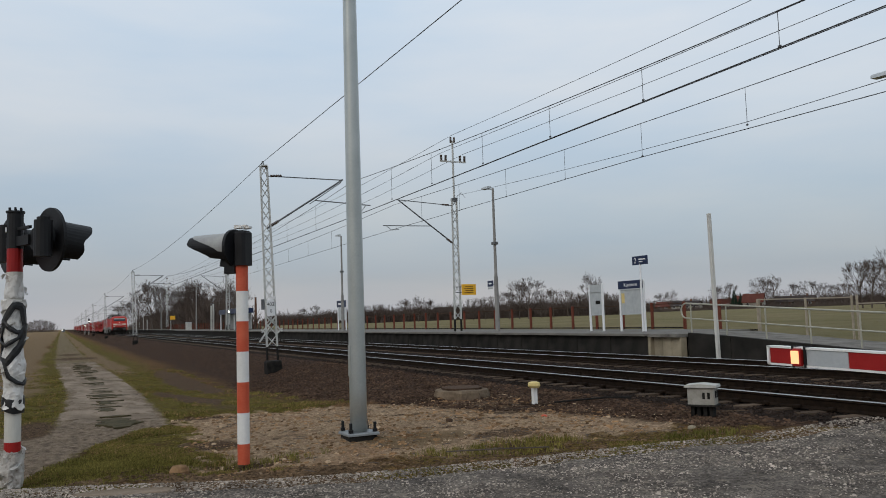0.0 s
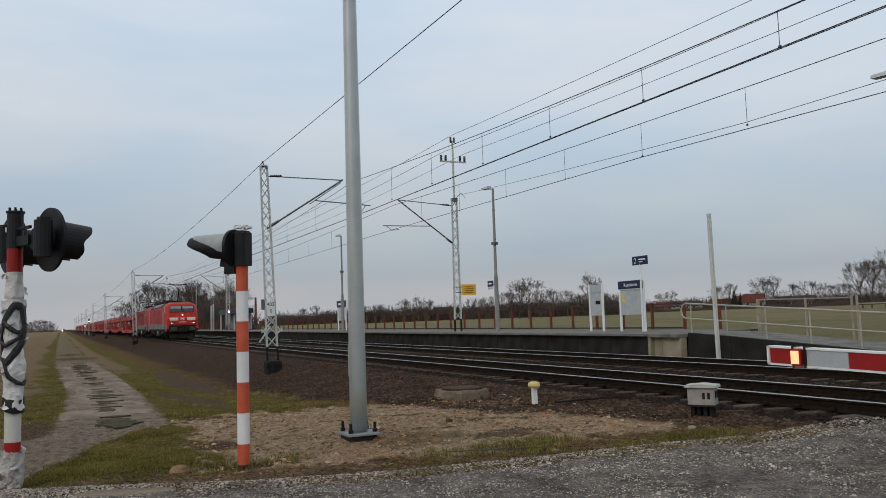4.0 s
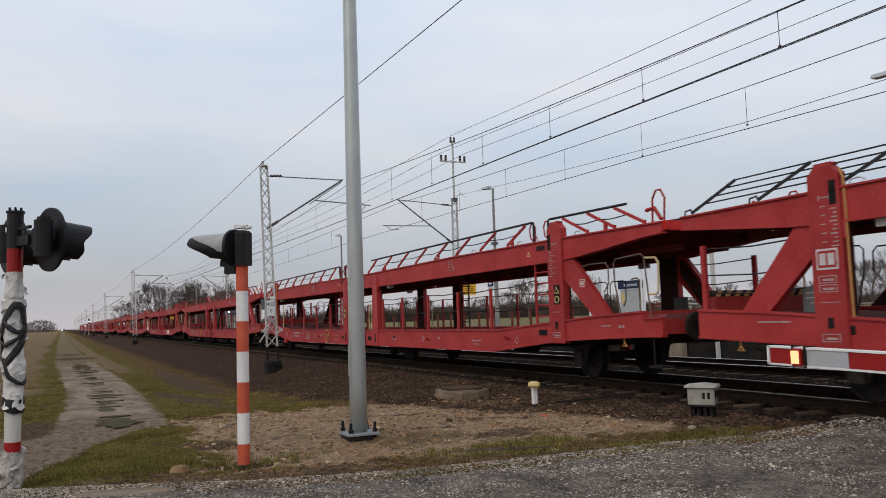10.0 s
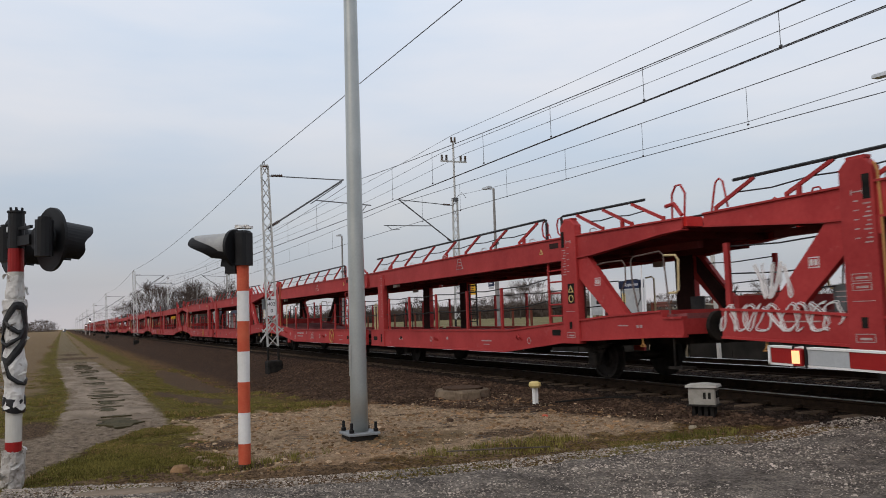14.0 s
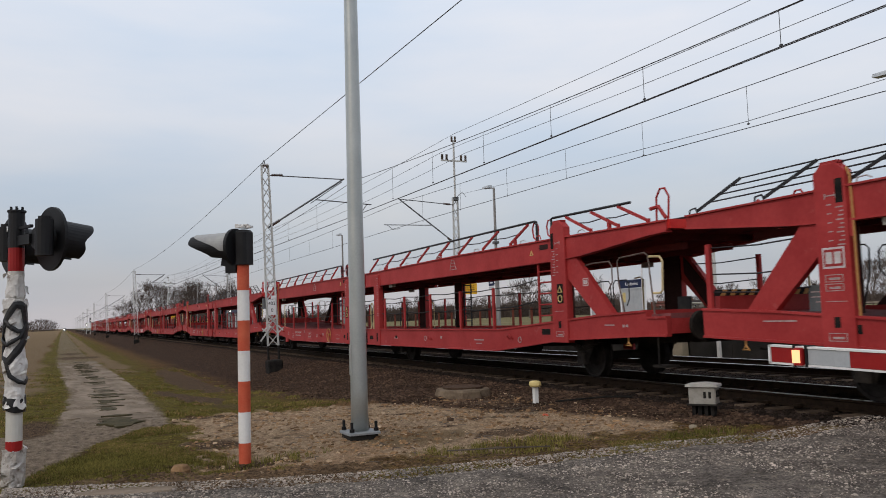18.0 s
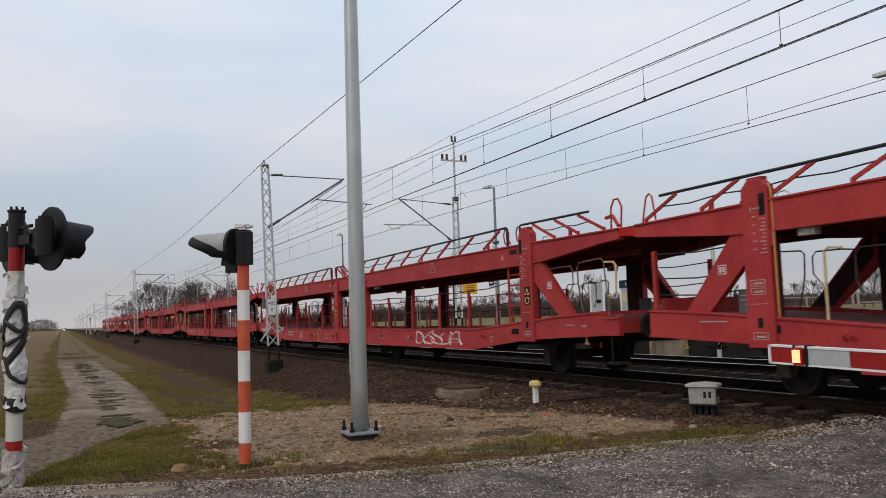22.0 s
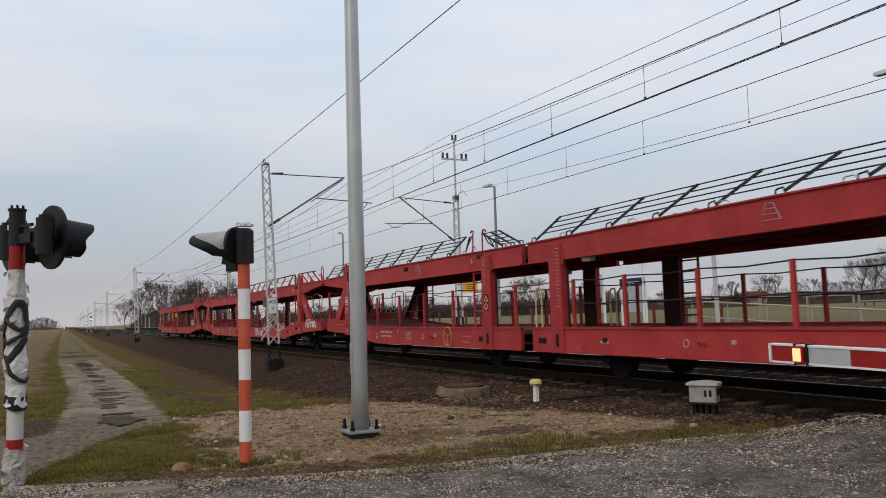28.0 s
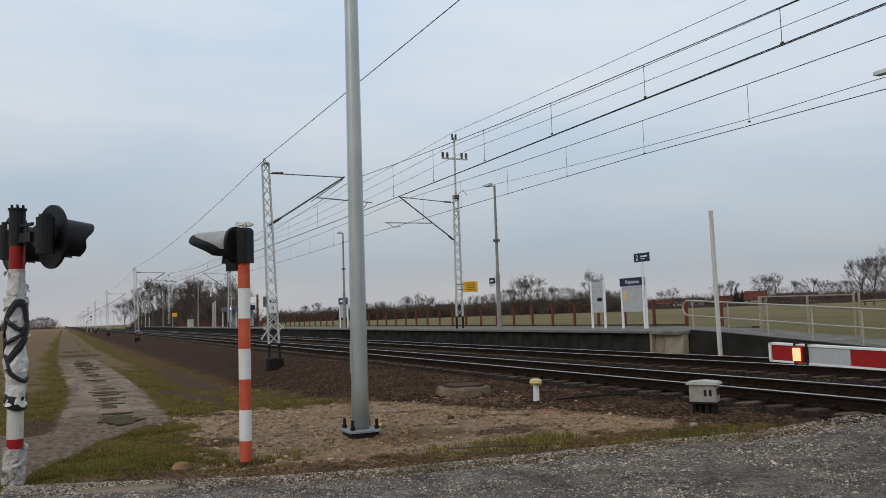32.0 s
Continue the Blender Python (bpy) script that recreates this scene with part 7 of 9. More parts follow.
            part("sill_slot", slab(Build(), u - 0.16, u + 0.16, 1.478, 1.49, zb + 0.16, zb + 0.28), "tar", sills[0 if u < 15 else 1], "dark rectangular lifting slot")
        for u, z in ((17.50, 2.67), (3.95, 2.68)):
            part("beam_slot", slab(Build(), u - 0.17, u + 0.17, 1.462, 1.474, z, z + 0.11), "deck_shade", beams[0 if u < 15 else 1], "dark slot in the deck beam")
        part("bracket_box", slab(Build(), 25.9, 26.25, 1.40, 1.475, 0.42, 0.58), "red_wagon", sills[1])
        # stencilling, rings and marks along the sills
        st = Build()
        for u0, u1, dz, h in ((23.5, 24.5, 0.30, 0.07), (23.6, 24.45, 0.18, 0.05), (22.9, 23.1, 0.31, 0.012), (22.9, 23.1, 0.41, 0.012), (22.95, 23.05, 0.345, 0.04), (21.9, 22.5, 0.10, 0.012), (21.9, 22.5, 0.22, 0.012), (21.9, 22.5, 0.34, 0.012), (22.0, 22.4, 0.14, 0.05),
                              (22.05, 22.35, 0.26, 0.05), (24.75, 24.95, 0.09, 0.012), (24.75, 24.95, 0.27, 0.012), (24.8, 24.9, 0.13, 0.09), (28.5, 29.1, 0.26, 0.02), (20.2, 20.4, 0.22, 0.09), (18.2, 18.6, 0.10, 0.02), (18.1, 18.7, 0.25, 0.010), (6.8, 7.3, 0.20, 0.03), (6.9, 7.2, 0.12, 0.02), (12.4, 12.7, 0.18, 0.05), (9.2, 9.3, 0.22, 0.07), (1.6, 1.9, 0.2, 0.02), (1.2, 1.4, 0.15, 0.05)):
            zb = sill_line((u0 + u1) / 2)[1] + 0.02
            n = max(1, int((u1 - u0) / 0.075)) if h > 0.04 else 1
            for k in range(n):
                w = (u1 - u0) / n
                slab(st, u0 + k * w, u0 + (k + (0.62 if n > 1 else 1)) * w, 1.484, 1.489, zb + dz, zb + dz + h)
        for u, z in ((25.68, 0.80), (21.1, 0.74), (5.07, 0.76), (10.3, 0.74)):
            ring(st, u, z, 0.065, 1.489, 0.010)
        part("stencil_bar", st, "stencil", sills[1], "white stencilled figures, boxes and rings")["kind"] = "stuff"
        for u in (5.45, 9.9, 26.35, 20.45):
            z = sill_line(u)[1] + 0.20
            hk = rod(Build(), [(u - 0.07, 1.49, z), (u - 0.07, 1.55, z + 0.06), (u, 1.56, z + 0.11), (u + 0.07, 1.55, z + 0.06), (u + 0.07, 1.49, z)], 0.016, 5)
            part("rope_hook", hk, "red_wagon", o)
        fig = Build()
        for u in (8.42, 21.4):
            rod(fig, [(u - 0.20, 1.473, 2.55), (u - 0.07, 1.473, 2.80), (u + 0.07, 1.473, 2.80), (u + 0.17, 1.473, 2.55), (u - 0.22, 1.473, 2.55)], 0.009, 4)
            rod(rod(fig, [(u - 0.13, 1.473, 2.64), (u + 0.12, 1.473, 2.64)], 0.008, 4), [(u - 0.10, 1.473, 2.72), (u + 0.09, 1.473, 2.72)], 0.008, 4)
        part("stencil_outline", fig, "stencil", beams[0])
        if wires:
            part("label_board", slab(Build(), 22.1, 22.4, 1.468, 1.480, 2.66, 2.78), "tar", beams[1], "small dark label holder")
        # the brake hand wheel
        wu = 19.35
        hw = ring(Build(), wu, 0.76, 0.25, 1.54, 0.016)
        for a in (0.5, 2.6, 4.7):
            hw.tube((X(wu), Y(1.53), 0.76), (X(wu) + 0.25 * math.cos(a), Y(1.54), 0.76 + 0.25 * math.sin(a)), 0.012, 5)
        part("brake_wheel", hw.tube((X(wu), Y(1.46), 0.76), (X(wu), Y(1.545), 0.76), 0.03, 8), "ochre", o, "faded ochre three-spoked brake hand wheel")
        part("sill_hole", slab(Build(), 12.44, 12.58, 1.478, 1.49, 0.72, 0.80), "tar", sills[0], "small dark hole in the sill")
        # ladders and the hoops over them
        for u0, u1 in ((3.74, 4.28), (17.43, 17.95)):
            zb = sill_line(u1)[0] + 0.01
            la = Build()
            for u in (u0, u1):
                la.beam((X(u), Y(1.42), zb), (X(u), Y(1.42), 2.80), 0.045, 0.035, (0, 1, 0))
            for i in range(7):
                z = zb + 0.17 + i * 0.235
                la.tube((X(u0), Y(1.42), z), (X(u1), Y(1.42), z), 0.018, 6)
            # far-side ladder: shade put into the colour, black in place of red
            part("ladder", la, "red_wagon" if s < 0 else "rail_black", o, "red steel ladder" if s < 0 else "steel ladder coloured dark for far-side shade")
            hp = Build()
            if wires:
                rod(hp, [(u1, 1.42, 2.86), (u1 - 0.02, 1.42, 3.32), (u1 - 0.06, 1.42, 3.39), (u1 + 0.02, 1.42, 3.42), (u1 + 0.10, 1.42, 3.38)], 0.02)
                rod(hp, [(u0, 1.42, 2.86), (u0, 1.42, 3.30), (u0 - 0.06, 1.42, 3.38), (u0 - 0.16, 1.42, 3.38), (u0 - 0.2, 1.42, 3.32)], 0.02)
            else:
                for u in (u0 + 0.12, u1 + 0.16):
                    rod(hp, [(u - 0.11, 1.36, 2.90), (u - 0.13, 1.36, 3.22), (u - 0.06, 1.36, 3.31), (u + 0.05, 1.36, 3.30), (u + 0.11, 1.36, 3.18), (u + 0.07, 1.36, 3.0), (u - 0.06, 1.36, 2.92)], 0.018)
            rod(hp, [(u1 + 0.05, 1.42, 2.89), (u1 + 0.02, 1.42, 2.99), (u1 - 0.10, 1.42, 3.01), (u1 - 0.16, 1.42, 2.92)], 0.013)
            part("ladder_hoop", hp, "red_wagon", o)
        # upper deck guards: leaning stanchions under a rail or four wires
        runs = (([14.92 - 1.35 * i for i in range(8)], 1, 14.57, 4.30), ([30.40 - 1.39 * i for i in range(9)], 1, 29.99, 17.97), ([2.33, 1.46, 0.60], -1, 3.71, 1.06), ([16.43, 16.02, 15.62], -1, 17.36, 16.40))
        for bases, lean, end0, end1 in runs:
            lean_by = (0.83 if not wires else 0.96) * lean
            for i, u in enumerate(bases):
                zb = beam_line(min(max(u, 0.1), P - 0.5))[0]
                b = Build()
                if wires:
                    rod(b, [(u + 0.17 * lean, 1.43, zb), (u + 0.15 * lean, 1.43, zb + 0.09), (u + 0.02, 1.43, zb + 0.11), (u - 0.03, 1.43, zb)], 0.016, 5)
                    b.beam((X(u), Y(1.41), zb + 0.06), (X(u - lean_by), Y(1.41), zb + 0.44), 0.045, 0.022, (0, 1, 0))
                else:
                    b.beam((X(u - 0.02), Y(1.41), zb), (X(u - 0.02), Y(1.41), zb + 0.09), 0.05, 0.05, (0, 1, 0))
                    b.beam((X(u), Y(1.41), zb + 0.06), (X(u - lean_by), Y(1.41), zb + 0.42), 0.055, 0.035, (0, 1, 0))
                    if i % 3 == 1:
                        b.beam((X(u - 0.24 * lean), Y(1.42), zb), (X(u - 0.24 * lean), Y(1.42), zb + 0.17), 0.06, 0.06, (0, 1, 0))
                part("stanchion", b, "rail_black" if wires else "red_wagon", o)
            g = Build()
            zt = lambda u: beam_line(min(max(u, 0.1), P - 0.5))[0]
            if wires:
                for f in (0.25, 0.5, 0.75, 1.0):
                    rod(g, [(u - lean_by * f, 1.41, zt(u) + 0.07 + 0.37 * f) for u in bases], 0.012, 5)
                if lean > 0:
                    rod(rod(g, [(end1 + 0.15, 1.41, zt(end1) + 0.43), (end1 + 0.40, 1.41, zt(end1) + 0.06)], 0.02, 5), [(end1 + 0.03, 1.41, zt(end1) + 0.43), (end1 + 0.28, 1.41, zt(end1) + 0.20), (end1 + 0.40, 1.41, zt(end1) + 0.06)], 0.016, 5)
                else:
                    rod(g, [(end0, 1.41, zt(end0) + 0.42), (end0 - 0.18, 1.41, zt(end0) + 0.22), (end0 - 0.5, 1.41, zt(end0) + 0.06), (end0 - 0.42, 1.41, zt(end0) + 0.16), (end0 - 0.02, 1.41, zt(end0) + 0.45)], 0.018, 5)
            else:
                z0 = zt(end0) + 0.44
                if lean > 0:
                    rod(g, [(end0, 1.41, z0), (end1 + 0.06, 1.41, zt(end1) + 0.46), (end1, 1.41, zt(end1) + 0.45), (end1, 1.41, zt(end1))], 0.026)
                else:
                    rod(g, [(end0, 1.41, zt(end0)), (end0, 1.41, z0), (end0 - 0.06, 1.41, z0 + 0.01), (end1, 1.41, zt(end1) + 0.44)], 0.026)
                sag = []
                for u in bases:
                    sag += [(u - lean_by * 0.55, 1.405, zt(u) + 0.25), (u - lean_by * 0.55 - (0.68 if len(bases) > 3 else 0.4), 1.405, zt(u) + 0.215)]
                rod(g, sag[:-1], 0.012, 5)
            part("guard_rail", g, "rail_black", o, "four black guard wires" if wires else "black guard rail above a wire")
        # hose loops at the wagon's ends, over the deck gap
        hl = Build()
        rod(hl, [(0.42, 1.36, 2.87), (0.40, 1.36, 3.28), (0.30, 1.36, 3.42), (0.18, 1.36, 3.42), (0.08, 1.36, 3.26), (0.12, 1.36, 2.87)], 0.019)
        rod(hl, [(0.55, 1.38, 3.10), (0.34, 1.38, 3.12), (0.16, 1.38, 2.90)], 0.035)
        part("end_hoop", hl, "red_wagon", o, "worn red hose loop at the deck end")
        hl = Build()
        if not wires:
            rod(hl, [(P - 0.50, 1.36, 2.86), (P - 0.62, 1.36, 3.32), (P - 0.70, 1.36, 3.38), (P - 0.78, 1.36, 3.32), (P - 0.86, 1.36, 2.9)], 0.017)
            part("end_hoop", hl, "red_wagon", o, "worn red hoop at the deck end")
        part("deck_flap", slab(Build(), -0.02, 0.16, 1.10, 1.44, 2.70, 2.86), "red_bright", o, "bright red hinge block at the deck end")
        # small lashing loops along the deck edge
        hk = Build()
        for i in range(12):
            u = 2.7 + i * 2.25
            zb = beam_line(u)[0]
            rod(hk, [(u, 1.45, zb), (u - 0.03, 1.45, zb + 0.08), (u - 0.17, 1.45, zb + 0.09), (u - 0.24, 1.45, zb + 0.05)], 0.011, 5)
        part("lashing_hook", hk, "hand_metal", o, "small grey lashing loops")
        # lower deck guard: posts with two wires
        gv = (5.75 + 0.56, 8.10, 10.0, 11.9, 13.55, 15.87, 19.16, 21.05, 22.93, 24.86)
        for u in gv:
            z = sill_line(u)[0]
            part("guard_post", Build().beam((X(u), Y(1.44), z - 0.02), (X(u), Y(1.44), 1.965), 0.075, 0.05, (0, 1, 0)), "red_wagon", o)
        gw = Build()
        for dz in (0.0, -0.46):
            for lo_, hi_, ends in ((0, 5, (4.0, None)), (5, 10, (17.2, None))):
                row_ = [u for u in gv[lo_:hi_]]
                if ends[0] < 10:
                    row_ = [4.3] + row_ + [13.9]
                else:
                    row_ = [14.3] + row_
                pts = []
                for u0, u1 in zip(row_, row_[1:]):
                    up = 0.12 if u0 == 4.3 else 0.0
                    pts += [(u0, 1.40, 1.95 + dz + up), ((u0 + u1) / 2, 1.40, 1.915 + dz + up * 0.4)]
                rod(gw, pts + [(row_[-1], 1.40, 1.95 + dz)], 0.013, 5)
        for z in (2.28, 1.86, 1.58):
            rod(gw, [(30.15, 1.40, z), (29.2, 1.40, z - 0.035), (28.3, 1.40, z)], 0.012, 5)
        part("guard_wire", gw, "rail_black", o, "black guard wires along the lower deck")
        nb = part("notice_board", slab(Build(), 28.03, 28.42, 1.27, 1.31, 1.24, 1.60), "board_grey", o, "grey notice board with printed lines")
        part("printed_line", slab(slab(slab(Build(), 28.07, 28.38, 1.31, 1.314, 1.50, 1.515), 28.07, 28.38, 1.31, 1.314, 1.43, 1.445), 28.07, 28.30, 1.31, 1.314, 1.36, 1.375), "stencil", nb)
        part("end_post", Build().beam((X(30.2), Y(1.42), 1.25), (X(30.2), Y(1.42), 2.34), 0.09, 0.06, (0, 1, 0)), "red_wagon", o)
        # hand gates at both ends and by the joint
        gt = Build()
        rod(gt, [(1.40, 1.38, 1.25), (1.55, 1.38, 1.85), (1.57, 1.38, 2.24), (1.50, 1.38, 2.31), (0.78, 1.38, 2.35), (0.69, 1.38, 2.29), (0.57, 1.38, 1.22)], 0.015)
        rod(gt, [(3.0, 1.38, 2.20), (2.34, 1.38, 2.27), (1.82, 1.38, 2.27), (1.74, 1.38, 2.18), (1.74, 1.38, 1.88), (1.88, 1.38, 1.72)], 0.014)
        part("hand_gate", gt, "rail_black" if wires else "gate_brown", o, "dark tubular hand gate")
        part("hoop_gate", rod(Build(), [(0.66, 1.38, 2.27), (0.38, 1.38, 2.25), (0.31, 1.38, 2.17), (0.34, 1.38, 1.66), (0.40, 1.38, 1.62), (0.58, 1.38, 1.62)], 0.021), "cream", o, "cream yellow hoop gate")
        part("hoop_gate", rod(Build(), [(15.24, 1.30, 0.95), (15.24, 1.30, 1.74), (15.18, 1.30, 1.84), (15.06, 1.30, 1.84), (15.0, 1.30, 1.74), (15.0, 1.30, 0.95)], 0.021), "cream", o, "cream yellow hoop gate")
        part("hoop_gate", rod(Build(), [(26.78, 1.36, 1.1), (26.78, 1.36, 2.05), (26.70, 1.36, 2.10), (26.5, 1.36, 2.08)], 0.020), "cream", o, "cream yellow upright rail")
        for c in (26.05, 25.35):
            bl = rod(Build(), [(c - 0.30, 1.30, 1.10), (c - 0.30, 1.30, 1.98), (c - 0.22, 1.30, 2.06), (c + 0.22, 1.30, 2.06), (c + 0.30, 1.30, 1.98), (c + 0.30, 1.30, 1.62), (c + 0.20, 1.30, 1.45)], 0.014)
            part("grip_loop", bl, "rail_black", o, "black hand grip loop")
        bl = rod(Build(), [(12.3, 1.30, 1.0), (12.3, 1.30, 1.64), (12.2, 1.30, 1.73), (12.1, 1.30, 1.72), (12.02, 1.30, 1.62), (12.02, 1.30, 1.0)], 0.018)
        part("grip_loop", bl, "rail_black", o, "black hand grip loop")
        part("hose_pipe", rod(Build(), [(P - 3.54, 1.47, 1.15), (P - 3.55, 1.49, 1.6), (P - 3.55, 1.49, 2.5), (P - 3.53, 1.48, 3.0), (P - 3.46, 1.45, 3.12)], 0.016), "ochre", o, "pale orange upright pipe")
        for u0, u1, z0, z1 in ((13.80, 13.86, 2.3, 2.6), (27.50, 27.55, 2.2, 2.42), (16.86, 16.91, 2.35, 2.6)):
            part("step_iron", slab(Build(), u0, u1, 1.44, 1.50, z0, z1), "red_wagon", o)
        for u in (1.25, P - 1.55):
            z = sill_line(u)[1]
            yh = rod(Build(), [(u, 1.45, z), (u, 1.45, z - 0.10), (u - 0.06, 1.45, z - 0.16), (u + 0.06, 1.45, z - 0.16), (u, 1.45, z - 0.10)], 0.018)
            part("uncoupling_hook", yh, "ochre", o, "ochre hooks under the sill")
        rb = Build()
        for u in (0.45,):
            rod(rb, [(u, 1.44, 1.0), (u, 1.44, 0.36)], 0.016)
            slab(rb, u - 0.18, u + 0.16, 1.15, 1.45, 0.34, 0.38)
        part("step", rb, "black_steel", o, "hanging shunter's step")
        # axle guards and leaf springs
        for u in (3.23, 12.98, 18.05, P - 3.23):
            zb = sill_line(u)[1]
            ag = Build().prism([(X(u - 0.42), zb + 0.1), (X(u - 0.14), 0.30), (X(u + 0.14), 0.30), (X(u + 0.42), zb + 0.1)], Y(1.02), Y(1.06))
            ag.soft_box(X(u) - 0.13, X(u) + 0.13, *sorted((Y(0.98), Y(1.16))), 0.28, 0.52, 0.03)
            for k in range(4):
                ln = 0.62 - 0.11 * k
                ag.hull([[(X(u) + a, Y(y), 0.56 + 0.022 * (3 - k) + 0.10 * abs(a) / 0.62 + d) for y, d in ((1.0, 0), (1.12, 0), (1.12, 0.018), (1.0, 0.018))] for a in (-ln, 0, ln)])
            part("axle_guard", ag, "black_steel", o, "grimy axle guard with leaf spring")
        part("buffer", Build().tube((X(0.15), Y(0.875), 1.05), (X(0.0), Y(0.875), 1.05), 0.13, 14).tube((X(P - 0.72), Y(0.875), 1.05), (X(P - 0.45), Y(0.875), 1.05), 0.13, 14).disc((X(-0.02), Y(0.875), 1.05), (1, 0, 0), 0.25, 0.08, 20).disc((X(P - 0.42), Y(0.875), 1.05), (1, 0, 0), 0.25, 0.08, 20), "black_steel", o, "black round buffers")
        for u in (27.03, 13.15):
            part("white_block", slab(Build(), u - 0.16, u + 0.12, 1.28, 1.40, 2.30, 2.42), "box_white", o, "small white box under the deck")
    # decks, cross beams, underframe, ends
    for k, (s0, s1, b0, b1) in enumerate(UNITS):
        e = s0 if k == 0 else s1
        d = 1 if k == 0 else -1
        us = [s0, *[u for u in (2.16, 5.96, P - 5.96, P - 2.16) if s0 < u < s1], s1]
        fl = Build().hull([[(-u, y, sill_line(u)[0] - dz) for y, dz in ((-1.395, 0.14), (1.395, 0.14), (1.395, 0.05), (-1.395, 0.05))] for u in us])
        part("lower_deck", fl, "deck_dusty", o, "dusty faded red lower deck")
        us = [b0, *[u for u in (0.5, 2.6, 3.3, 8.0, P - 8.0, P - 3.3, P - 2.6, P - 0.5) if b0 < u < b1], b1]
        part("upper_deck", Build().hull([[(-u, y, z) for y, z in ((-1.37, beam_line(u)[1] + 0.12), (1.37, beam_line(u)[1] + 0.12), (1.37, beam_line(u)[0] - 0.05), (-1.37, beam_line(u)[0] - 0.05))] for u in us]), "deck_under", o, "dark red upper deck")
        cb = Build()
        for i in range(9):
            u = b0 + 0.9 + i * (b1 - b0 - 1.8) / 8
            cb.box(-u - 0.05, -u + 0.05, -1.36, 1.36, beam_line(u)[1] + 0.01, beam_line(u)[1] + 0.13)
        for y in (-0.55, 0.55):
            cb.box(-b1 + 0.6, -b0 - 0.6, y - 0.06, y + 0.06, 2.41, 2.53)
        part("cross_beam", cb, "deck_under", o, "dark red beams under the upper deck")
        hb = part("headstock", Build().box(*sorted((-e, -e - 0.16 * d)), -1.395, 1.395, 0.92, 1.18 if k == 0 else 1.27), "red_wagon", o)
        ex = -(e + 0.75) if k == 0 else -(e - 0.08)
        part("end_flap", Build().box(ex - 0.05, ex + 0.05, -1.25, 1.25, 1.18, 1.52 if k else 1.33), "red_wagon", hb, "red end flap")
        if wires and k:
            part("hazard_band", Build().box(ex - 0.056, ex + 0.056, -1.25, 1.25, 1.52, 1.62), "tar", hb, "black band with yellow stripes")
            for i in range(12):
                y = -1.24 + i * 0.205
                part("hazard_stripe", Build().hull([[(q, y, 1.523), (q, y + 0.10, 1.523), (q, y + 0.17, 1.617), (q, y + 0.07, 1.617)] for q in (ex - 0.06, ex + 0.06)]), "ochre", hb)
        part("coupling", Build().box(*sorted((-e + 0.3 * d, -e - 0.1 * d)), -0.08, 0.08, 0.92, 1.06).line([(-e + 0.3 * d, 0.5, 1.0), (-e + 0.42 * d, 0.45, 0.55), (-e + 0.2 * d, 0.4, 0.6)], 0.025, 6), "black_steel", o)
        part("underframe", Build().prism([(-u, z) for u, z in ((s0 + 0.2, 0.74), (s0 + 5.6, 0.56), (s1 - 5.6, 0.56), (s1 - 0.2, 0.74 if k else 0.56), (s1 - 0.2, 0.92), (s0 + 0.2, 0.92))], -0.45, 0.45), "black_steel", o, "grimy black centre sill")
    for u in (3.23, 12.98, 18.05, P - 3.23):
        wheelset("wheelset", o, -u, 0.42)
    part("brake_cylinder", Build().tube((-7.2, 0.3, 0.52), (-8.1, 0.3, 0.52), 0.17, 14).tube((-22.8, -0.3, 0.52), (-23.6, -0.3, 0.52), 0.15, 14), "black_steel", o)
    part("joint_coupling", Build().box(-15.7, -15.05, -0.35, 0.35, 0.58, 0.85), "black_steel", o)
    part("bridge_plate", Build().box(-15.7, -15.0, -1.3, 1.3, 2.795, 2.815), "deck_under", o)
    part("joint_plate", Build().box(-15.75, -15.0, -1.3, 1.3, 0.93, 0.95), "deck_dusty", o)
    return o


carrier_rail = carrier(False, "empty red double-deck car carrier with thick black guard rails")
carrier_wire = carrier(True, "empty red double-deck car carrier with black wire guards")
WIRED = {0, 6, 8, 14, 16}
wagons = []
for i in range(17):
    proto = carrier_wire if i in WIRED else carrier_rail
    if i == 0:
        wagons.append(carrier_wire)
    elif i == 1:
        wagons.append(carrier_rail)
    else:
        wagons.append(copy_thing(proto, pose(0, NEAR, 0)))


def spray(wagon, u0, u1, z0, z1, letters, seed, y=-1.492):
    """Unreadable sprayed strokes on a wagon's side."""
    r = random.Random(seed)
    w = (u1 - u0) / letters
    for i in range(letters):
        a = u0 + (i + 0.5) * w
        f, g, p, q = r.choice((1, 1.5, 2)), r.choice((1, 2, 1.5)), r.uniform(0, 6), r.uniform(0, 6)
        n = 22
        b = Build()
        for dx, dz, rad in ((0, 0, 0.011), (0.03, 0.025, 0.006)):
            b.line([(-(a + w * (0.62 * math.sin(f * k / n * 5.2 + p) + 0.12 * math.sin(k * 0.9))) + dx, y, (z0 + z1) / 2 + dz + (z1 - z0) * 0.5 * math.sin(g * k / n * 5.2 + q)) for k in range(n)], rad, 5)
        part("graffiti", b, "graffiti", wagon, "white sprayed graffiti stroke")


spray(wagons[3], 8.3, 10.3, 0.56, 0.94, 8, 1)
spray(wagons[3], 28.2, 30.3, 0.98, 1.36, 9, 2)
spray(wagons[3], 29.0, 29.6, 1.45, 1.95, 4, 3, -1.475)
spray(wagons[10], 6.8, 9.6, 0.58, 0.92, 5, 4)
spray(wagons[15], 0.9, 2.4, 0.98, 1.30, 6, 5)
spray(wagons[15], 10.6, 12.4, 0.58, 0.92, 6, 6)
spray(wagons[7], 28.9, 29.9, 1.05, 1.32, 5, 7)


# ---- trees, thickets and houses far off ----


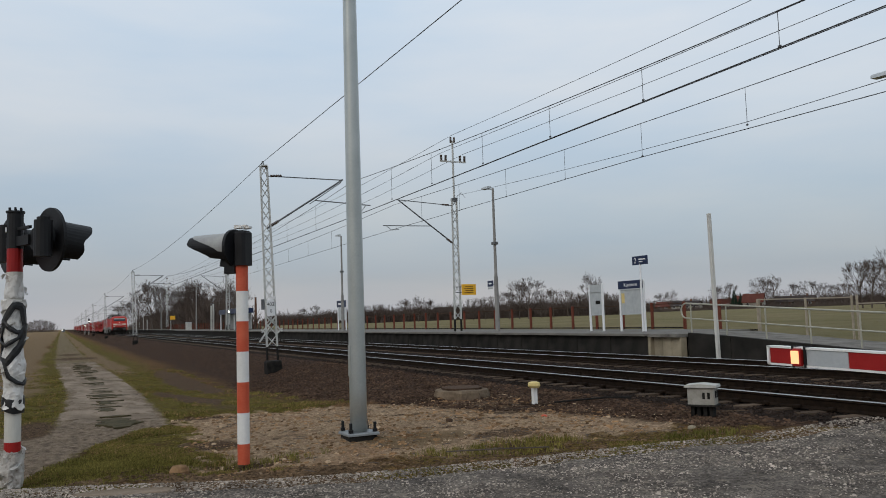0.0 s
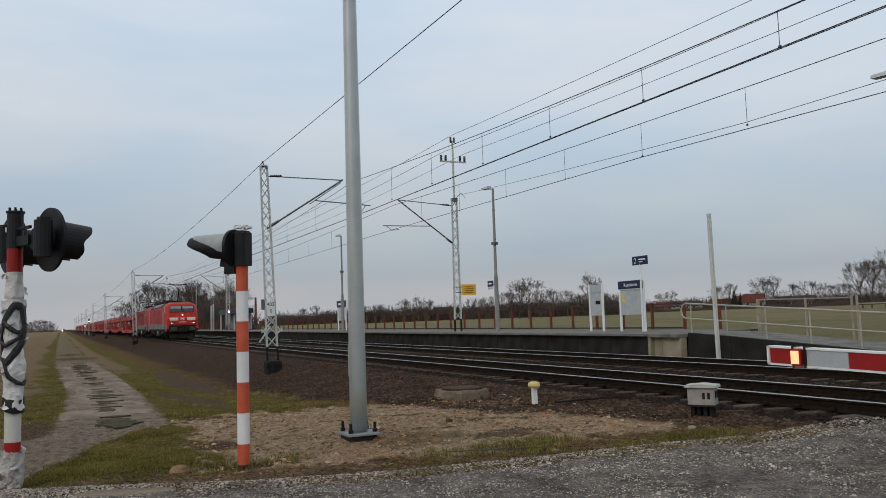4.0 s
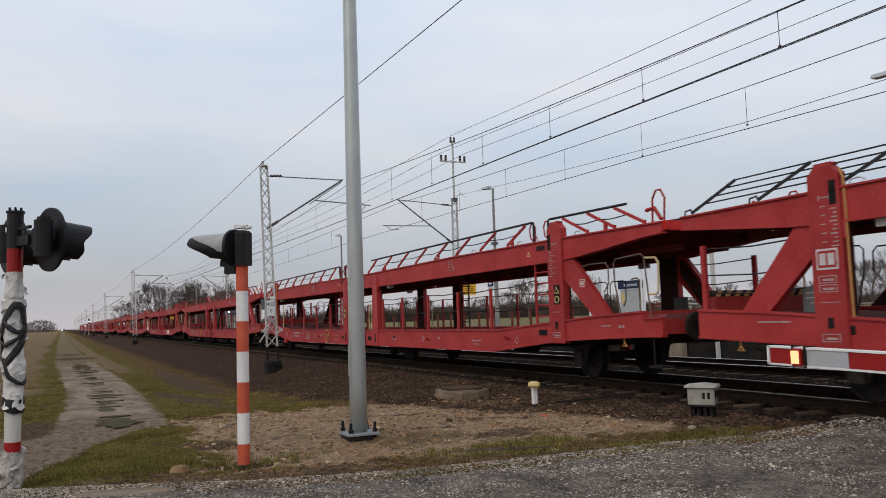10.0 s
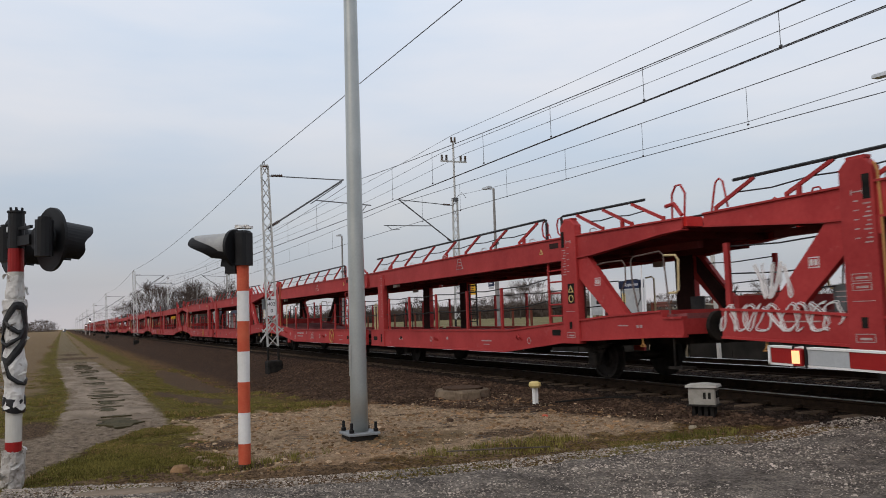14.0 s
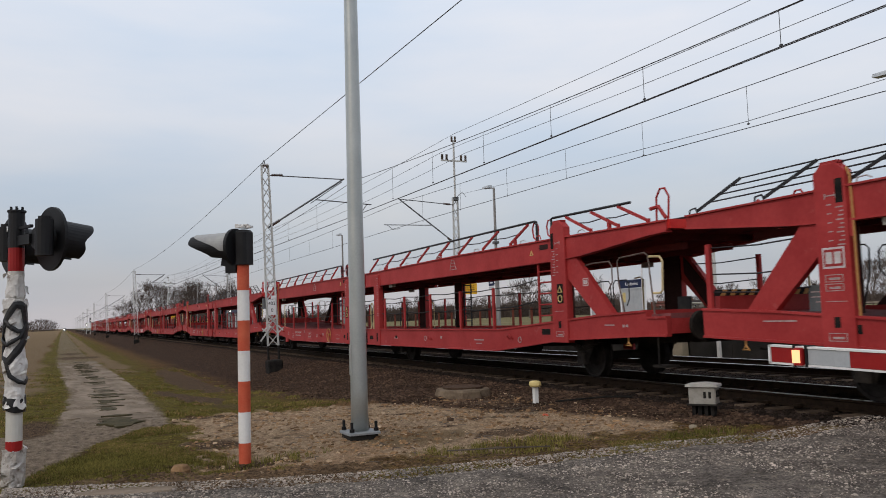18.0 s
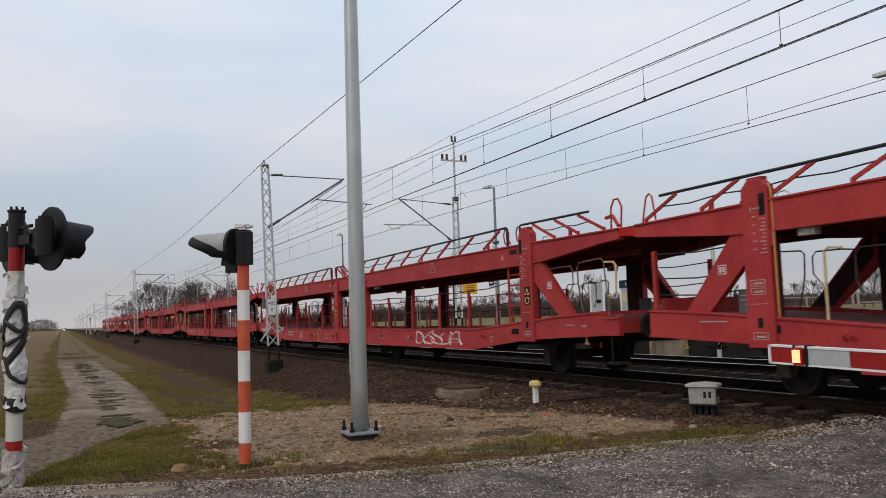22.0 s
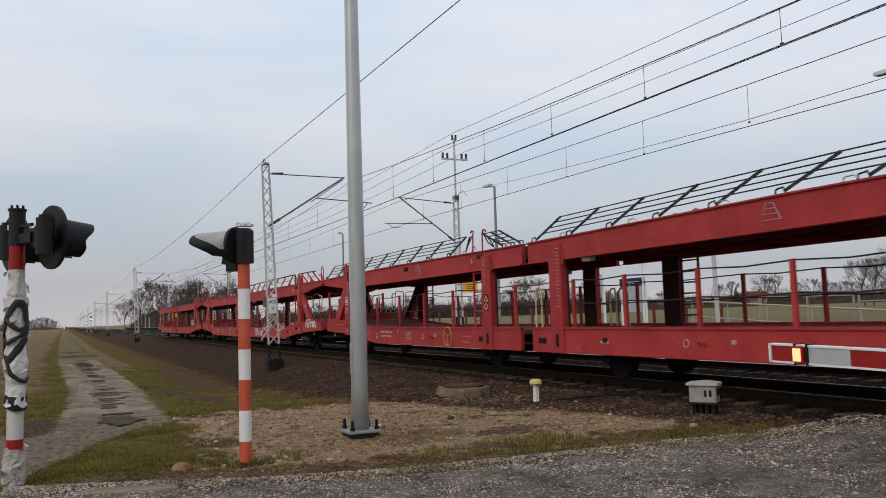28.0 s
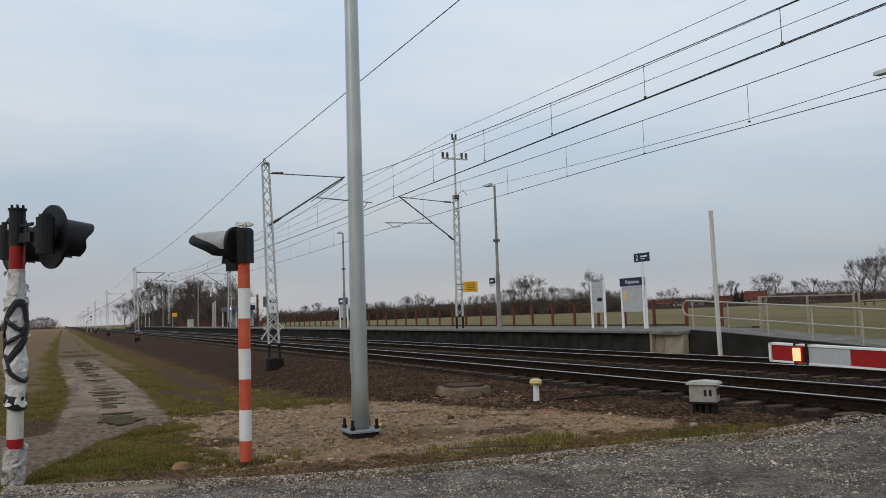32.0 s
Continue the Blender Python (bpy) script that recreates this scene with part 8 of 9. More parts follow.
def twig_tree(seed, height, spread_, dense):
    """A bare broad-leaved tree: the trunk, and a rounded crown of limbs, branches and thin twigs."""
    rnd = random.Random(seed)
    trunk, crown = Build(), Build()

    def grow(p, d, length, r, level):
        q = p + d * length
        (trunk if level < 1 else crown).tube(p, q, r, 5 if level < 2 else 3, r * 0.66, cap=False)
        if level >= 6 or length < 0.022 * height:
            return
        n = 3 if level < 2 or rnd.random() < dense * 0.5 else 2
        for i in range(n):
            axis = Vector((rnd.uniform(-1, 1), rnd.uniform(-1, 1), rnd.uniform(-0.5, 0.9)))
            nd = (d * 0.9 + axis.normalized() * spread_ * rnd.uniform(0.5, 1.2) + Vector((0, 0, 0.10))).normalized()
            start = p.lerp(q, rnd.uniform(0.45, 1.0) if i else 1.0)
            grow(start, nd, length * rnd.uniform(0.62, 0.84), max(r * rnd.uniform(0.48, 0.62), 0.013), level + 1)

    p = Vector((0, 0, -0.1))
    d = Vector((rnd.uniform(-0.06, 0.06), rnd.uniform(-0.06, 0.06), 1)).normalized()
    for k in range(3):
        q = p + d * height * 0.13
        trunk.tube(p, q, 0.017 * height * (1 - 0.2 * k), 7, 0.017 * height * (0.82 - 0.2 * k), cap=False)
        for i in range(0 if k == 0 else 4):
            a = 2 * math.pi * i / 4 + rnd.uniform(-0.7, 0.7)
            nd = Vector((math.cos(a) * (0.75 + spread_ * 0.4), math.sin(a) * (0.75 + spread_ * 0.4), rnd.uniform(0.3, 1.0))).normalized()
            grow(p.lerp(q, rnd.random()), nd, height * rnd.uniform(0.13, 0.20), 0.006 * height, 1)
        p = q
        d = (d + Vector((rnd.uniform(-0.12, 0.12), rnd.uniform(-0.12, 0.12), 0.1))).normalized()
    for i in range(3):
        a = 2 * math.pi * i / 3 + rnd.uniform(-0.5, 0.5)
        grow(p, Vector((math.cos(a) * 0.6, math.sin(a) * 0.6, 1.0)).normalized(), height * rnd.uniform(0.16, 0.22), 0.007 * height, 0)
    grow(p, d, height * 0.20, 0.009 * height, 0)
    return trunk, crown


TREES = []
for k, (h, sp, de) in enumerate(((10.0, 0.66, 0.9), (11.0, 0.58, 0.9), (9.0, 0.72, 0.8), (12.0, 0.46, 0.9))):
    tr_, cr_ = twig_tree(20 + k, h, sp, de)
    TREES.append((tr_.mesh("trunk", "bark"), cr_.mesh("crown", "twig"), h))


def tree(x, y, height, kind, turn, label="bare grey-brown deciduous tree in winter", group="bare trees"):
    t = thing("tree", (x, y, land(x, y) - 0.05), label, "tree", group, turn=turn)
    tm, cm, h = TREES[kind]
    t.scale = (height / h,) * 3
    part("trunk", tm, "", t)
    part("crown", cm, "", t)


def bearing(x, d):
    """The place d metres off in the direction x, a share of the picture's width from its middle."""
    a = radians(-64.762) + math.atan(2 * x * math.tan(radians(57.275 / 2)))
    return d * math.sin(a), d * math.cos(a)


rnd = random.Random(11)
ROWS = [(-0.362, 250, 9, "far"), (-0.345, 225, 10, ""), (-0.330, 215, 13, ""), (-0.318, 205, 12.2, ""), (-0.300, 200, 11.2, ""), (-0.284, 188, 10.6, ""), (-0.272, 200, 10, ""), (-0.258, 205, 9, ""), (-0.245, 215, 8, ""), (-0.232, 230, 8, ""),
        (-0.160, 430, 9, ""), (-0.146, 420, 10, ""), (-0.130, 420, 8, ""), (-0.115, 410, 9, ""),
        (-0.090, 330, 7.5, ""), (-0.075, 330, 8, ""), (-0.045, 320, 9.5, ""), (-0.030, 310, 9.5, ""), (-0.018, 320, 8, ""),
        (0.032, 270, 7.5, ""), (0.045, 265, 8, ""), (0.058, 270, 8.5, ""), (0.072, 262, 9, ""), (0.084, 255, 11.5, ""), (0.094, 250, 12.5, ""), (0.108, 262, 9.5, ""), (0.122, 265, 9, ""), (0.138, 262, 8.5, ""), (0.150, 262, 8.2, ""), (0.165, 245, 12, ""), (0.180, 265, 8, ""), (0.195, 270, 7, ""),
        (0.243, 390, 9, ""), (0.255, 380, 9.5, ""), (0.306, 380, 10, ""), (0.322, 375, 11.5, ""), (0.358, 380, 14.5, ""), (0.370, 375, 14, ""), (0.395, 385, 11, ""), (0.412, 380, 12, ""), (0.428, 330, 8.5, ""), (0.440, 330, 8, ""), (0.452, 335, 9, ""),
        (0.470, 210, 11, ""), (0.480, 205, 12, ""), (0.496, 210, 12, ""), (0.510, 205, 13, ""), (0.53, 210, 11, ""), (0.55, 215, 11, "")]
for i, (x, d, h, _) in enumerate(ROWS):
    tree(*bearing(x, d), h * rnd.uniform(0.95, 1.08), (3 if x > 0.46 else i % 4), rnd.uniform(0, 360))
for i in range(26):
    x, y = -185 - i * 13 + rnd.uniform(-4, 4), 27 + i * 0.9 + rnd.uniform(0, 14)
    tree(x, y, rnd.uniform(9, 14), i % 4, rnd.uniform(0, 360), group="wood beside the line")


def thicket(name, spots, seed, label):
    """Undergrowth: bundles of thin upright stems, too many to count."""
    r = random.Random(seed)
    b = Build()
    for x, y, h, n, w in spots:
        z0 = land(x, y) - 0.1
        for k in range(n):
            a, q = r.uniform(0, 6.28), w * math.sqrt(r.random())
            p = Vector((x + q * math.cos(a), y + q * math.sin(a), z0))
            top = h * (1 - 0.6 * (q / w) ** 2) * r.uniform(0.5, 1.0)
            e = p + Vector((r.uniform(-0.35, 0.35) * h, r.uniform(-0.35, 0.35) * h, top))
            m = p.lerp(e, 0.5) + Vector((r.uniform(-0.1, 0.1) * h, r.uniform(-0.1, 0.1) * h, 0.06 * h))
            b.tube(p, m, 0.09, 3, 0.07, cap=False).tube(m, e, 0.07, 3, 0.02, cap=False)
    ob = new(name, b.mesh(name, "twig"))
    tagged(ob, label, "thicket", kind="stuff")


spots = []
for i in range(110):
    x, y = -165 - i * 3.2 + rnd.uniform(-3, 3), 25 + i * 0.12 + rnd.uniform(0, 9)
    spots.append((x, y, rnd.uniform(5.0, 9.5), 150, 3.0))
for i in range(150):
    s = -0.10 + 0.30 * i / 150
    d = 335 - 260 * max(0.0, s) + rnd.uniform(-8, 12)
    spots.append((*bearing(s, d), rnd.uniform(5.0, 8.5), 190, 3.2))
for i in range(60):
    s = -0.20 + 0.10 * i / 60
    spots.append((*bearing(s, 430 + rnd.uniform(-10, 10)), rnd.uniform(5.0, 9.0), 150, 4.5))
for i in range(110):
    s = 0.20 + 0.33 * i / 110
    spots.append((*bearing(s, 400 - 60 * (s - 0.2) + rnd.uniform(-15, 25)), rnd.uniform(4.0, 7.5), 170, 4.0))
for i in range(70):
    s = 0.235 + 0.26 * i / 70
    spots.append((*bearing(s, 322 + rnd.uniform(-6, 6)), rnd.uniform(1.2, 2.6), 70, 2.6))
thicket("thicket", spots, 3, "brown leafless thicket along the fields")
spots = [(-900 + rnd.uniform(-80, 80), -260 + i * 4.1, rnd.uniform(9, 15), 60, 7.0) for i in range(62)]
thicket("far_wood", spots, 4, "dark strip of distant woodland")


def conifer(x, y, h, label="dark green conifer among the houses"):
    t = thing("conifer", (x, y, land(x, y) - 0.1), label, "tree")
    part("trunk", Build().tube((0, 0, 0), (0, 0, h * 0.5), 0.18, 7, 0.1), "bark", t)
    b = Build()
    r = random.Random(int(x * 10))
    for i in range(330):
        z = h * (0.08 + 0.92 * r.random() ** 1.2)
        w = 0.27 * h * (1 - z / h) + 0.15
        a = r.uniform(0, 6.28)
        p = Vector((0.15 * w * math.cos(a), 0.15 * w * math.sin(a), z))
        e = Vector((w * r.uniform(0.7, 1.1) * math.cos(a), w * r.uniform(0.7, 1.1) * math.sin(a), z - 0.18 * w))
        sd = Vector((-math.sin(a), math.cos(a), 0)) * 0.22 * w
        b.add([p, p.lerp(e, 0.6) + sd, e, p.lerp(e, 0.6) - sd, p.lerp(e, 0.5) + Vector((0, 0, 0.25 * w))], [(0, 1, 4), (1, 2, 4), (2, 3, 4), (3, 0, 4), (0, 3, 2, 1)])
    part("crown", b, "conifer", t)


for s, d, h in ((0.326, 345, 8.5), (0.333, 350, 7.0), (0.352, 350, 7.0)):
    conifer(*bearing(s, d), h)
for i in range(9):
    tree(-880 + i * 5, -8 - i * 3.4, 13 - abs(i - 3) * 1.2, i % 3, i * 50, "dark distant tree on the horizon", "horizon trees")


def house(s, d, w, dep, eave, ridge, wall, roof, turn, label):
    x, y = bearing(s, d)
    h = thing("house", (x, y, land(x, y)), label, "house", "village houses", turn=turn)
    part("wall", Build().prism([(-w / 2, -0.5), (w / 2, -0.5), (w / 2, eave), (-w / 2, eave)], -dep / 2, dep / 2), wall, h)
    for e in (-1, 1):
        part("gable", Build().add([(e * w / 2, -dep / 2, eave), (e * w / 2, dep / 2, eave), (e * w / 2, 0, ridge - 0.1), (e * (w / 2 - 0.3), -dep / 2, eave), (e * (w / 2 - 0.3), dep / 2, eave), (e * (w / 2 - 0.3), 0, ridge - 0.1)], [(0, 1, 2), (5, 4, 3), (0, 2, 5, 3), (1, 4, 5, 2), (0, 3, 4, 1)]), wall, h)
        q = Build().hull([[(xx, e * (dep / 2 + 0.4), eave - 0.25), (xx, e * (dep / 2 + 0.4), eave - 0.05), (xx, 0, ridge + 0.15), (xx, 0, ridge - 0.05)] for xx in (-w / 2 - 0.4, w / 2 + 0.4)])
        rf = part("roof", q, roof, h)
    part("chimney", Build().soft_box(w * 0.15, w * 0.15 + 0.7, -0.35, 0.35, ridge - 1.0, ridge + 0.9, 0.05), "brick_wall", h)
    n = max(2, int(w / 2.6))
    for i in range(n):
        xx = -w / 2 + (i + 0.5) * w / n
        wf = part("window", Build().box(xx - 0.55, xx + 0.55, -dep / 2 - 0.06, -dep / 2 + 0.02, 0.9, 2.2), "sign_white", h)
        part("pane", Build().box(xx - 0.45, xx + 0.45, -dep / 2 - 0.08, -dep / 2 - 0.05, 1.0, 2.1), "window_dark", wf)
    part("door", Build().box(w * 0.32, w * 0.32 + 1.0, -dep / 2 - 0.05, -dep / 2 + 0.02, 0, 2.0), "rust_lid", h)


house(0.348, 345, 7.5, 7, 2.4, 5.6, "render_wall", "roof_tile", 35, "pale rendered village house with red tiled roof")
house(0.336, 360, 7, 6, 2.4, 5.2, "brick_wall", "roof_tile", 50, "brown brick village house with red roof")
house(0.315, 380, 11, 7, 2.0, 4.4, "brick_wall", "roof_tile", 40, "long brick barn with brown tiled roof")
house(0.272, 380, 12, 7, 2.0, 4.0, "render_wall", "roof_dark", 30, "low pale farm building with dark roof")
house(0.250, 385, 9, 7, 2.0, 4.0, "brick_wall", "roof_tile", 40, "long low brick shed with brown roof")
house(0.385, 385, 9, 7, 2.2, 4.6, "brick_wall", "roof_dark", 40, "dark roofed farm building among bare trees")
house(0.403, 380, 10, 7, 2.2, 4.6, "brick_wall", "roof_dark", 30, "brown farm building with dark roof")
house(-0.012, 420, 12, 8, 2.6, 5.0, "render_wall", "roof_dark", 30, "distant pale house behind bare trees")
house(0.002, 425, 14, 8, 3.0, 6.0, "render_wall", "roof_dark", 30, "distant pale house with dark roof")
ch = thing("chimney_stack", (*bearing(-0.213, 470), 0), "thin distant brick chimney stack", "chimney")
part("shaft", Build().tube((0, 0, 0), (0, 0, 16), 0.8, 10, 0.55), "brick_wall", ch)

# ---- loose ground: stones, pebbles, grass ----


def scatter(name, places, material, label, category, flat=0.6):
    """Many small uneven stones in one mesh."""
    base = np.array([(-1, -0.8, -0.5), (0.9, -1, -0.5), (1, 0.9, -0.5), (-0.8, 1, -0.5), (-0.6, -0.7, 0.6), (0.7, -0.5, 0.75), (0.5, 0.7, 0.55), (-0.7, 0.5, 0.7)])
    quads = np.array([(4, 5, 6, 7), (0, 1, 5, 4), (1, 2, 6, 5), (2, 3, 7, 6), (3, 0, 4, 7)])
    rs = np.random.RandomState(len(places))
    n = len(places)
    P = np.array(places)
    a = rs.uniform(0, 6.28, n)
    v = base[None] * (1 + rs.uniform(-0.35, 0.35, (n, 8, 3)))
    v[:, :, 2] *= flat
    ca, sa = np.cos(a)[:, None], np.sin(a)[:, None]
    x, y = v[:, :, 0] * ca - v[:, :, 1] * sa, v[:, :, 0] * sa + v[:, :, 1] * ca
    s = P[:, 3][:, None]
    out = np.stack([x * s + P[:, 0][:, None], y * s + P[:, 1][:, None], v[:, :, 2] * s + P[:, 2][:, None]], axis=2).reshape(-1, 3)
    f = (quads[None] + 8 * np.arange(n)[:, None, None]).reshape(-1, 4)
    me = bpy.data.meshes.new(name)
    me.from_pydata(out.tolist(), [], f.tolist())
    me.materials.append(island_material(material))
    tagged(new(name, me), label, category, kind="stuff")


def island_material(name):
    """A copy of a material in which each loose piece has its own tone."""
    m = M[name].copy()
    n, l = m.node_tree.nodes, m.node_tree.links
    b = n["Principled BSDF"]
    src = b.inputs["Base Color"].links[0].from_socket
    geo, rmp, hv = n.new("ShaderNodeNewGeometry"), n.new("ShaderNodeMapRange"), n.new("ShaderNodeHueSaturation")
    rmp.inputs["To Min"].default_value, rmp.inputs["To Max"].default_value = 0.45, 1.6
    l.new(geo.outputs["Random Per Island"], rmp.inputs["Value"])
    l.new(rmp.outputs[0], hv.inputs["Value"])
    l.new(src, hv.inputs["Color"])
    l.new(hv.outputs[0], b.inputs["Base Color"])
    return m


def loose_ground():
    r = random.Random(8)
    st, oil = [], []
    while len(st) + len(oil) < 26000:
        x = -4.5 - 26 * r.random() ** 1.4
        y = r.uniform(4.6, 16.8)
        if zones(x, y)[1] > 0.55:
            (st if y < 9.0 else oil).append((x, y, land(x, y) + 0.004, r.uniform(0.014, 0.034)))
    scatter("ballast_stones", oil, "stone_oily", "oily black ballast stones between the rails", "stones", 0.75)
    scatter("ballast_stones", st, "stone", "dark brown ballast stones", "stones", 0.75)
    pb = []
    while len(pb) < 4200:
        x, y = r.uniform(-15.0, -7.7), r.uniform(1.0, 8.0)
        if zones(x, y)[0] > 0.4:
            big = r.random()
            pb.append((x, y, land(x, y) + 0.001, r.uniform(0.004, 0.010) if big < 0.965 else r.uniform(0.018, 0.036)))
    scatter("sand_pebbles", pb, "pebble", "pale pebbles and clods on the sand", "stones", 0.7)
    cl = []
    while len(cl) < 2200:
        x, y = r.uniform(-15.0, -8.0), r.uniform(1.4, 7.6)
        if zones(x, y)[0] > 0.3 and noise.noise(Vector((x * 1.3, y * 1.3, 31))) > -0.15:
            cl.append((x, y, land(x, y) + 0.004, r.uniform(0.008, 0.028) if r.random() < 0.95 else r.uniform(0.03, 0.05)))
    scatter("earth_clods", cl, "clod", "brown earth clods and scraps on the sand", "clods", 0.55)
    gr = []
    while len(gr) < 26000:
        y = -0.5 + 9.5 * r.random() ** 1.35
        x = road_edge(y) - 0.22 + r.random() ** 1.35 * 3.0
        gr.append((x, y, -0.164 + 0.12 * ease(6.5, 9.1, y), r.uniform(0.003, 0.009) if r.random() < 0.93 else r.uniform(0.010, 0.018)))
    scatter("road_grit", gr, "grit", "grey grit on the road edge", "stones", 0.6)
    # dark leaf litter and clods
    lf = []
    while len(lf) < 12000:
        y = r.uniform(-0.3, 7.5) if r.random() < 0.5 else r.uniform(0.8, 3.0)
        x = road_edge(y) - 0.5 + r.gauss(0, 0.40)
        if -11.5 < x < road_edge(y) + 0.1 and (zones(x, y)[0] < 0.5 or zones(x, y)[5] > 0.4):
            lf.append((x, y, land(x, y) + 0.003, r.uniform(0.006, 0.021)))
    scatter("leaf_litter", lf, "litter", "dark fallen leaves and clods on the verge", "litter", 0.35)

    tw = Build()
    for k in range(150):
        x, y = r.uniform(-13.6, -8.2), r.uniform(1.8, 7.4)
        a, n = r.uniform(0, 6.28), r.uniform(0.03, 0.12)
        z = land(x, y) + 0.008
        tw.line([(x, y, z), (x + n * math.cos(a), y + n * math.sin(a), z + 0.012), (x + 2 * n * math.cos(a + 0.3), y + 2 * n * math.sin(a + 0.3), z)], 0.005, 4)
    tagged(new("twigs", tw.mesh("twigs", "bark")), "small dark twigs lying on the verge", "twigs", kind="stuff")

    def blades(name, spots, material, label):
        vs, fs = [], []
        for x, y, h, n in spots:
            z = land(x, y)
            for k in range(n):
                a, q = r.uniform(0, 6.28), r.uniform(0, 0.07)
                px, py = x + q * math.cos(a), y + q * math.sin(a)
                hh = h * r.uniform(0.5, 1.1)
                bx, by = hh * r.uniform(-0.6, 0.6), hh * r.uniform(-0.6, 0.6)
                w = 0.0035 + 0.03 * h * 0.3
                t = r.uniform(0, 6.28)
                dx, dy = w * math.cos(t), w * math.sin(t)
                i = len(vs)
                vs += [(px - dx, py - dy, z - 0.005), (px + dx, py + dy, z - 0.005), (px + bx * 0.45 + dx * 0.7, py + by * 0.45 + dy * 0.7, z + hh * 0.7), (px + bx * 0.45 - dx * 0.7, py + by * 0.45 - dy * 0.7, z + hh * 0.7), (px + bx, py + by, z + hh)]
                fs += [(i, i + 1, i + 2, i + 3), (i + 3, i + 2, i + 4)]
        me = bpy.data.meshes.new(name)
        me.from_pydata(vs, [], fs)
        me.materials.append(island_material(material))
        tagged(new(name, me), label, "grass", kind="stuff")

    verge, dry = [], []
    while len(verge) < 15000:
        if r.random() < 0.45:
            x, y = r.uniform(-13.6, -8.0), r.uniform(-0.6, 2.6)
        elif r.random() < 0.5:
            y = r.uniform(1.5, 9.0)
            x = road_edge(y) - 0.42 + r.gauss(0, 0.22)
        else:
            x, y = -13 - 30 * r.random() ** 1.5, r.uniform(-3.5, 5.5)
        sa, ba, pa, _, _, li = zones(x, y)[:6]
        clump = noise.noise(Vector((x * 0.9, y * 0.9, 21)))
        if sa > 0.5 or pa > 0.4 or ba > 0.5 or clump < (0.02 if x < road_edge(y) - 1.0 else 0.14) or li > 0.55 or (x > -13.6 and x > road_edge(y) - 0.05):
            continue
        (verge if r.random() < 0.74 else dry).append((x, y, r.uniform(0.010, 0.040) * (1.8 if x < -14 else 1) * (0.6 + 1.2 * max(0.0, clump)), 8))
    for k in range(2600):
        x, y = -9.95 + r.gauss(0, 0.42), 0.35 + r.gauss(0, 0.50)
        if zones(x, y)[2] < 0.4 and x < road_edge(y) - 0.35:
            verge.append((x, y, r.uniform(0.012, 0.036), 8))
    for px, py, n_ in ((-8.46, 4.38, 60), (-8.2, 5.0, 60), (-7.8, 6.7, 50), (-7.6, 7.2, 40), (-9.5, 1.60, 40), (-9.45, 2.25, 40), (-8.55, 3.9, 30), (-8.5, 5.2, 45), (-8.45, 5.5, 30)):
        for k in range(n_):
            verge.append((px + r.gauss(0, 0.16), py + r.gauss(0, 0.2), r.uniform(0.04, 0.10), 7))
    while len(dry) < 2600:
        x = -14 - 60 * r.random() ** 1.3
        y = path_left(x) - r.uniform(0.5, 5)
        dry.append((x, y, r.uniform(0.12, 0.3), 5))
    blades("verge_grass", verge, "grass", "short green winter grass on the verge")
    blades("dry_grass", dry, "dry_grass", "straw-coloured dry grass")


loose_ground()


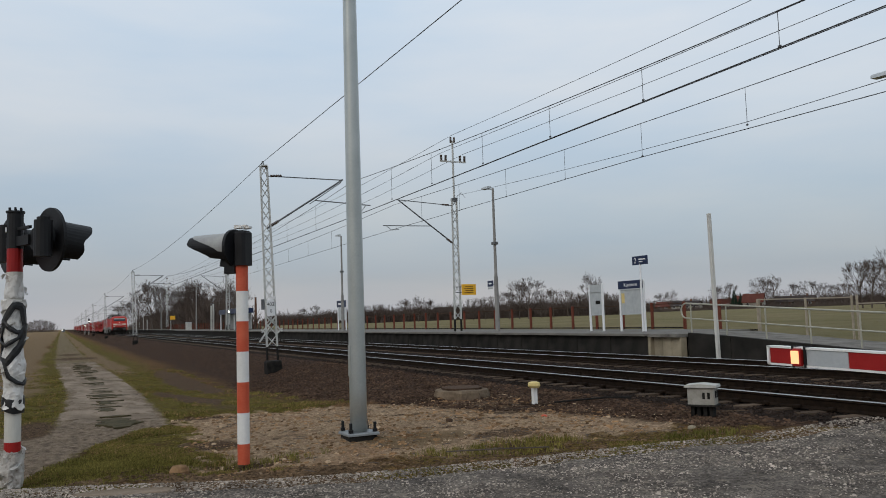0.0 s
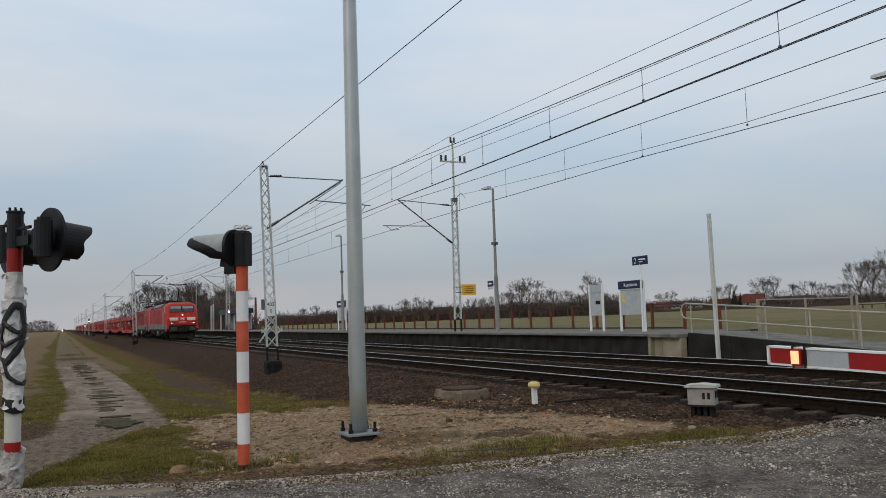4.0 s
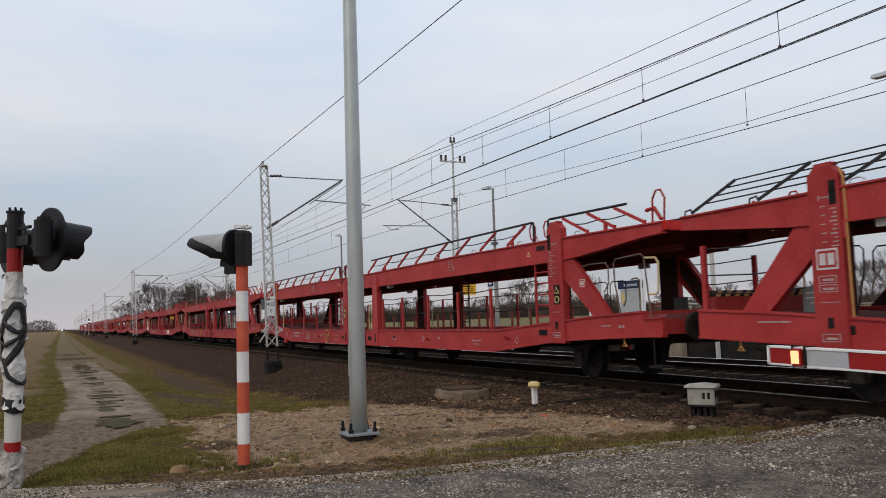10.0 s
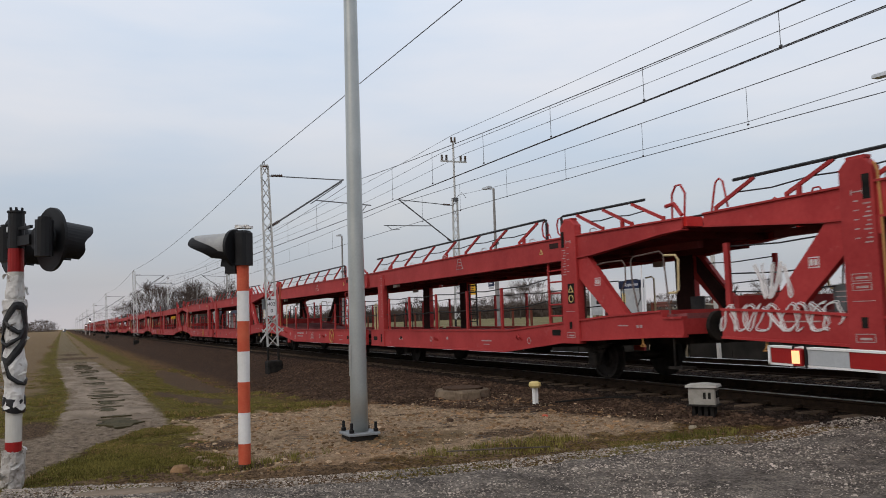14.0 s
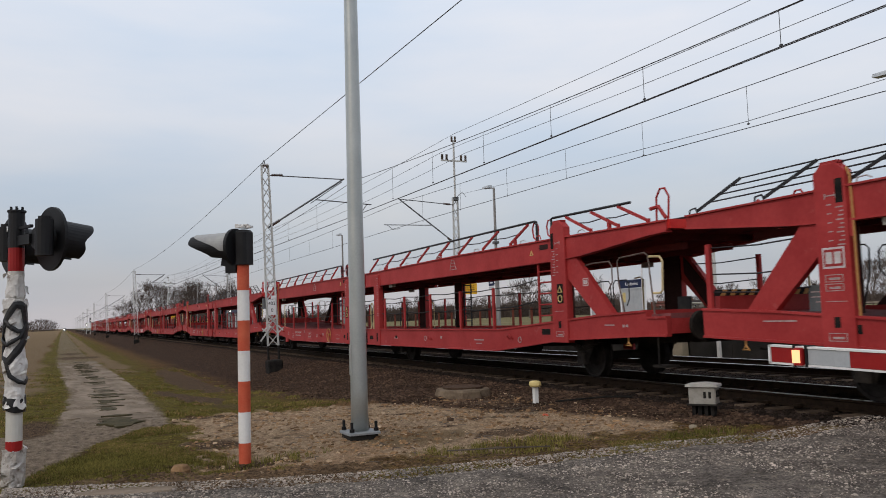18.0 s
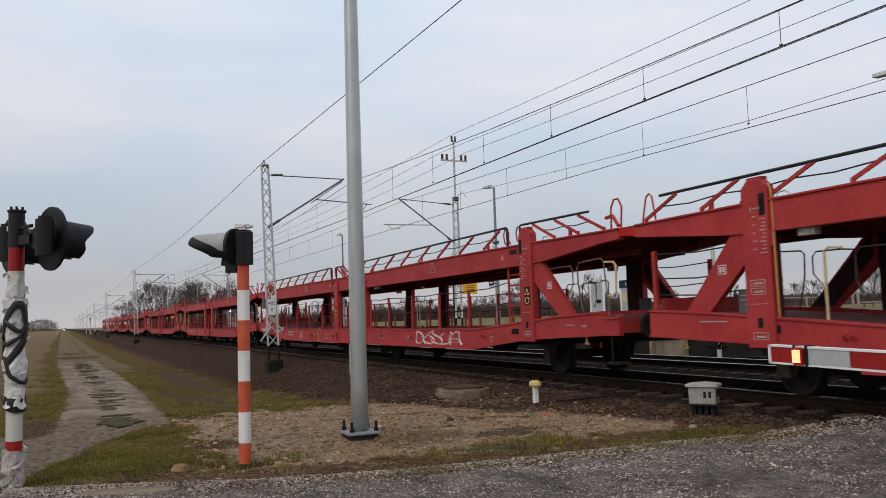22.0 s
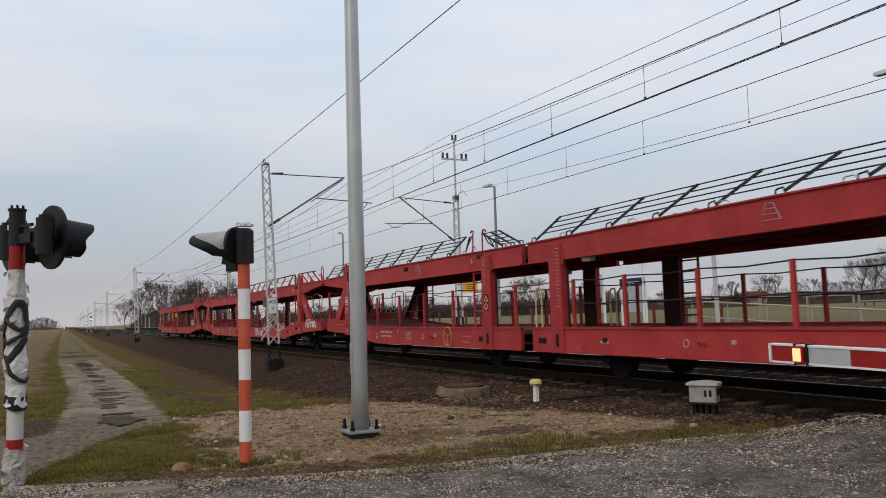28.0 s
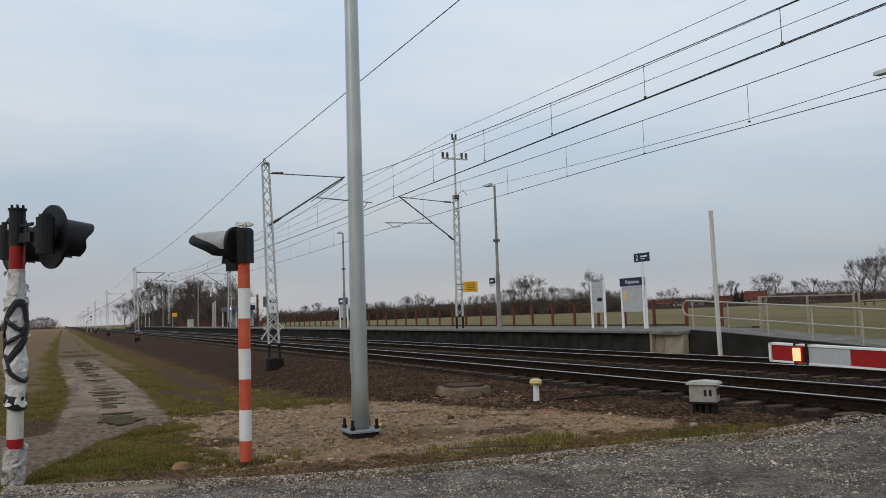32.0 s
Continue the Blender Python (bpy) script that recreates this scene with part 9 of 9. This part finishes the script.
def odd_stones():
    """Single lumps that stand out on the verge."""
    for x, y, s, m, label in ((-9.10, 1.14, 0.15, "clod", "rounded tan clod on the grassy verge"), (-8.25, 7.35, 0.07, "concrete_tan", "broken tan brick lump at the road edge"), (-12.6, 2.2, 0.08, "pebble", "small pale stone on the sand"),
                              (-12.9, 3.1, 0.06, "pebble", "small pale stone on the sand"), (-11.0, 5.2, 0.07, "rust_lid", "small brick fragment on the sand"), (-10.6, 6.6, 0.06, "red_signal", "small red brick chip on the sand")):
        t = thing("stone", (x, y, land(x, y)), label, "stone", "loose stones")
        n = 9
        rings = [[((s * q) * (1 + 0.3 * noise.noise(Vector((k, q, x)))) * math.cos(2 * math.pi * k / n), 0.7 * s * q * (1 + 0.3 * noise.noise(Vector((k, q, y)))) * math.sin(2 * math.pi * k / n), z * s) for k in range(n)] for q, z in ((1.0, -0.1), (1.0, 0.25), (0.75, 0.5), (0.3, 0.58))]
        part("lump", Build().hull(rings), m, t)
    k = thing("kerb_slab", (-8.08, 0.54, -0.19), "broken pale concrete slab at the road edge", "slab", turn=74)
    part("slab", Build().hull([[(-0.42, -0.10, zz), (0.10, -0.16, zz), (0.40, -0.10, zz), (0.44, 0.05, zz), (0.05, 0.12, zz), (-0.30, 0.09, zz), (-0.46, 0.0, zz)] for zz in (-0.06, 0.035)]), "path_slab", k, bevel=0.015)
    c = thing("cable", (-11.0, 7.9, -0.2), "dark cable lying on the ballast", "cable")
    part("sheath", Build().line([(-0.95, -0.25, 0.02), (-0.75, 0.15, 0.05), (-0.62, 0.55, 0.07), (-0.40, 0.95, 0.06)], 0.016, 6), "tar", c)
    s = thing("stick", (-7.9, 4.35, -0.15), "thin dark stick lying on the road edge", "stick")
    part("wood", Build().line([(-0.35, -0.5, 0.0), (0.0, 0.0, 0.03), (0.1, 0.55, 0.01)], 0.008, 5), "bark", s)


odd_stones()


# ---- what moves ----
def motions():
    """The train passes from far up the line to behind the camera, losing a little speed."""
    head = lambda t: -11.405 + 23.682 * (t - 7) - 0.028 * (t - 7) ** 2
    times = [2.0 * i for i in range(17)]
    for ob, back in [(loco_a, 0.0), (loco_b, LOCO_L)] + [(w, 2 * LOCO_L + WAG_P * i) for i, w in enumerate(wagons)]:
        walk(ob, [(t, pose(head(t) - back, NEAR, 0)) for t in times])
    # the locomotives' wheels roll while they are in view
    steps = [i / 30 for i in range(0, 286)] + [32.0]
    for ob in (loco_a, loco_b):
        for w in [c for c in ob.children if c.name.startswith("wheelset")]:
            at = w.matrix_basis.translation.copy()
            walk(w, [(t, Matrix.Translation(at) @ Matrix.Rotation((head(min(t, 9.5)) / 0.625) % (2 * math.pi), 4, "Y")) for t in steps])


motions()
